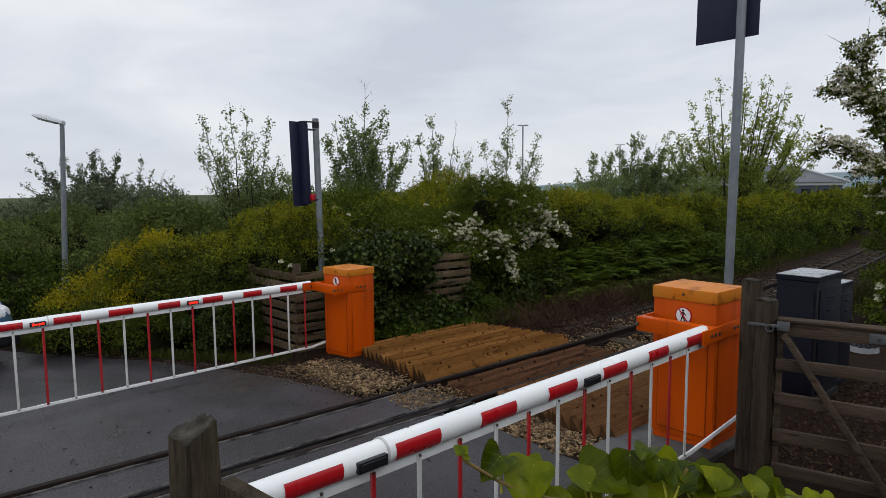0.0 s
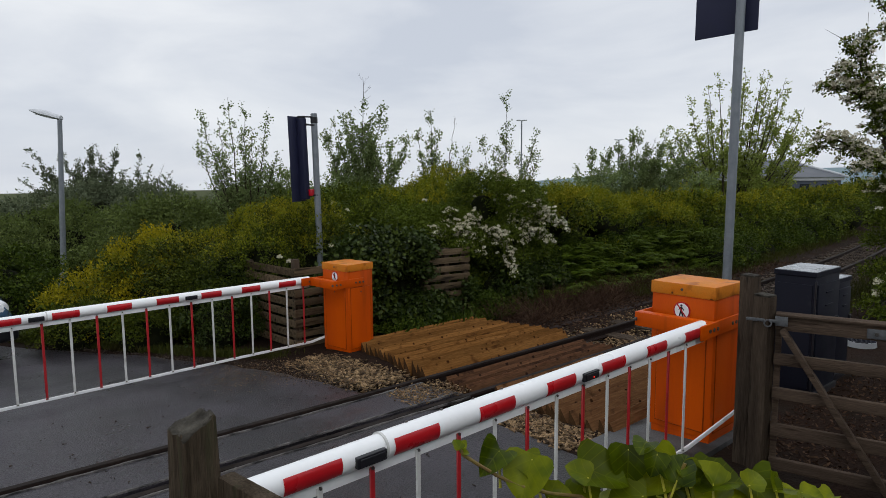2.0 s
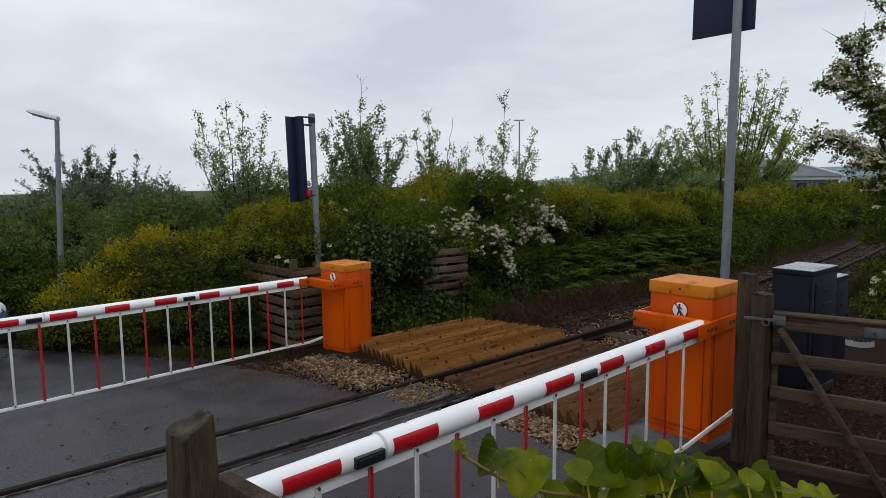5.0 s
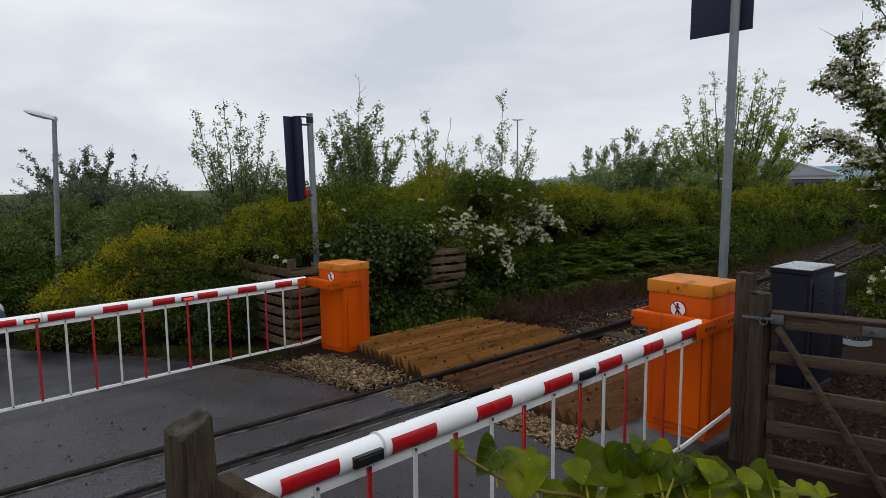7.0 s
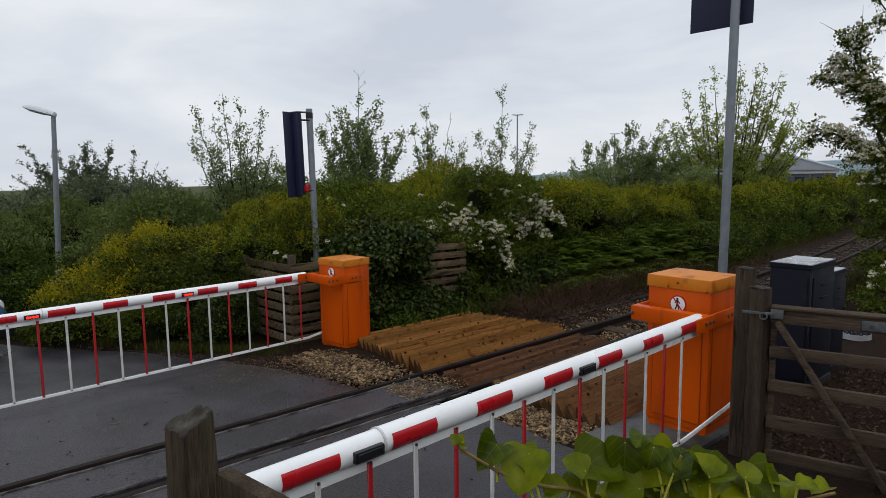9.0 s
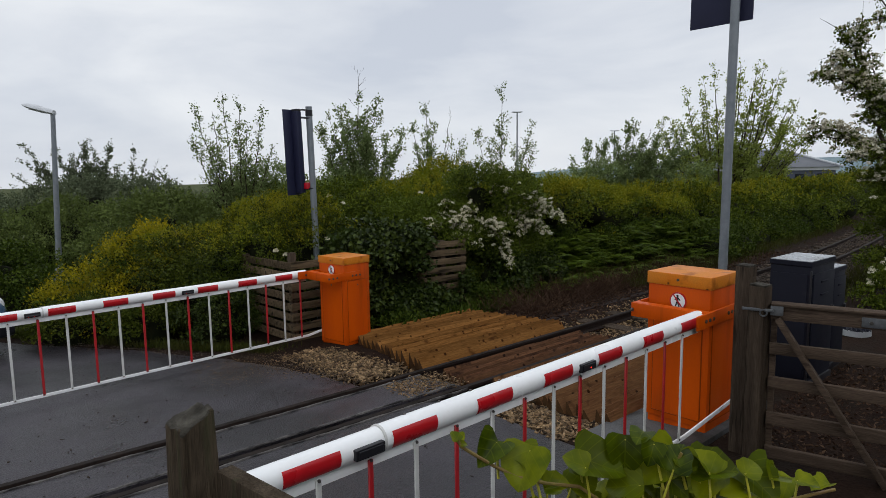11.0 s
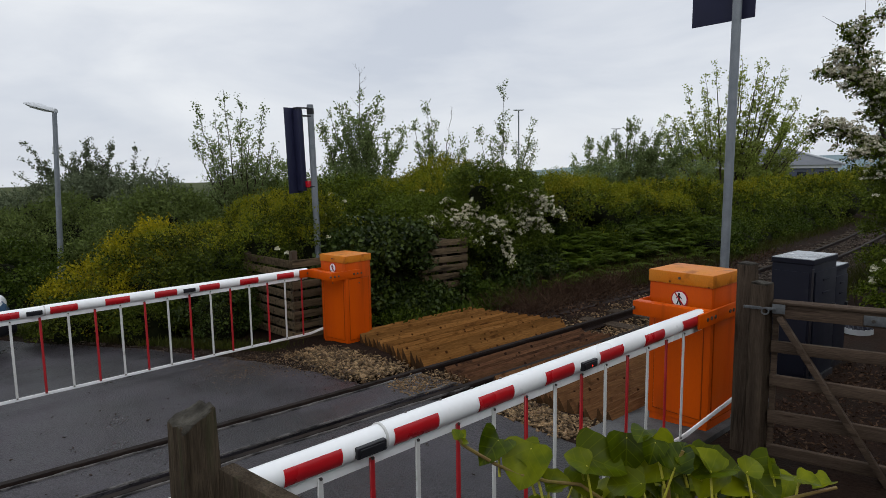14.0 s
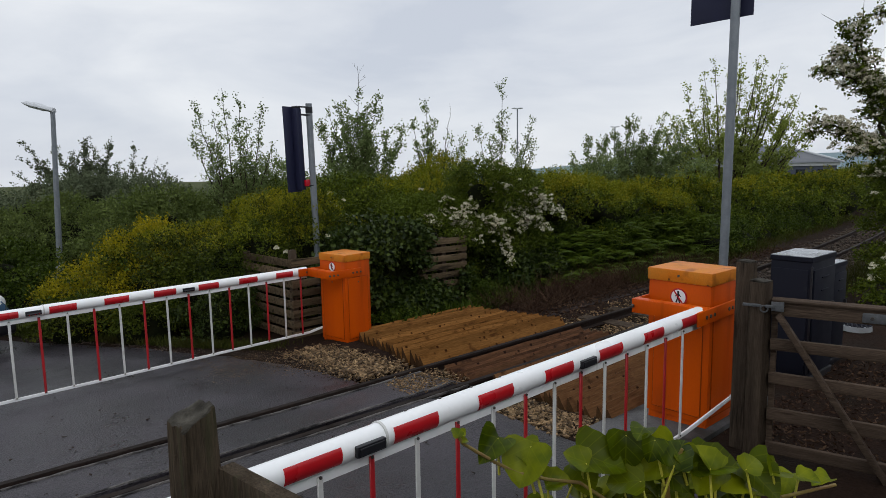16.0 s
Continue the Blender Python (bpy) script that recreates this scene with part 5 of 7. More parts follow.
def gate():
    a, b = Vector((3.44, 1.375)), Vector((3.79, 0.23))
    ln = (b - a).length
    yaw = math.degrees(math.atan2(b.y - a.y, b.x - a.x))
    z0 = ground_z(3.5, 1.2)
    ob = thing("wooden_gate", pose(a.x, a.y, z0, 0, 0, yaw), "brown five-barred wooden gate, closed, with a diagonal brace", "gate")
    for k, (z, h) in enumerate(((0.800, 0.078), (0.610, 0.062), (0.422, 0.060), (0.226, 0.068), (0.034, 0.064))):
        plank("bar", (ln, 0.030, h), pose(ln / 2, 0.0, z, (2, -3, 1, -2, 3)[k], (0.3, -0.3, 0.2, -0.2, 0.3)[k]), GATEWOOD, ob)
    plank("bar_cap", (ln, 0.06, 0.016), pose(ln / 2, 0.0, 0.846, 6), GATEWOOD, ob)
    plank("stile", (0.03, 0.03, 0.80), pose(0.016, 0.032, 0.43), GATEWOOD, ob)
    plank("stile", (0.075, 0.045, 0.88), pose(ln - 0.045, 0.004, 0.45), GATEWOOD, ob)
    p, q = Vector((0.035, -0.03, 0.775)), Vector((0.545, -0.03, -0.02))
    br = part("brace", box(((q - p).length, 0.028, 0.062), Matrix.Translation((p + q) / 2) @ (q - p).to_track_quat("X", "Y").to_matrix().to_4x4(), 0.005), GATEWOOD, ob)
    for t in (0.28, 0.5, 0.74):
        c = p.lerp(q, t)
        part("bolt", add_rod(bmesh.new(), c + Vector((0, -0.022, 0)), c, 0.010, 0.012, 8), BOLT, br)
    la = part("latch", box((0.15, 0.012, 0.016), pose(-0.06, -0.040, 0.815), 0.004), ZINC, ob, "galvanised latch and ring")
    bm = bmesh.new()
    for k in range(16):
        t0, t1 = k * math.pi / 8, (k + 1) * math.pi / 8
        add_rod(bm, (-0.03 + 0.017 * math.cos(t0), -0.055, 0.803 + 0.017 * math.sin(t0)), (-0.03 + 0.017 * math.cos(t1), -0.055, 0.803 + 0.017 * math.sin(t1)), 0.004, 0.004, 6)
    part("ring", bm, ZINC, la)
    part("latch_plate", box((0.06, 0.006, 0.05), pose(0.03, -0.030, 0.815), 0.002), ZINC, la)
    hs = part("hinge_strap", box((0.60, 0.008, 0.050), pose(0.70, -0.020, 0.797), 0.004), ZINC, ob, "galvanised hinge strap")
    for k in range(3):
        part("bolt", add_rod(bmesh.new(), (0.44 + k * 0.17, -0.034, 0.797), (0.44 + k * 0.17, -0.02, 0.797), 0.009, 0.010, 8), BOLT, hs)
    return ob


gate()


def fence():
    """The corner post and rail right by the camera."""
    z0 = ground_z(0.385, 1.18)
    ob = thing("wooden_fence", pose(0.384, 1.190, z0, 0, 0, 8), "weathered timber fence post with a sloped top and a rail", "fence")
    h = 1.287 - z0
    w = 0.072
    bm = box((w, w, h + 0.2), pose(0, 0, (h - 0.2) / 2), 0.003, 1)
    bmesh.ops.subdivide_edges(bm, edges=[e for e in bm.edges if e.calc_length() > 0.03], cuts=7, use_grid_fill=True)
    for v in bm.verts:
        if v.co.z > h - 0.01:
            v.co.z += -0.014 + (v.co.x * 0.36) + v.co.y * 0.05 + 0.007 * noise.noise(v.co * 55) + 0.006 * noise.noise(v.co * 23)
        v.co += Vector((v.co.x, v.co.y, 0)) * (0.10 * noise.noise(Vector((v.co.x * 40, v.co.y * 40, v.co.z * 5))) - (0.05 if v.co.z > h - 0.03 else 0))
    post = part("post", bm, POSTWOOD, ob)
    post.data.materials.append(POSTTOP)
    for f in post.data.polygons:
        if f.normal.z > 0.5:
            f.material_index = 1
    part("rail", box((0.85, 0.035, 0.09), pose(0.05, -0.46, h - 0.165, 0, 0, -89), 0.005), POSTWOOD, ob)
    return ob


fence()


def slatted_crate(label, x, y, yaw, sx, sy, h, rows, group, posts=True, sides=(0, 1)):
    z0 = ground_z(x, y)
    ob = thing("slatted_crate", pose(x, y, z0, 0, 0, yaw), label, "pallet crate", group)
    r = random.Random(5)
    for side in sides:
        for i in range(rows):
            z = 0.05 + (h - 0.1) * i / (rows - 1)
            if side == 0:
                m = pose(-sx / 2, -sy / 2 + sy / 2, z, r.uniform(-1, 1), 0, 90)
                ln = sy
            else:
                m = pose(0, -sy / 2, z, 0, r.uniform(-1, 1), 0)
                ln = sx
            plank("slat", (ln + r.uniform(-0.01, 0.01), 0.02, 0.084), m, SLATWOOD, ob, 0.003)
    for cx, cy in ((-sx / 2 + 0.04, -sy / 2 + 0.04), (sx / 2 - 0.04, -sy / 2 + 0.04), (-sx / 2 + 0.04, sy / 2 - 0.04)):
        plank("corner_post", (0.07, 0.07, h + (0.10 if cx < 0 and cy < 0 else 0.0)), pose(cx, cy, h / 2 + (0.05 if cx < 0 and cy < 0 else 0)), OLDWOOD, ob)
    return ob


slatted_crate("weathered slatted timber compost crate under the hedge", 3.66, 7.05, 4, 0.86, 1.15, 0.92, 8, "")


def pallet():
    z0 = ground_z(5.6, 6.6)
    ob = thing("pallet", pose(5.50, 6.42, z0, 0, 0, 0), "weathered timber pallet on edge, half overgrown with ivy", "pallet")
    for i in range(8):
        plank("slat", (0.80, 0.02, 0.08), pose(0, 0, 0.10 + i * 0.115, 0, 1.2), SLATWOOD, ob, 0.003)
    for xx in (-0.36, 0.0, 0.36):
        plank("bearer", (0.08, 0.08, 0.95), pose(xx, 0.05, 0.48), OLDWOOD, ob)
    return ob


pallet()


# ---- waiting car ----
def car():
    z0 = ground_z(0.0, 9.0)
    ob = thing("car", pose(0.20, 8.01, z0 - 0.02, 0, 0, 30), "blue hatchback with clear headlights waiting beyond the far barrier", "car")
    # half-widths and heights along the car, nose at y = 0
    secs = [(0.0, 0.60, 0.30, 0.52), (0.06, 0.76, 0.22, 0.64), (0.25, 0.83, 0.20, 0.76), (0.9, 0.85, 0.20, 0.90), (1.25, 0.85, 0.20, 0.97),
            (3.6, 0.84, 0.20, 0.98), (3.85, 0.80, 0.24, 0.92), (3.92, 0.70, 0.32, 0.80)]
    bm = bmesh.new()
    rings = []
    for yy, w, zb, zt in secs:
        rings.append([bm.verts.new(c) for c in ((-w * 0.92, yy, zb), (-w, yy, zb + 0.12), (-w, yy, zt - 0.14), (-w * 0.90, yy, zt - 0.03), (-w * 0.5, yy, zt),
                                                (w * 0.5, yy, zt), (w * 0.90, yy, zt - 0.03), (w, yy, zt - 0.14), (w, yy, zb + 0.12), (w * 0.92, yy, zb))])
    for a, b in zip(rings, rings[1:]):
        for k in range(10):
            bm.faces.new((a[k], a[(k + 1) % 10], b[(k + 1) % 10], b[k]))
    bm.faces.new(rings[0])
    bm.faces.new(rings[-1])
    body = part("body", bm, CARPAINT, ob)
    bm = bmesh.new()
    cab = [(1.2, 0.78, 0.95, 0.96), (1.95, 0.62, 0.95, 1.42), (3.1, 0.62, 0.95, 1.45), (3.75, 0.72, 0.95, 1.0)]
    rings = []
    for yy, w, zb, zt in cab:
        rings.append([bm.verts.new(c) for c in ((-0.80, yy, zb), (-w, yy, zt), (w, yy, zt), (0.80, yy, zb))])
    for a, b in zip(rings, rings[1:]):
        for k in range(3):
            bm.faces.new((a[k], a[k + 1], b[k + 1], b[k]))
    part("cabin", bm, GLASSDARK, ob, "dark cabin glass")
    part("roof", box((1.16, 1.15, 0.03), pose(0, 2.52, 1.445), 0.012), CARPAINT, ob)
    # black here stands for the shade low on the blue nose
    part("bumper", box((1.58, 0.16, 0.26), pose(0, 0.06, 0.36), 0.06, 3), BLACK, ob, "bumper blackened for the wheel-arch shade")
    for s in (-1, 1):
        bm = bmesh.new()
        bmesh.ops.create_uvsphere(bm, u_segments=16, v_segments=10, radius=1.0, matrix=pose(s * 0.65, 0.16, 0.575, -25, 0, s * 28) @ Matrix.Diagonal((0.18, 0.11, 0.115, 1)))
        part("headlight", bm, HEADLIGHT, ob, "clear glass headlight")
        for yy in (0.72, 3.15):
            wh = part("wheel", rod((s * 0.68, yy, 0.30), (s * 0.86, yy, 0.30), 0.30, 0.30, 28), BLACK, ob)
            part("rim", rod((s * 0.85, yy, 0.30), (s * 0.868, yy, 0.30), 0.20, 0.19, 20), STEEL, wh)
    part("grille", box((0.7, 0.03, 0.10), pose(0, 0.005, 0.55), 0.01), BLACK, ob)
    return ob


car()


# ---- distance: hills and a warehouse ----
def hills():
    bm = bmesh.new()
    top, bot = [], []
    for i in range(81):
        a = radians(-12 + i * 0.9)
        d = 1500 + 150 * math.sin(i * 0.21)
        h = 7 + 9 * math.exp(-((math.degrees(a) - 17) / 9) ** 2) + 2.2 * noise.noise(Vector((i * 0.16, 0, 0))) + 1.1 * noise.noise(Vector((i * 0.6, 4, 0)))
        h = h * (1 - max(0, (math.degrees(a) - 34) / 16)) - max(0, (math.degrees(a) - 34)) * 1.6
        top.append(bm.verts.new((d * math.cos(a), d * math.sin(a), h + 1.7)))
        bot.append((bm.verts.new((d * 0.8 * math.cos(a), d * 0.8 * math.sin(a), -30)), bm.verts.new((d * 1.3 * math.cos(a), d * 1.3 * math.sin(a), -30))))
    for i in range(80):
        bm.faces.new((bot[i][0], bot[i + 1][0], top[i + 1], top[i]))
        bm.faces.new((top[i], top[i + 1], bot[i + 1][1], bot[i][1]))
    return tagged(part("backdrop_hills", bm, HILL), "low wooded hills on the horizon, haze painted in as pale blue-green", "hills", kind="structure")


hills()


def warehouse():
    """A long shed with a hipped roof; its near corner stands clear of the hedge."""
    ob = thing("warehouse", pose(68.75, 21.95, -1.50, 0, 0, -40), "grey metal-roofed warehouse beyond the hedge", "building")
    part("wall", box((15.6, 8.6, 2.75), pose(-7.9, 4.5, 1.37)), NAVYCLAD, ob, "blue-grey clad lower wall")
    part("fascia", box((16.0, 9.0, 0.32), pose(-7.9, 4.5, 2.90)), CLAD, ob, "pale grey fascia band")
    bm = bmesh.new()
    v = [bm.verts.new(c) for c in ((-16.1, -0.2, 3.06), (0.3, -0.2, 3.06), (0.3, 9.2, 3.06), (-16.1, 9.2, 3.06), (-12.0, 4.5, 4.75), (-3.2, 4.5, 4.75))]
    for f in ((0, 1, 5, 4), (1, 2, 5), (2, 3, 4, 5), (3, 0, 4), (3, 2, 1, 0)):
        bm.faces.new([v[i] for i in f])
    roof = part("roof", bm, ROOF, ob, "grey sheet-metal hipped roof", soft=False)
    for a, b in (((0.3, -0.2, 3.10), (-3.2, 4.5, 4.79)), ((-3.2, 4.5, 4.79), (-12.0, 4.5, 4.79))):
        part("ridge_capping", rod(a, b, 0.13, 0.13, 8), CLAD, roof, "pale ridge capping")
    for k in range(6):
        wdw = part("window", box((0.9, 0.06, 0.42), pose(-1.5 - k * 2.1, 0.18, 2.2)), SLATE, ob)
        part("pane", box((0.8, 0.05, 0.34), pose(-1.5 - k * 2.1, 0.14, 2.2)), GLASSDARK, wdw)
    return ob


warehouse()


# ---- hedges and shrubs ----
bush("hedge", [(3.55, 8.1, 0.30, 0.85, 0.75, 0.80), (4.3, 7.75, 0.32, 0.8, 0.65, 0.82), (3.0, 8.75, 0.12, 0.62, 0.65, 0.74), (2.85, 8.1, 0.0, 0.45, 0.5, 0.6)],
     59670, 0.034, L_HEDGE, "dense hawthorn hedge with yellow-green new growth on top", "hedge", 31, heads=3, young=0.75, young_z=0.78,
     blossom=36, blossom_box=[((4.2, 6.8, 0.95), (5.0, 8.0, 1.5)), ((3.3, 6.5, 0.55), (4.2, 7.6, 0.85))], petals=0.020, wands=500, wand=0.14)
bush("ivy_thicket", [(4.55, 6.85, 0.30, 0.58, 0.50, 0.60), (4.95, 6.85, 0.30, 0.38, 0.45, 0.56), (4.7, 7.45, 0.3, 0.5, 0.4, 0.62), (4.35, 6.5, -0.1, 0.38, 0.26, 0.38), (4.85, 6.5, -0.1, 0.42, 0.24, 0.40)],
     46000, 0.060, L_IVY, "dark glossy ivy thicket behind the far barrier machine", "ivy", 32, per=7, reach=0.10, spread=0.045, width=0.8, lift=-0.1, rough=0.06, knob=0.2)
bush("hawthorn_bush", [(6.05, 7.35, 0.5, 0.75, 0.55, 0.75), (7.05, 6.72, 0.85, 0.55, 0.5, 0.62), (6.7, 6.75, 0.1, 0.5, 0.45, 0.6), (6.05, 7.0, 0.66, 0.5, 0.40, 0.36), (6.6, 6.9, 1.2, 0.35, 0.35, 0.45)],
     66000, 0.036, L_HAW, "hawthorn bush covered in white blossom beside the track", "bush", 33, blossom=30, petals=0.02, shrink=0.58)
bush("yellow_shrub", [(2.60, 9.4, -0.1, 0.62, 0.55, 0.98), (2.15, 9.2, -0.15, 0.5, 0.45, 0.84), (1.75, 9.2, -0.25, 0.45, 0.4, 0.64), (2.38, 8.72, -0.15, 0.42, 0.4, 0.72), (1.92, 8.65, -0.25, 0.4, 0.4, 0.52), (1.5, 9.3, -0.3, 0.4, 0.4, 0.45)], 30000, 0.040, L_FERN,
     "yellow-leaved shrub at the verge", "shrub", 34, per=10, reach=0.12, spread=0.04, young=3.0, young_mat=L_GORSE, young_z=-0.6, knob=0.15, wands=60, wand=0.2)
bush("verge_shrub", [(1.55, 8.6, -0.2, 0.45, 0.4, 0.36), (2.1, 7.95, -0.2, 0.42, 0.4, 0.4)], 15000, 0.032, L_HEDGE,
     "low brambles and weeds along the road edge", "bush", 35, young=0.25, young_mat=L_FERN, knob=0.15)
bush("verge_shrub", [(2.75, 7.35, -0.15, 0.40, 0.4, 0.5), (3.0, 7.8, 0.0, 0.45, 0.4, 0.6)], 14000, 0.032, L_IVY,
     "dark ivy and brambles beside the crate", "bush", 45, young=0.2, young_mat=L_FERN, knob=0.16)
bush("shrub", [(0.9, 11.6, -0.1, 0.85, 0.7, 0.75), (0.0, 12.2, -0.1, 0.9, 0.8, 0.8), (1.4, 12.6, -0.2, 0.62, 0.6, 0.72), (1.0, 10.6, -0.2, 0.5, 0.5, 0.5)], 30000, 0.049, L_FERN,
     "rounded green shrub beside the road", "shrub", 36)
# the long thicket behind
bush("thicket", [(4.7, 15.8, -0.2, 1.7, 1.2, 1.22), (6.0, 13.2, -0.1, 1.5, 1.3, 1.35), (2.9, 17.6, -0.3, 1.2, 1.3, 1.15), (7.3, 12.0, 0.0, 1.3, 1.2, 1.5), (1.2, 17.0, -0.3, 1.3, 1.2, 0.95), (3.4, 12.0, -0.05, 1.0, 0.9, 1.1)],
     100000, 0.058, L_SCRUB, "tall tangle of willow scrub and weeds", "thicket", 37, heads=3, knob=0.30, per=9, reach=0.2, spread=0.04, wands=700, wand=0.32)
bush("thicket", [(7.95, 9.25, 0.2, 0.95, 0.8, 1.22), (7.1, 8.75, 0.3, 0.8, 0.65, 1.15), (8.7, 8.6, 0.3, 0.8, 0.7, 1.1)],
     62000, 0.046, L_HAW, "tall hawthorn thicket with yellow-green new growth", "thicket", 38, heads=4, knob=0.34, young=0.85, young_z=1.0, reach=0.14, wands=700, wand=0.22)
bush("thicket", [(6.35, 9.9, 0.1, 1.0, 0.8, 1.12), (5.4, 10.3, 0.1, 0.95, 0.8, 1.05), (5.9, 8.9, 0.2, 0.7, 0.5, 0.95)],
     46000, 0.048, L_TRACK, "dark green thicket under the young poplars", "thicket", 138, heads=3, knob=0.3, reach=0.16, wands=300, wand=0.25)
bush("poplar_growth", [(6.1, 12.75, 1.25, 0.42, 0.4, 0.50), (5.55, 12.9, 0.8, 0.75, 0.5, 0.5), (6.3, 12.3, 0.8, 0.6, 0.5, 0.5)],
     8000, 0.055, L_BIRCH, "leafy lower growth of the young poplars", "bush", 139, knob=0.22, reach=0.22, rough=0.2, shrink=0.3, wands=40, wand=0.3)
bush("poplar_growth", [(7.1, 11.1, 0.95, 0.85, 0.5, 0.6), (7.75, 10.8, 1.0, 0.55, 0.45, 0.5), (6.55, 11.4, 0.9, 0.5, 0.45, 0.5)],
     10000, 0.052, L_BIRCH, "leafy lower growth of the young poplars", "bush", 140, knob=0.22, reach=0.22, rough=0.2, shrink=0.3, wands=50, wand=0.3)
bush("trackside_hedge", [(8.3, 7.4, 0.3, 0.9, 0.7, 1.02), (9.5, 7.5, 0.25, 0.9, 0.7, 0.86), (10.8, 7.6, 0.2, 1.0, 0.7, 0.92), (12.2, 7.7, 0.2, 1.0, 0.7, 0.78)],
     57800, 0.044, L_TRACK, "overgrown hawthorn hedge along the track", "hedge", 39, heads=5, knob=0.32, wands=600, wand=0.22, young=0.85, young_z=0.62, reach=0.12, group="hedges along the track")
bush("trackside_hedge", [(13.7, 7.8, 0.2, 1.1, 0.8, 0.84), (15.4, 8.0, 0.2, 1.2, 0.8, 0.74), (17.3, 8.2, 0.15, 1.3, 0.8, 0.84), (19.4, 8.5, 0.1, 1.4, 0.8, 0.78)],
     44200, 0.056, L_TRACK, "overgrown hawthorn hedge along the track", "hedge", 40, heads=5, knob=0.32, wands=600, wand=0.22, young=0.55, young_z=0.8, reach=0.12, group="hedges along the track")
bush("trackside_hedge", [(22, 8.9, 0.1, 1.7, 0.9, 0.80), (25, 9.3, 0.1, 1.8, 0.9, 0.70), (28.5, 10.0, 0.0, 2.0, 1.0, 0.70), (33, 11.0, 0.0, 2.5, 1.2, 0.75)],
     30600, 0.080, L_TRACK, "overgrown hawthorn hedge along the track", "hedge", 41, heads=5, knob=0.4, wands=300, wand=0.22, young=0.5, young_z=0.7, reach=0.18, group="hedges along the track")
rng = np.random.default_rng(42)
for tier in range(3):
    fern_bank("bright green arching ferns at the foot of the hedge",
              [(x, 6.22 + 0.24 * tier + 0.03 * (x - 7) + rng.normal() * 0.08, -0.14 + 0.26 * tier + rng.uniform(-0.06, 0.10)) for x in np.arange(7.2 - 0.1 * tier, 13.4, 0.10)],
              42 + tier, 0.40, 14, "ferns on the bank")
bush("bank_growth", [(7.6, 6.85, 0.0, 0.7, 0.38, 0.62), (8.7, 6.9, 0.0, 0.7, 0.38, 0.60), (9.9, 6.95, -0.05, 0.8, 0.38, 0.60), (11.1, 7.05, -0.05, 0.8, 0.38, 0.58), (12.2, 7.1, -0.05, 0.8, 0.38, 0.55)],
     32000, 0.044, L_FERN, "dark green nettles and brambles behind the ferns", "weeds", 142, per=9, reach=0.14, knob=0.18)
bush("trackside_hedge", [(17.2, 7.5, 0.1, 1.2, 0.7, 0.72), (20.0, 7.5, 0.15, 1.5, 0.7, 0.62), (23.0, 7.75, 0.2, 1.6, 0.7, 0.78), (26.2, 8.2, 0.2, 1.7, 0.7, 0.82), (30.0, 8.9, 0.2, 2.0, 0.8, 0.92), (35, 9.8, 0.2, 2.6, 0.9, 1.0)],
     36000, 0.062, L_TRACK, "overgrown hawthorn hedge curving away beside the track", "hedge", 141, heads=5, knob=0.36, young=0.6, young_z=0.75, reach=0.15, wands=300, wand=0.25, group="hedges along the track")
bush("bank_growth", [(12.6, 6.35, -0.15, 0.9, 0.5, 0.5), (14.0, 6.5, -0.15, 1.0, 0.5, 0.52), (15.6, 6.75, -0.15, 1.1, 0.5, 0.52), (17.4, 7.0, -0.15, 1.2, 0.5, 0.52), (19.4, 7.15, -0.15, 1.2, 0.5, 0.5)],
     24000, 0.05, L_FERN, "dark ivy and brambles on the bank beside the track", "weeds", 143, knob=0.22, reach=0.12)
bush("verge_weeds", [(13.2, 6.75, -0.1, 1.1, 0.65, 0.42), (15.1, 7.0, -0.1, 1.2, 0.65, 0.42), (17.1, 7.3, -0.1, 1.2, 0.65, 0.42), (19.3, 7.7, -0.1, 1.3, 0.65, 0.42), (21.7, 8.1, -0.1, 1.4, 0.65, 0.42)],
     30000, 0.05, L_TRACK, "low ivy and weeds on the bank beside the track", "weeds", 49, knob=0.2, reach=0.1)
bush("ivy_thicket", [(5.10, 6.40, 0.50, 0.10, 0.07, 0.30), (5.80, 6.33, 0.10, 0.10, 0.06, 0.22), (5.45, 6.33, -0.02, 0.14, 0.07, 0.14)], 1500, 0.050, L_IVY,
     "ivy climbing over the pallet", "ivy", 132, per=7, reach=0.06, spread=0.03, width=0.8, lift=-0.1, knob=0.08, shrink=0.3)
# dark leaves added to stand for the shaded gap below the blossom
bush("gap_shade_growth", [(7.15, 6.6, 0.05, 0.5, 0.35, 0.62), (6.6, 6.5, 0.05, 0.42, 0.25, 0.45), (7.5, 6.5, -0.1, 0.4, 0.3, 0.45)], 17000, 0.044, L_IVY,
     "dark ivy-leaved filler for the shaded gap under the blossom", "bush", 133, per=8, reach=0.1, spread=0.035, width=0.75, knob=0.17)
bush("nettles", [(4.6, 6.2, -0.16, 0.4, 0.15, 0.14), (6.1, 6.2, -0.15, 0.35, 0.2, 0.2), (6.6, 6.1, -0.15, 0.35, 0.2, 0.25)], 7000, 0.04, L_FERN,
     "low nettles and ivy at the foot of the pallet", "weeds", 43, knob=0.09, reach=0.06)
# added out of view behind the camera; darkens the faces turned towards it
bush("unseen_hedge", [(-3.2, -2.4, 0.5, 1.5, 0.7, 1.9), (-1.1, -2.5, 0.5, 1.5, 0.7, 2.0), (1.1, -2.5, 0.5, 1.5, 0.7, 2.0), (3.3, -2.4, 0.5, 1.5, 0.7, 2.1), (5.5, -2.2, 0.6, 1.5, 0.7, 2.1), (7.7, -1.9, 0.6, 1.5, 0.7, 2.2)],
     60000, 0.10, L_HEDGE, "plain tall hedge added out of view behind the camera to block low sky", "hedge", 44, knob=0.34)

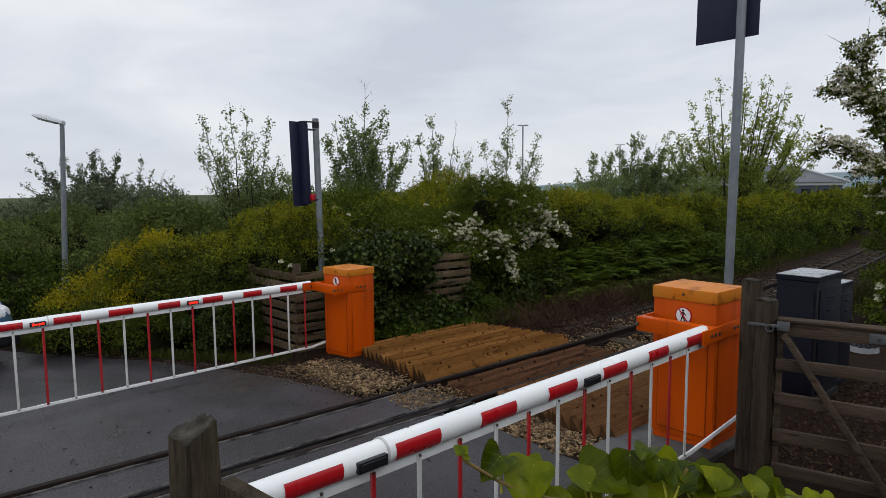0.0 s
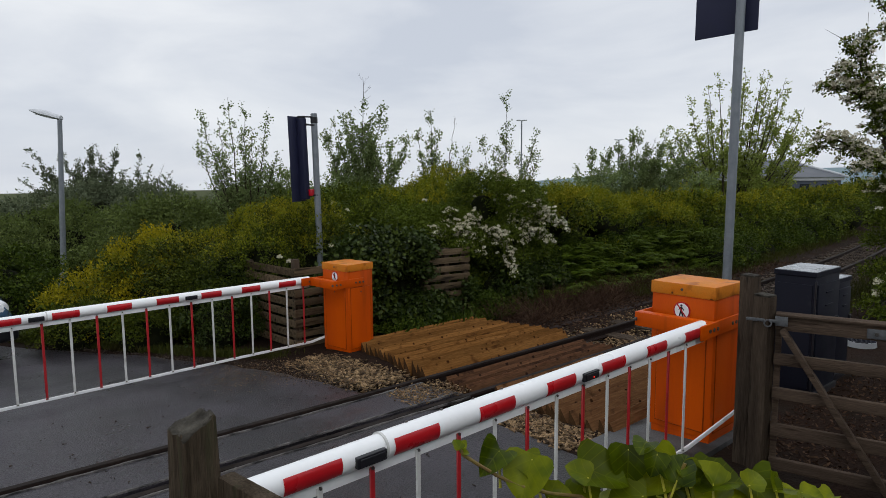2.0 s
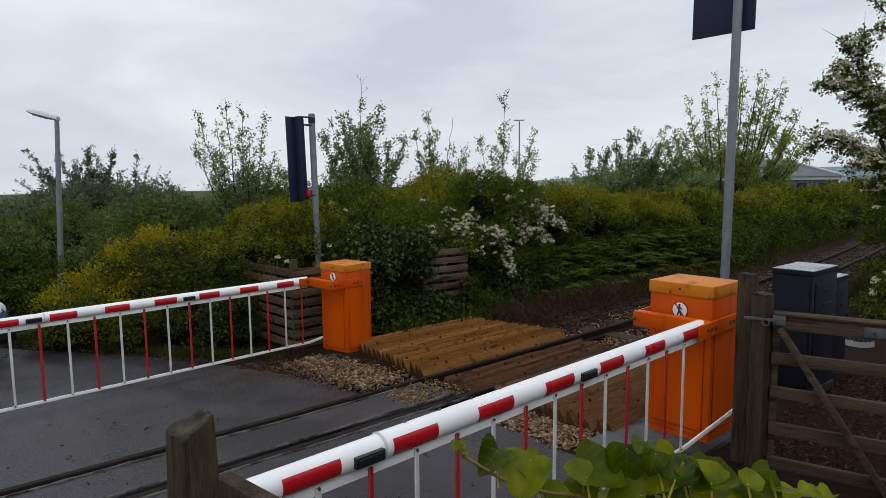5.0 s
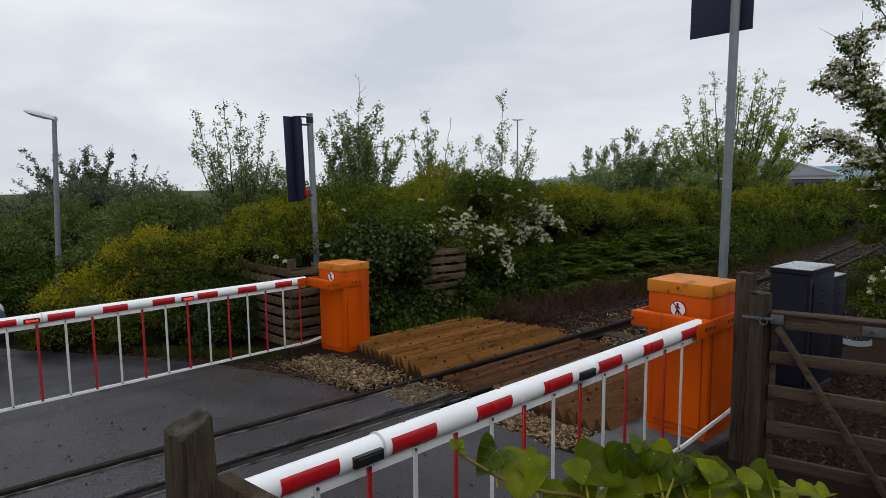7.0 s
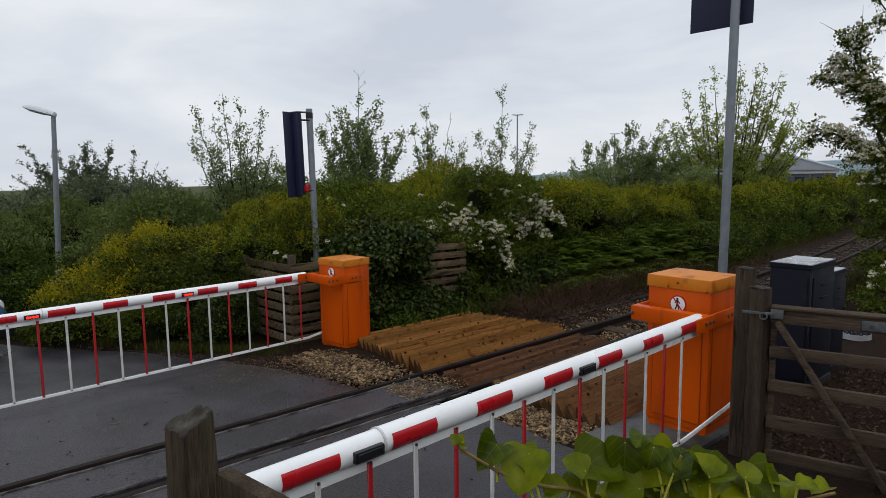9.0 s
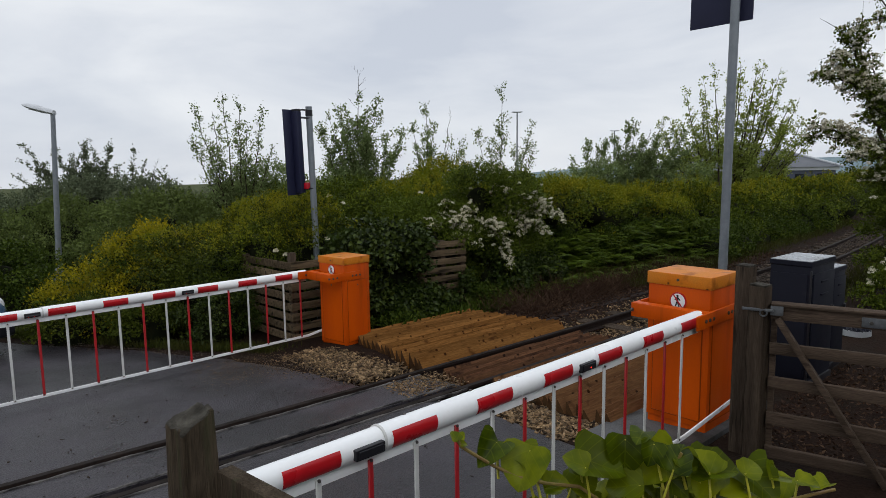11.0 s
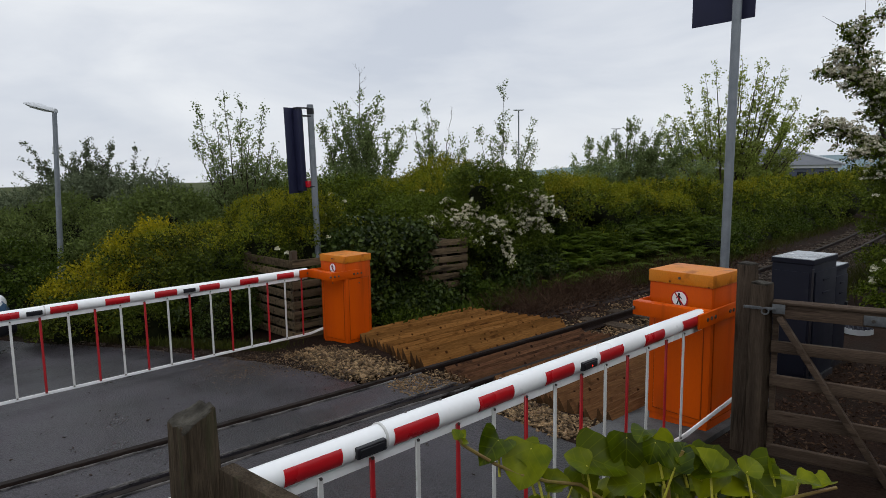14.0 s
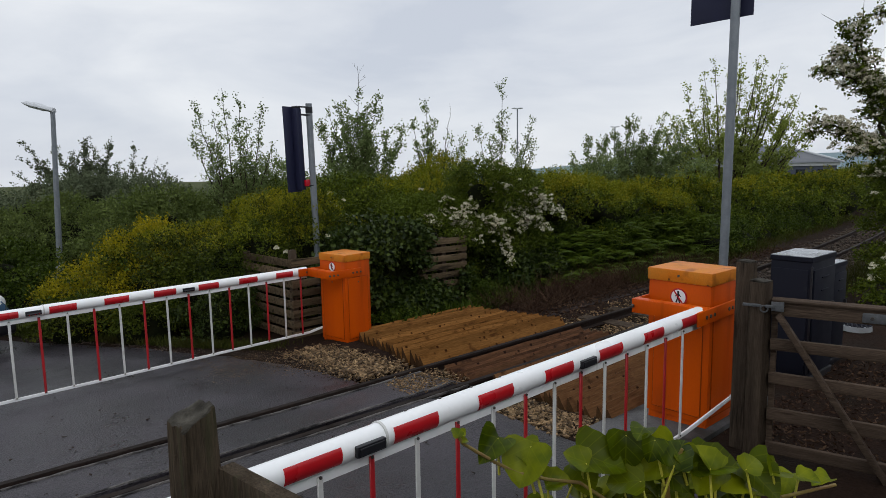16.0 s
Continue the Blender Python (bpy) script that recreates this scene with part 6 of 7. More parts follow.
bush("thicket", [(15.6, 12.6, 0.5, 1.1, 0.8, 1.0), (16.9, 11.9, 0.6, 1.1, 0.8, 1.1), (18.3, 11.2, 0.7, 1.2, 0.8, 1.2), (19.6, 10.6, 0.6, 1.1, 0.8, 1.15)],
     34000, 0.065, L_BIRCH, "young poplar thicket behind the track hedge", "thicket", 46, knob=0.4, reach=0.3, rough=0.2)
bush("thicket", [(3.9, 27.0, 0.2, 1.6, 1.0, 0.9), (5.6, 26.0, 0.2, 1.6, 1.0, 1.15), (7.2, 24.8, 0.2, 1.5, 1.0, 0.95), (9.0, 23.6, 0.1, 1.6, 1.0, 0.8)],
     30000, 0.085, L_WILLOW, "grey-green willow scrub along the field edge", "thicket", 47, knob=0.45, reach=0.35, rough=0.2)

bush("hawthorn_bush", [(9.9, 2.12, 0.3, 0.62, 0.5, 0.85), (8.5, 1.85, 0.0, 0.5, 0.4, 0.5), (9.1, 1.75, 0.1, 0.6, 0.5, 0.6)], 26000, 0.04, L_TRACK,
     "low hawthorn bush with white blossom beside the cabinets", "bush", 48, blossom=130, knob=0.22)

BLOSSOM_SPRAYS = [((-0.55, -0.1, 0.75), (-0.65, -0.3, 1.05), (-0.72, -0.50, 0.92), 0.008, 0.8, 1.4), ((-0.3, -0.1, 0.8), (-0.45, -0.3, 1.10), (-0.25, -0.50, 0.98), 0.008, 0.7, 1.9),
                  ((-0.2, -0.1, 0.8), (0.05, -0.3, 1.08), (0.27, -0.50, 0.82), 0.008, 0.8, 1.8), ((0.05, -0.2, 0.85), (0.32, -0.45, 0.85), (0.34, -0.54, 0.40), 0.007, 0.8, 1.4),
                  ((-0.45, -0.2, 0.8), (-0.35, -0.4, 0.85), (-0.15, -0.52, 0.68), 0.007, 0.9, 1.4), ((-0.6, 0.1, 1.0), (-0.6, -0.1, 1.15), (-0.52, -0.15, 1.22), 0.006, 1.0, 0.8), ((-0.3, 0.0, 1.0), (-0.2, -0.1, 1.1), (-0.19, -0.15, 1.16), 0.006, 1.0, 0.9),
                  ((0.2, 0.2, 1.2), (0.15, 0.15, 1.5), (0.14, 0.10, 1.68), 0.007, 0.9, 1.1), ((0.3, 0.2, 1.1), (0.32, 0.0, 1.3), (0.36, -0.10, 1.42), 0.007, 1.0, 1.4), ((0.35, 0.1, 1.0), (0.45, -0.1, 1.25), (0.72, -0.15, 1.36), 0.007, 0.8, 1.8),
                  ((0.5, 0.1, 1.0), (0.8, -0.1, 1.28), (1.06, -0.28, 1.02), 0.008, 0.8, 1.9), ((0.45, 0.0, 0.9), (0.7, -0.2, 1.05), (0.85, -0.32, 0.84), 0.007, 0.8, 1.8), ((0.35, 0.0, 0.9), (0.45, -0.2, 1.0), (0.50, -0.30, 0.80), 0.007, 0.9, 1.4),
                  ((0.5, 0.1, 1.1), (0.75, 0.0, 1.2), (0.92, -0.2, 1.18), 0.007, 0.8, 1.7)]
blossom_tree("blossom_branches", 6.5, 6.7, BLOSSOM_SPRAYS, "arching hawthorn branches heavy with white blossom", 63, "hawthorn", 0.018, 16, 0.62)

# ---- trees ----
SAPS = "saplings behind the hedge"
sapling("sapling", 5.30, 12.58, [(-0.81, 0, 3.02, 0.42, 0.0), (-0.52, 0.2, 3.0, 0.4, 0.0), (-0.23, 0, 3.38, 0.42, 0.0), (0.12, -0.1, 3.14, 0.42, 0.0), (0.52, 0.1, 2.97, 0.36, 0.0),
                                (0.29, -0.2, 2.55, 0.55, 0), (0.75, 0, 2.25, 0.4, 0), (-0.92, 0.1, 2.4, 0.42, 0), (-0.4, -0.2, 2.2, 0.6, 0), (0.15, 0.2, 2.0, 0.6, 0)],
        L_BIRCH, "young poplar with upright leafy shoots behind the signal", 51, 0.050, group=SAPS, dense=0.62)
sapling("sapling", 7.20, 10.95, [(0.0, 0, 3.74, 0.75, 0.24), (-0.43, 0.1, 2.92, 0.45, 0), (0.38, 0, 3.10, 0.42, 0), (-0.80, 0, 2.6, 0.5, 0), (0.88, 0.1, 2.52, 0.45, 0), (-0.62, -0.1, 2.85, 0.3, 0),
                                (0.6, -0.2, 2.45, 0.6, 0), (0.2, -0.2, 2.5, 0.7, 0), (-0.25, -0.2, 2.4, 0.7, 0), (0.1, 0.2, 2.9, 0.5, 0)],
        L_BIRCH, "bushy conical young poplar with a bare top", 52, 0.052, group=SAPS, dense=1.05)
sapling("sapling", 8.87, 10.83, [(-0.05, 0, 3.18, 0.34, 0), (0.14, 0.1, 2.72, 0.3, 0), (0.5, 0, 3.0, 0.22, 0.35), (0.82, 0, 2.42, 0.3, 0), (-0.35, 0, 2.75, 0.32, 0), (0.45, -0.1, 2.3, 0.4, 0)],
        L_BIRCH, "thin young poplar with sparse leaves", 53, 0.052, group=SAPS, dense=0.85)
sapling("sapling", 10.82, 10.48, [(0.0, 0, 3.58, 0.52, 0), (0.72, 0, 2.78, 0.22, 0), (0.80, 0.1, 2.32, 0.25, 0), (-0.58, 0, 2.58, 0.34, 0), (-0.3, 0.1, 2.35, 0.4, 0), (0.3, -0.1, 2.2, 0.4, 0)],
        L_BIRCH, "slim young birch with sparse leaves", 54, 0.05, group=SAPS, dense=0.8, fan=0.1)
sapling("sapling", 17.26, 11.55, [(-0.27, 0, 2.6, 0.5, 0), (0.18, 0, 3.02, 0.5, 0), (0.44, 0.1, 3.12, 0.5, 0), (0.88, 0, 2.9, 0.4, 0.3), (1.3, 0, 3.22, 0.45, 0.1), (1.95, 0, 2.75, 0.55, 0), (1.65, -0.1, 2.9, 0.5, 0), (2.3, 0.1, 2.4, 0.55, 0), (-0.6, 0, 2.3, 0.5, 0), (1.05, -0.2, 2.6, 0.6, 0), (0.6, -0.2, 2.5, 0.7, 0)],
        L_BIRCH, "leafy young tree behind the track hedge", 55, 0.07, group=SAPS, dense=0.7)
sapling("sapling", 16.45, 12.24, [(0.0, 0, 2.55, 0.4, 0), (0.3, 0, 2.3, 0.4, 0), (-0.5, 0, 2.1, 0.4, 0), (0.6, 0.1, 2.65, 0.4, 0)],
        L_BIRCH, "small leafy young tree behind the track hedge", 56, 0.07, group=SAPS, dense=0.7)
sapling("ash_tree", 23.6, 11.4, [(-2.25, 0, 2.9, 0.6, 0), (-2.0, 0.3, 3.6, 0.6, 0), (-1.75, -0.2, 3.2, 0.6, 0), (-1.35, 0.4, 4.55, 0.6, 0), (-1.0, -0.3, 4.2, 0.6, 0), (-0.75, 0.2, 5.0, 0.55, 0), (-0.35, 0.3, 5.4, 0.5, 0),
                                 (0.05, -0.3, 5.0, 0.6, 0), (0.35, 0.2, 4.7, 0.6, 0), (0.75, 0.5, 5.15, 0.6, 0), (1.15, 0, 5.48, 0.5, 0), (1.5, 0.2, 5.5, 0.5, 0), (1.85, -0.2, 5.2, 0.55, 0), (2.1, 0.2, 4.75, 0.55, 0), (1.55, 0, 4.5, 0.6, 0),
                                 (2.35, 0, 4.0, 0.6, 0), (2.6, 0.3, 3.5, 0.6, 0), (2.9, -0.2, 2.85, 0.6, 0), (3.05, 0.2, 3.5, 0.6, 0), (3.3, 0, 2.7, 0.6, 0), (2.75, 0, 4.2, 0.5, 0), (-2.6, 0, 2.6, 0.6, 0), (-2.4, 0.2, 3.3, 0.6, 0), (0.5, 0, 5.5, 0.4, 0), (0.9, -0.3, 4.7, 0.6, 0), (2.65, -0.4, 2.5, 0.6, 0), (2.1, -0.5, 3.1, 0.7, 0), (1.2, -0.5, 3.8, 0.7, 0), (-0.5, -0.5, 3.7, 0.7, 0), (-1.3, -0.4, 3.0, 0.7, 0)],
        L_ASH, "many-stemmed ash tree coming into leaf", 57, 0.085, 0.055, 0.52, tuft=True, fan=-0.28, twigs=32)
WILLOWS = "willows in the scrub"
sapling("willow", 5.73, 28.0, [(-2.4, 0, 2.9, 0.6, 0), (-2.55, 0, 2.3, 0.5, 0), (-2.8, 0, 1.7, 0.5, 0), (-1.2, 0, 2.65, 0.7, 0), (-0.5, 0, 2.5, 0.8, 0), (0.0, 0, 2.95, 0.7, 0), (0.3, 0, 2.6, 0.8, 0), (1.0, 0, 2.98, 0.55, 0),
                               (0.6, 0, 2.3, 0.8, 0), (-1.7, 0, 2.2, 0.7, 0), (-0.2, 0.3, 2.1, 0.9, 0), (1.3, 0, 2.1, 0.6, 0)],
        L_WILLOW, "thin grey-green willow behind the scrub", 58, 0.085, 0.035, 0.5, group=WILLOWS)
sapling("willow", 7.1, 26.9, [(0.1, 0, 2.8, 0.4, 0), (0.5, 0, 2.2, 0.4, 0), (1.0, 0, 2.3, 0.35, 0.8), (1.35, 0, 2.05, 0.35, 0.8), (0.9, 0, 1.9, 0.4, 0.3)],
        L_WILLOW, "nearly bare willow shoots behind the scrub", 59, 0.08, 0.025, 0.35, group=WILLOWS)


HAW_LIMBS = [((0.3, 0, -0.1), (-0.1, 0, 0.8), (-0.35, 0, 1.6), 0.07, 0.3, 0.1), ((0.4, 0.2, -0.1), (0.2, 0.2, 1.2), (-0.05, 0.1, 2.3), 0.07, 0.4, 0.2),
         ((-0.35, 0, 1.5), (-1.0, 0, 2.2), (-1.12, 0, 3.48), 0.03, 1.1, 0.45), ((-0.85, 0, 2.55), (-1.2, 0, 2.85), (-1.62, 0, 2.86), 0.014, 0.9, 1.1),
         ((-1.0, 0, 2.75), (-1.2, -0.1, 3.05), (-1.50, -0.1, 3.08), 0.012, 0.9, 0.8), ((-1.1, 0, 3.0), (-1.2, 0, 3.35), (-1.40, 0, 3.42), 0.012, 1.2, 0.4),
         ((-0.35, 0, 1.6), (-1.0, 0, 2.0), (-1.62, 0, 2.28), 0.02, 0.9, 1.2), ((-0.5, 0, 1.8), (-1.0, 0.1, 2.1), (-1.55, 0.1, 2.10), 0.015, 0.9, 0.9), ((-0.5, -0.1, 1.7), (-0.9, -0.1, 1.9), (-1.2, -0.1, 1.8), 0.012, 1.0, 0.7),
         ((-0.2, 0, 1.8), (-0.7, 0.1, 2.2), (-0.85, 0.1, 2.95), 0.03, 1.2, 1.3), ((-0.1, 0.1, 2.0), (-0.5, 0, 2.4), (-0.62, 0, 3.15), 0.03, 1.2, 1.3), ((-0.1, -0.1, 2.0), (-0.5, -0.1, 2.3), (-1.0, -0.1, 2.62), 0.02, 1.2, 1.4),
         ((-0.05, 0.1, 2.2), (-0.3, 0.1, 2.8), (-0.45, 0.1, 3.4), 0.03, 1.2, 1.0), ((0.1, 0, 2.2), (0.0, 0, 2.9), (-0.2, 0, 3.6), 0.03, 1.2, 1.0), ((0.1, 0.2, 1.9), (-0.3, 0.2, 2.2), (-0.75, 0.2, 2.25), 0.02, 1.2, 1.0),
         ((0.0, 0.1, 3.0), (-0.6, 0.1, 3.5), (-1.05, 0.1, 4.1), 0.016, 0.7, 0.05), ((0.0, 0, 3.2), (-0.5, 0, 3.6), (-0.85, 0, 3.55), 0.014, 0.7, 0.15), ((0.1, 0.1, 3.2), (-0.3, 0.1, 3.8), (-0.5, 0.1, 4.3), 0.016, 0.8, 0.1),
         ((-0.1, 0, 1.2), (-0.5, 0, 1.5), (-0.95, 0, 1.55), 0.02, 1.3, 0.5), ((0.0, -0.1, 1.0), (-0.4, -0.1, 1.2), (-0.85, -0.1, 1.2), 0.02, 1.3, 0.3), ((0.1, 0.1, 1.4), (-0.3, 0.1, 1.8), (-0.7, 0.1, 1.85), 0.02, 1.3, 0.6),
         ((0.3, 0, 1.0), (0.3, 0, 2.0), (0.3, 0, 3.6), 0.05, 1.2, 0.8), ((0.2, 0, 1.6), (0.0, -0.1, 2.2), (-0.35, -0.1, 2.5), 0.02, 1.3, 1.2)]
blossom_tree("hawthorn_tree", 10.30, 2.15, HAW_LIMBS, "tall hawthorn tree full of white blossom beside the track", 61)
bush("hawthorn_bush", [(10.25, 2.2, 0.8, 0.62, 0.5, 0.85), (10.0, 2.35, 1.3, 0.4, 0.35, 0.5)], 30000, 0.040, L_HAW, "dense lower growth of hawthorn under the tree", "bush", 62, blossom=50, knob=0.2, petals=0.022)
tree("distant_tree", 10.7, 96, 2.7, 0.9, 5, L_DISTANT, "dark distant tree across the field", 71, 0.32, 16, 3, r0=0.1, tilt=0.5, z0=-4.6, leaf_spread=0.3, group="trees across the field")
tree("distant_tree", 8.4, 97, 2.5, 0.9, 5, L_DISTANT, "dark distant tree across the field", 72, 0.32, 16, 3, r0=0.1, tilt=0.5, z0=-4.6, leaf_spread=0.3, group="trees across the field")


# ---- grass, dead stems and litter ----
def blades(name, x, y, length, width, material, label, seed, lean=0.45, category="grass"):
    r = np.random.default_rng(seed)
    n = len(x)
    pos = np.c_[x, y, ground_np(x, y) - 0.02]
    al = unit(np.c_[r.normal(size=(n, 2)) * lean, np.ones(n)])
    ob = leaves(name, pos, al, r.normal(size=(n, 3)), length * r.uniform(0.5, 1.3, n), width, material)
    return tagged(ob, label, category, kind="stuff")


rng = np.random.default_rng(77)
t = rng.random(5200)
x = np.interp(t, [0, 0.25, 0.6, 1], [0.6, 1.15, 2.0, 2.75]) + np.abs(rng.normal(size=t.size)) * 0.16 + 0.03
y = np.interp(t, [0, 0.25, 0.6, 1], [9.9, 8.9, 7.4, 6.15]) + rng.normal(size=t.size) * 0.06
blades("grass", x, y, 0.085, 0.009, L_GRASS, "rough grass along the road verge", 78)
x = 8.5 + 16 * rng.random(7000) ** 1.4
y = 5.55 + np.array([bend(a) for a in x]) * 0.85 + rng.normal(size=x.size) * 0.22
blades("grass", x, y, 0.16, 0.012, L_GRASS, "rough grass between the track and the hedge", 79)
tuft = np.c_[5.7 + 5.2 * rng.random(150), rng.normal(size=150) * 0.26]
k = rng.integers(0, 150, 5200)
x = tuft[k, 0] + rng.normal(size=5200) * 0.09
y = 5.66 + np.array([bend(a) for a in x]) * 0.8 + tuft[k, 1] + rng.normal(size=5200) * 0.07
blades("dead_stem", x, y, 0.24 + 0.22 * ((k * 37) % 11) / 11, 0.006, L_DEAD, "brown dead bramble stems beside the track", 80, lean=1.2, category="dead stems")
x = 5.4 + 9.0 * rng.random(9000)
y = 5.35 + np.array([bend(a) for a in x]) + rng.normal(size=x.size) * 0.36
blades("leaf_litter", x, y, 0.05, 0.016, L_DEAD, "brown dead leaves and twigs between track and hedge", 84, lean=3.0, category="leaf litter")
x = 6.2 + 14 * rng.random(6000) ** 1.3
y = 2.75 + np.array([bend(a) for a in x]) * 0.9 + rng.normal(size=x.size) * 0.22
blades("grass", x, y, 0.13, 0.011, L_GRASS, "rough grass on the near side of the track", 81)
x = 3.6 + 2.2 * rng.random(2600)
y = 0.4 + 1.3 * rng.random(2600)
blades("leaf_litter", x, y, 0.035, 0.014, L_DEAD, "brown dead leaves and litter behind the gate", 82, lean=3.0, category="leaf litter")
x = 4.3 + 2.6 * rng.random(1800)
y = 6.05 + rng.normal(size=1800) * 0.12
blades("weeds", x, y, 0.16, 0.03, L_FERN, "low green weeds at the foot of the ivy", 83, lean=0.8, category="weeds")


# ---- ivy close to the camera ----
def ivy_leaf(s, r):
    """A shallow five-lobed leaf with a drooping tip."""
    bm = bmesh.new()
    rim = [(0.0, 0.0), (0.17, -0.12), (0.36, -0.13), (0.52, -0.05), (0.60, 0.10), (0.58, 0.27), (0.55, 0.42), (0.48, 0.57), (0.37, 0.72), (0.20, 0.86), (0.0, 0.96)]
    lobed = r.uniform(0.0, 0.11)
    rim = [(x - lobed * (0.24 < y < 0.5), y + (0.4 * lobed if y > 0.8 else 0)) for x, y in rim]
    bend_ = r.uniform(0.05, 0.6)
    fold = r.uniform(0.25, 0.85)

    def place(x, y):
        return bm.verts.new((x * s, y * s, (abs(x) * fold - bend_ * y * y + 0.03 * math.sin(7 * x + 9 * y)) * s))
    mids = [place(0, yy) for _, yy in rim]
    for sg in (1, -1):
        outer = [place(sg * x, yy) for x, yy in rim[1:-1]]
        half = [place(sg * x * 0.5, yy) for x, yy in rim[1:-1]]
        for i in range(len(outer) - 1):
            for a, b in ((outer, half), (half, mids[1:-1])):
                f = (a[i], a[i + 1], b[i + 1], b[i])
                bm.faces.new(f if sg > 0 else f[::-1])
        bm.faces.new((mids[0], outer[0], half[0]) if sg > 0 else (half[0], outer[0], mids[0]))
        bm.faces.new((mids[0], half[0], mids[1]) if sg > 0 else (mids[1], half[0], mids[0]))
        bm.faces.new((outer[-1], mids[-1], half[-1]) if sg > 0 else (half[-1], mids[-1], outer[-1]))
        bm.faces.new((half[-1], mids[-1], mids[-2]) if sg > 0 else (mids[-2], mids[-1], half[-1]))
    bmesh.ops.remove_doubles(bm, verts=bm.verts, dist=1e-5)
    return bm


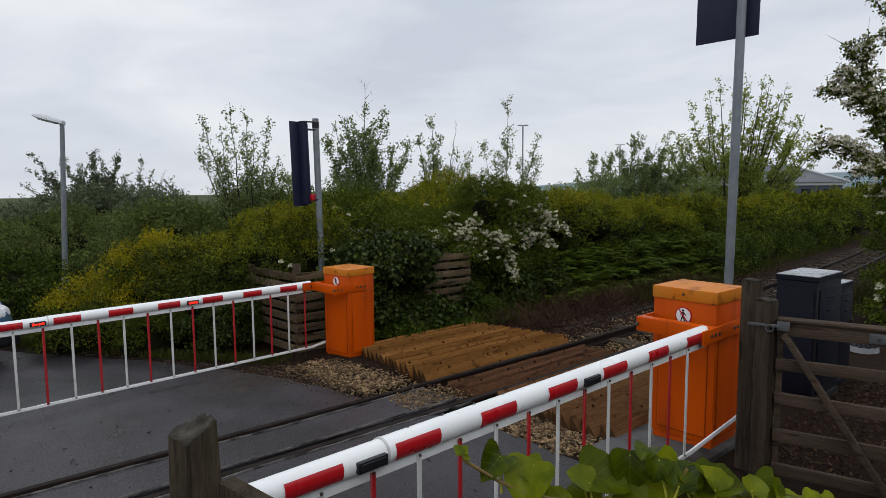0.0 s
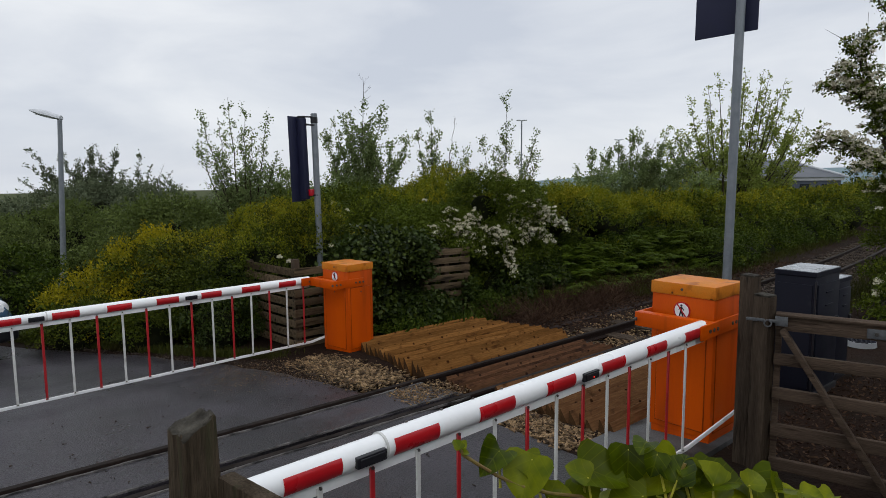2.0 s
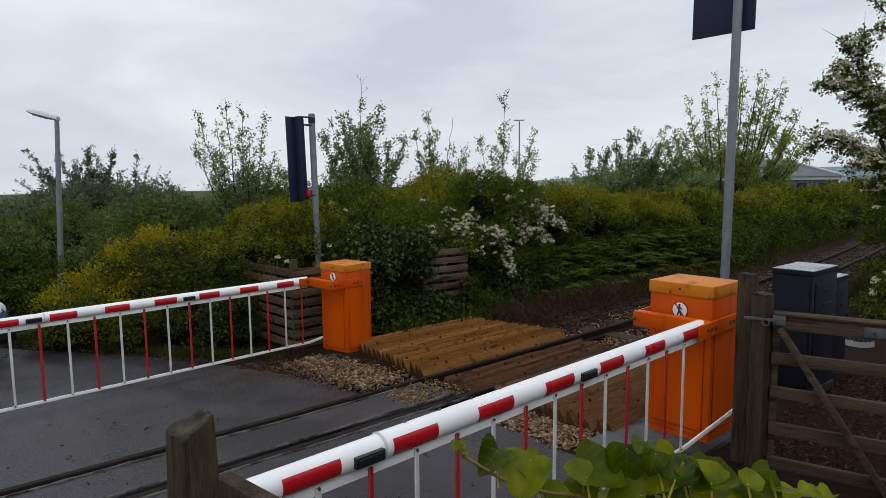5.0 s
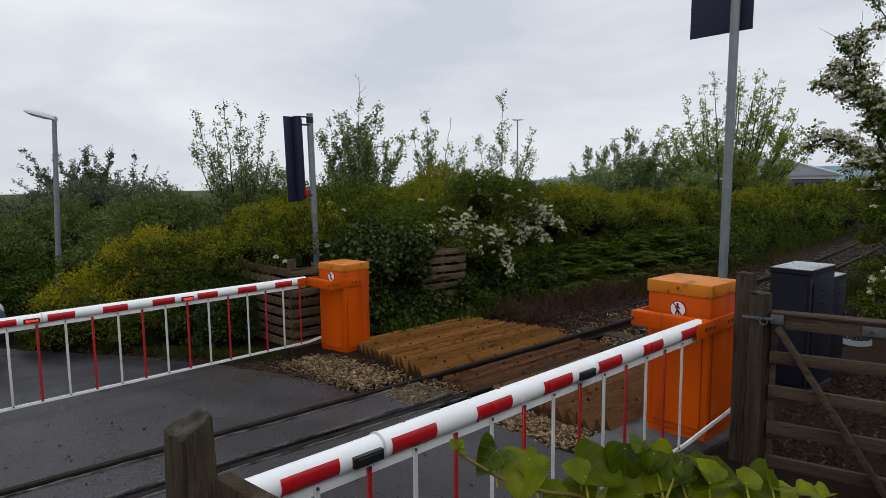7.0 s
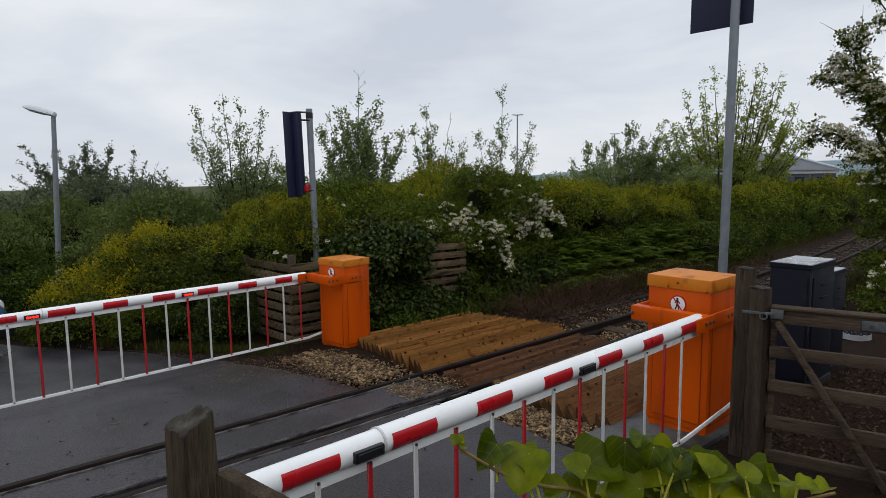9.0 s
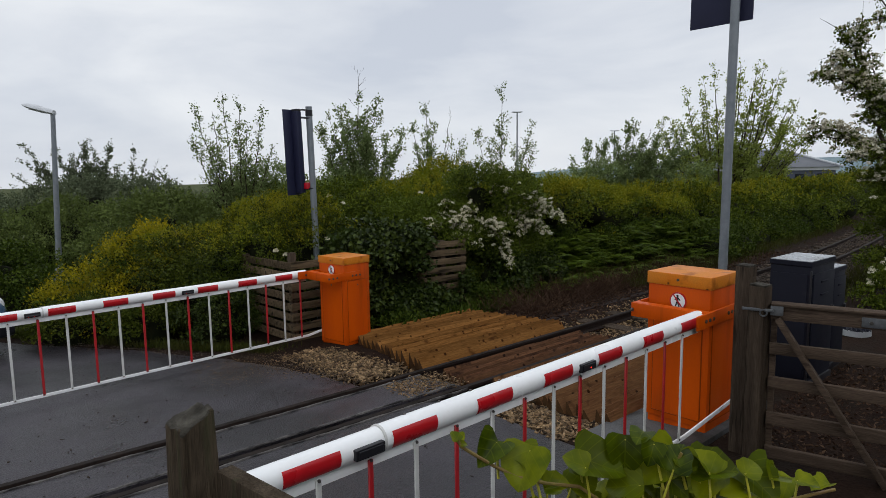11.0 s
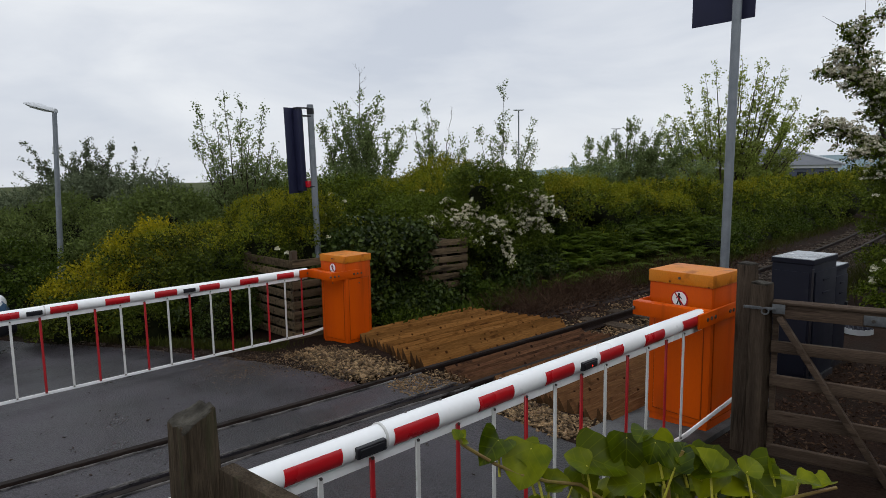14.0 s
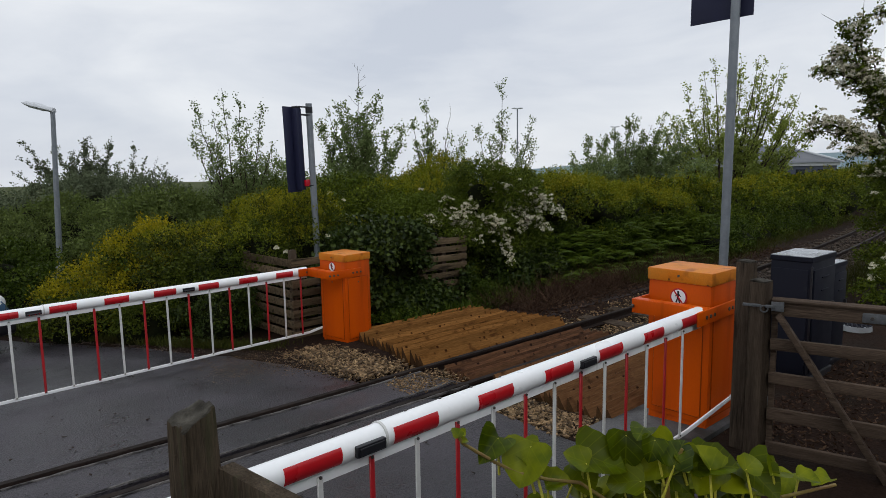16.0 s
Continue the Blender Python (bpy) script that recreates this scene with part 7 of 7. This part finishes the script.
def ivy():
    """Shoots that climb from the ground over the fence: (place along it, height, size, way the tip points)."""
    ob = thing("ivy", None, "bright green ivy shoots climbing over the near fence", "ivy")
    r = random.Random(8)
    a, b = Vector((0.655, 0.745, 0)), Vector((1.12, 0.36, 0))
    right, near, up = Vector((0.76, -0.65, 0)), Vector((-0.65, -0.76, 0)), Vector((0, 0, 1))

    def at(s, z, d=0.0):
        return a.lerp(b, s) - near * d + up * z
    # place along the fence, height, size, way of the tip, how far the face tips up
    hero = [(0.00, 1.303, 0.022, 100, 40), (0.012, 1.288, 0.020, 190, 50), (0.03, 1.283, 0.016, 20, 60), (0.094, 1.266, 0.062, 205, 62), (0.185, 1.230, 0.090, 262, 42), (0.222, 1.240, 0.066, 300, 66),
            (0.322, 1.258, 0.052, 140, 52), (0.412, 1.252, 0.092, 12, 62), (0.476, 1.252, 0.074, 268, 34), (0.561, 1.242, 0.092, 188, 60), (0.612, 1.271, 0.062, 78, 36), (0.681, 1.258, 0.056, 92, 42),
            (0.727, 1.240, 0.082, 18, 64), (0.816, 1.247, 0.046, 42, 50), (0.850, 1.210, 0.084, 328, 66), (0.905, 1.212, 0.052, 4, 64), (0.987, 1.200, 0.042, 2, 76), (0.512, 1.294, 0.046, 182, 86),
            (0.612, 1.214, 0.062, 335, 58), (0.457, 1.210, 0.072, 200, 60), (0.290, 1.205, 0.050, 30, 60), (0.364, 1.204, 0.062, 300, 55), (0.690, 1.206, 0.066, 250, 62), (0.768, 1.205, 0.056, 160, 66),
            (0.535, 1.268, 0.046, 250, 40), (0.640, 1.244, 0.050, 300, 50)]
    rows = list(hero)
    for i in range(130):
        if i % 2:
            rows.append((r.uniform(0.34, 0.86), r.uniform(1.10, 1.182), r.uniform(0.034, 0.060), r.uniform(0, 360), r.uniform(45, 80)))
            continue
        q = r.uniform(0.2, 1.1)
        rows.append((q, 1.176 - abs(q - 0.6) * 0.06 - r.random() ** 1.2 * 0.16, r.uniform(0.03, 0.06), r.uniform(0, 360), r.uniform(40, 80)))
    for i, (s, z, size, turn, face) in enumerate(rows):
        if i < len(hero) and 0.3 < s < 0.9:
            z -= 0.011
        lf = part("leaf", ivy_leaf(size * (0.80 if i < len(hero) else 0.74), r), L_FRESH, ob)
        smooth(lf.data, 85)
        lean = radians(face)
        nrm = (near * math.cos(lean) + up * math.sin(lean) + right * r.uniform(-0.4, 0.4)).normalized()
        upv = (up - nrm * up.dot(nrm)).normalized()
        rt = upv.cross(nrm)
        tip = rt * math.cos(radians(turn)) + upv * math.sin(radians(turn))
        pos = at(s, z, r.uniform(0.03, 0.13) if i >= len(hero) else r.uniform(-0.01, 0.02)) - tip * size * 0.45
        m = Matrix((tip.cross(nrm), tip, nrm)).transposed().to_4x4()
        lf.matrix_basis = Matrix.Translation(pos) @ m
        if size > 0.04 and (i < len(hero) or i % 3 == 0):
            part("stalk", add_rod(bmesh.new(), pos, pos - up * r.uniform(0.05, 0.08) + right * r.uniform(-0.03, 0.02) + near * r.uniform(0.0, 0.03), 0.0018, 0.0026, 6), PETIOLE, ob)
    for path in ([(0.0, 1.300), (0.02, 1.278), (0.06, 1.262), (0.11, 1.243), (0.17, 1.225), (0.25, 1.212), (0.34, 1.205), (0.42, 1.17), (0.46, 1.0), (0.48, 0.14)],
                 [(0.62, 1.26), (0.58, 1.2), (0.6, 1.0), (0.58, 0.14)], [(1.05, 1.19), (0.9, 1.17), (0.84, 1.0), (0.8, 0.14)]):
        bm = bmesh.new()
        for (s0, z0), (s1, z1) in zip(path, path[1:]):
            add_rod(bm, at(s0, z0), at(s1, z1), 0.0028 if z1 > 1 else 0.005, 0.0032 if z1 > 1 else 0.007, 7)
        part("vine", bm, VINE, ob, "thin brown-green climbing vine")
    return ob


ivy()


# ---- what moves: the booms' lamps flash by turns, their light strips turning in the housings ----
def flash(strip, place, start, hold, every=1.107):
    """Lit side out from start for hold seconds, over and over; a tenth of a second for each half turn."""
    x, y, z = place
    rows = [(0.0, pose(x, y, z, 0 if start <= 0 else 180))]
    k = 0
    while start + k * every + 0.05 < 16.0:
        on, off = start + k * every, start + k * every + hold
        if on > 0.05:
            rows += [(on + d, pose(x, y, z, a)) for d, a in ((-0.05, 180), (-0.0167, 120), (0.0167, 60), (0.05, 0))]
        rows += [(off + d, pose(x, y, z, a)) for d, a in ((-0.05, 0), (-0.0167, 60), (0.0167, 120), (0.05, 180)) if off + d <= 16.001]
        k += 1
    if rows[-1][0] < 15.96:
        rows.append((16.0, rows[-1][1]))
    walk(strip, rows)


def motions():
    for st, place in far_strips:
        flash(st, place, -0.038, 0.518)
    for st, place in near_strips:
        flash(st, place, 0.62, 0.488)


motions()
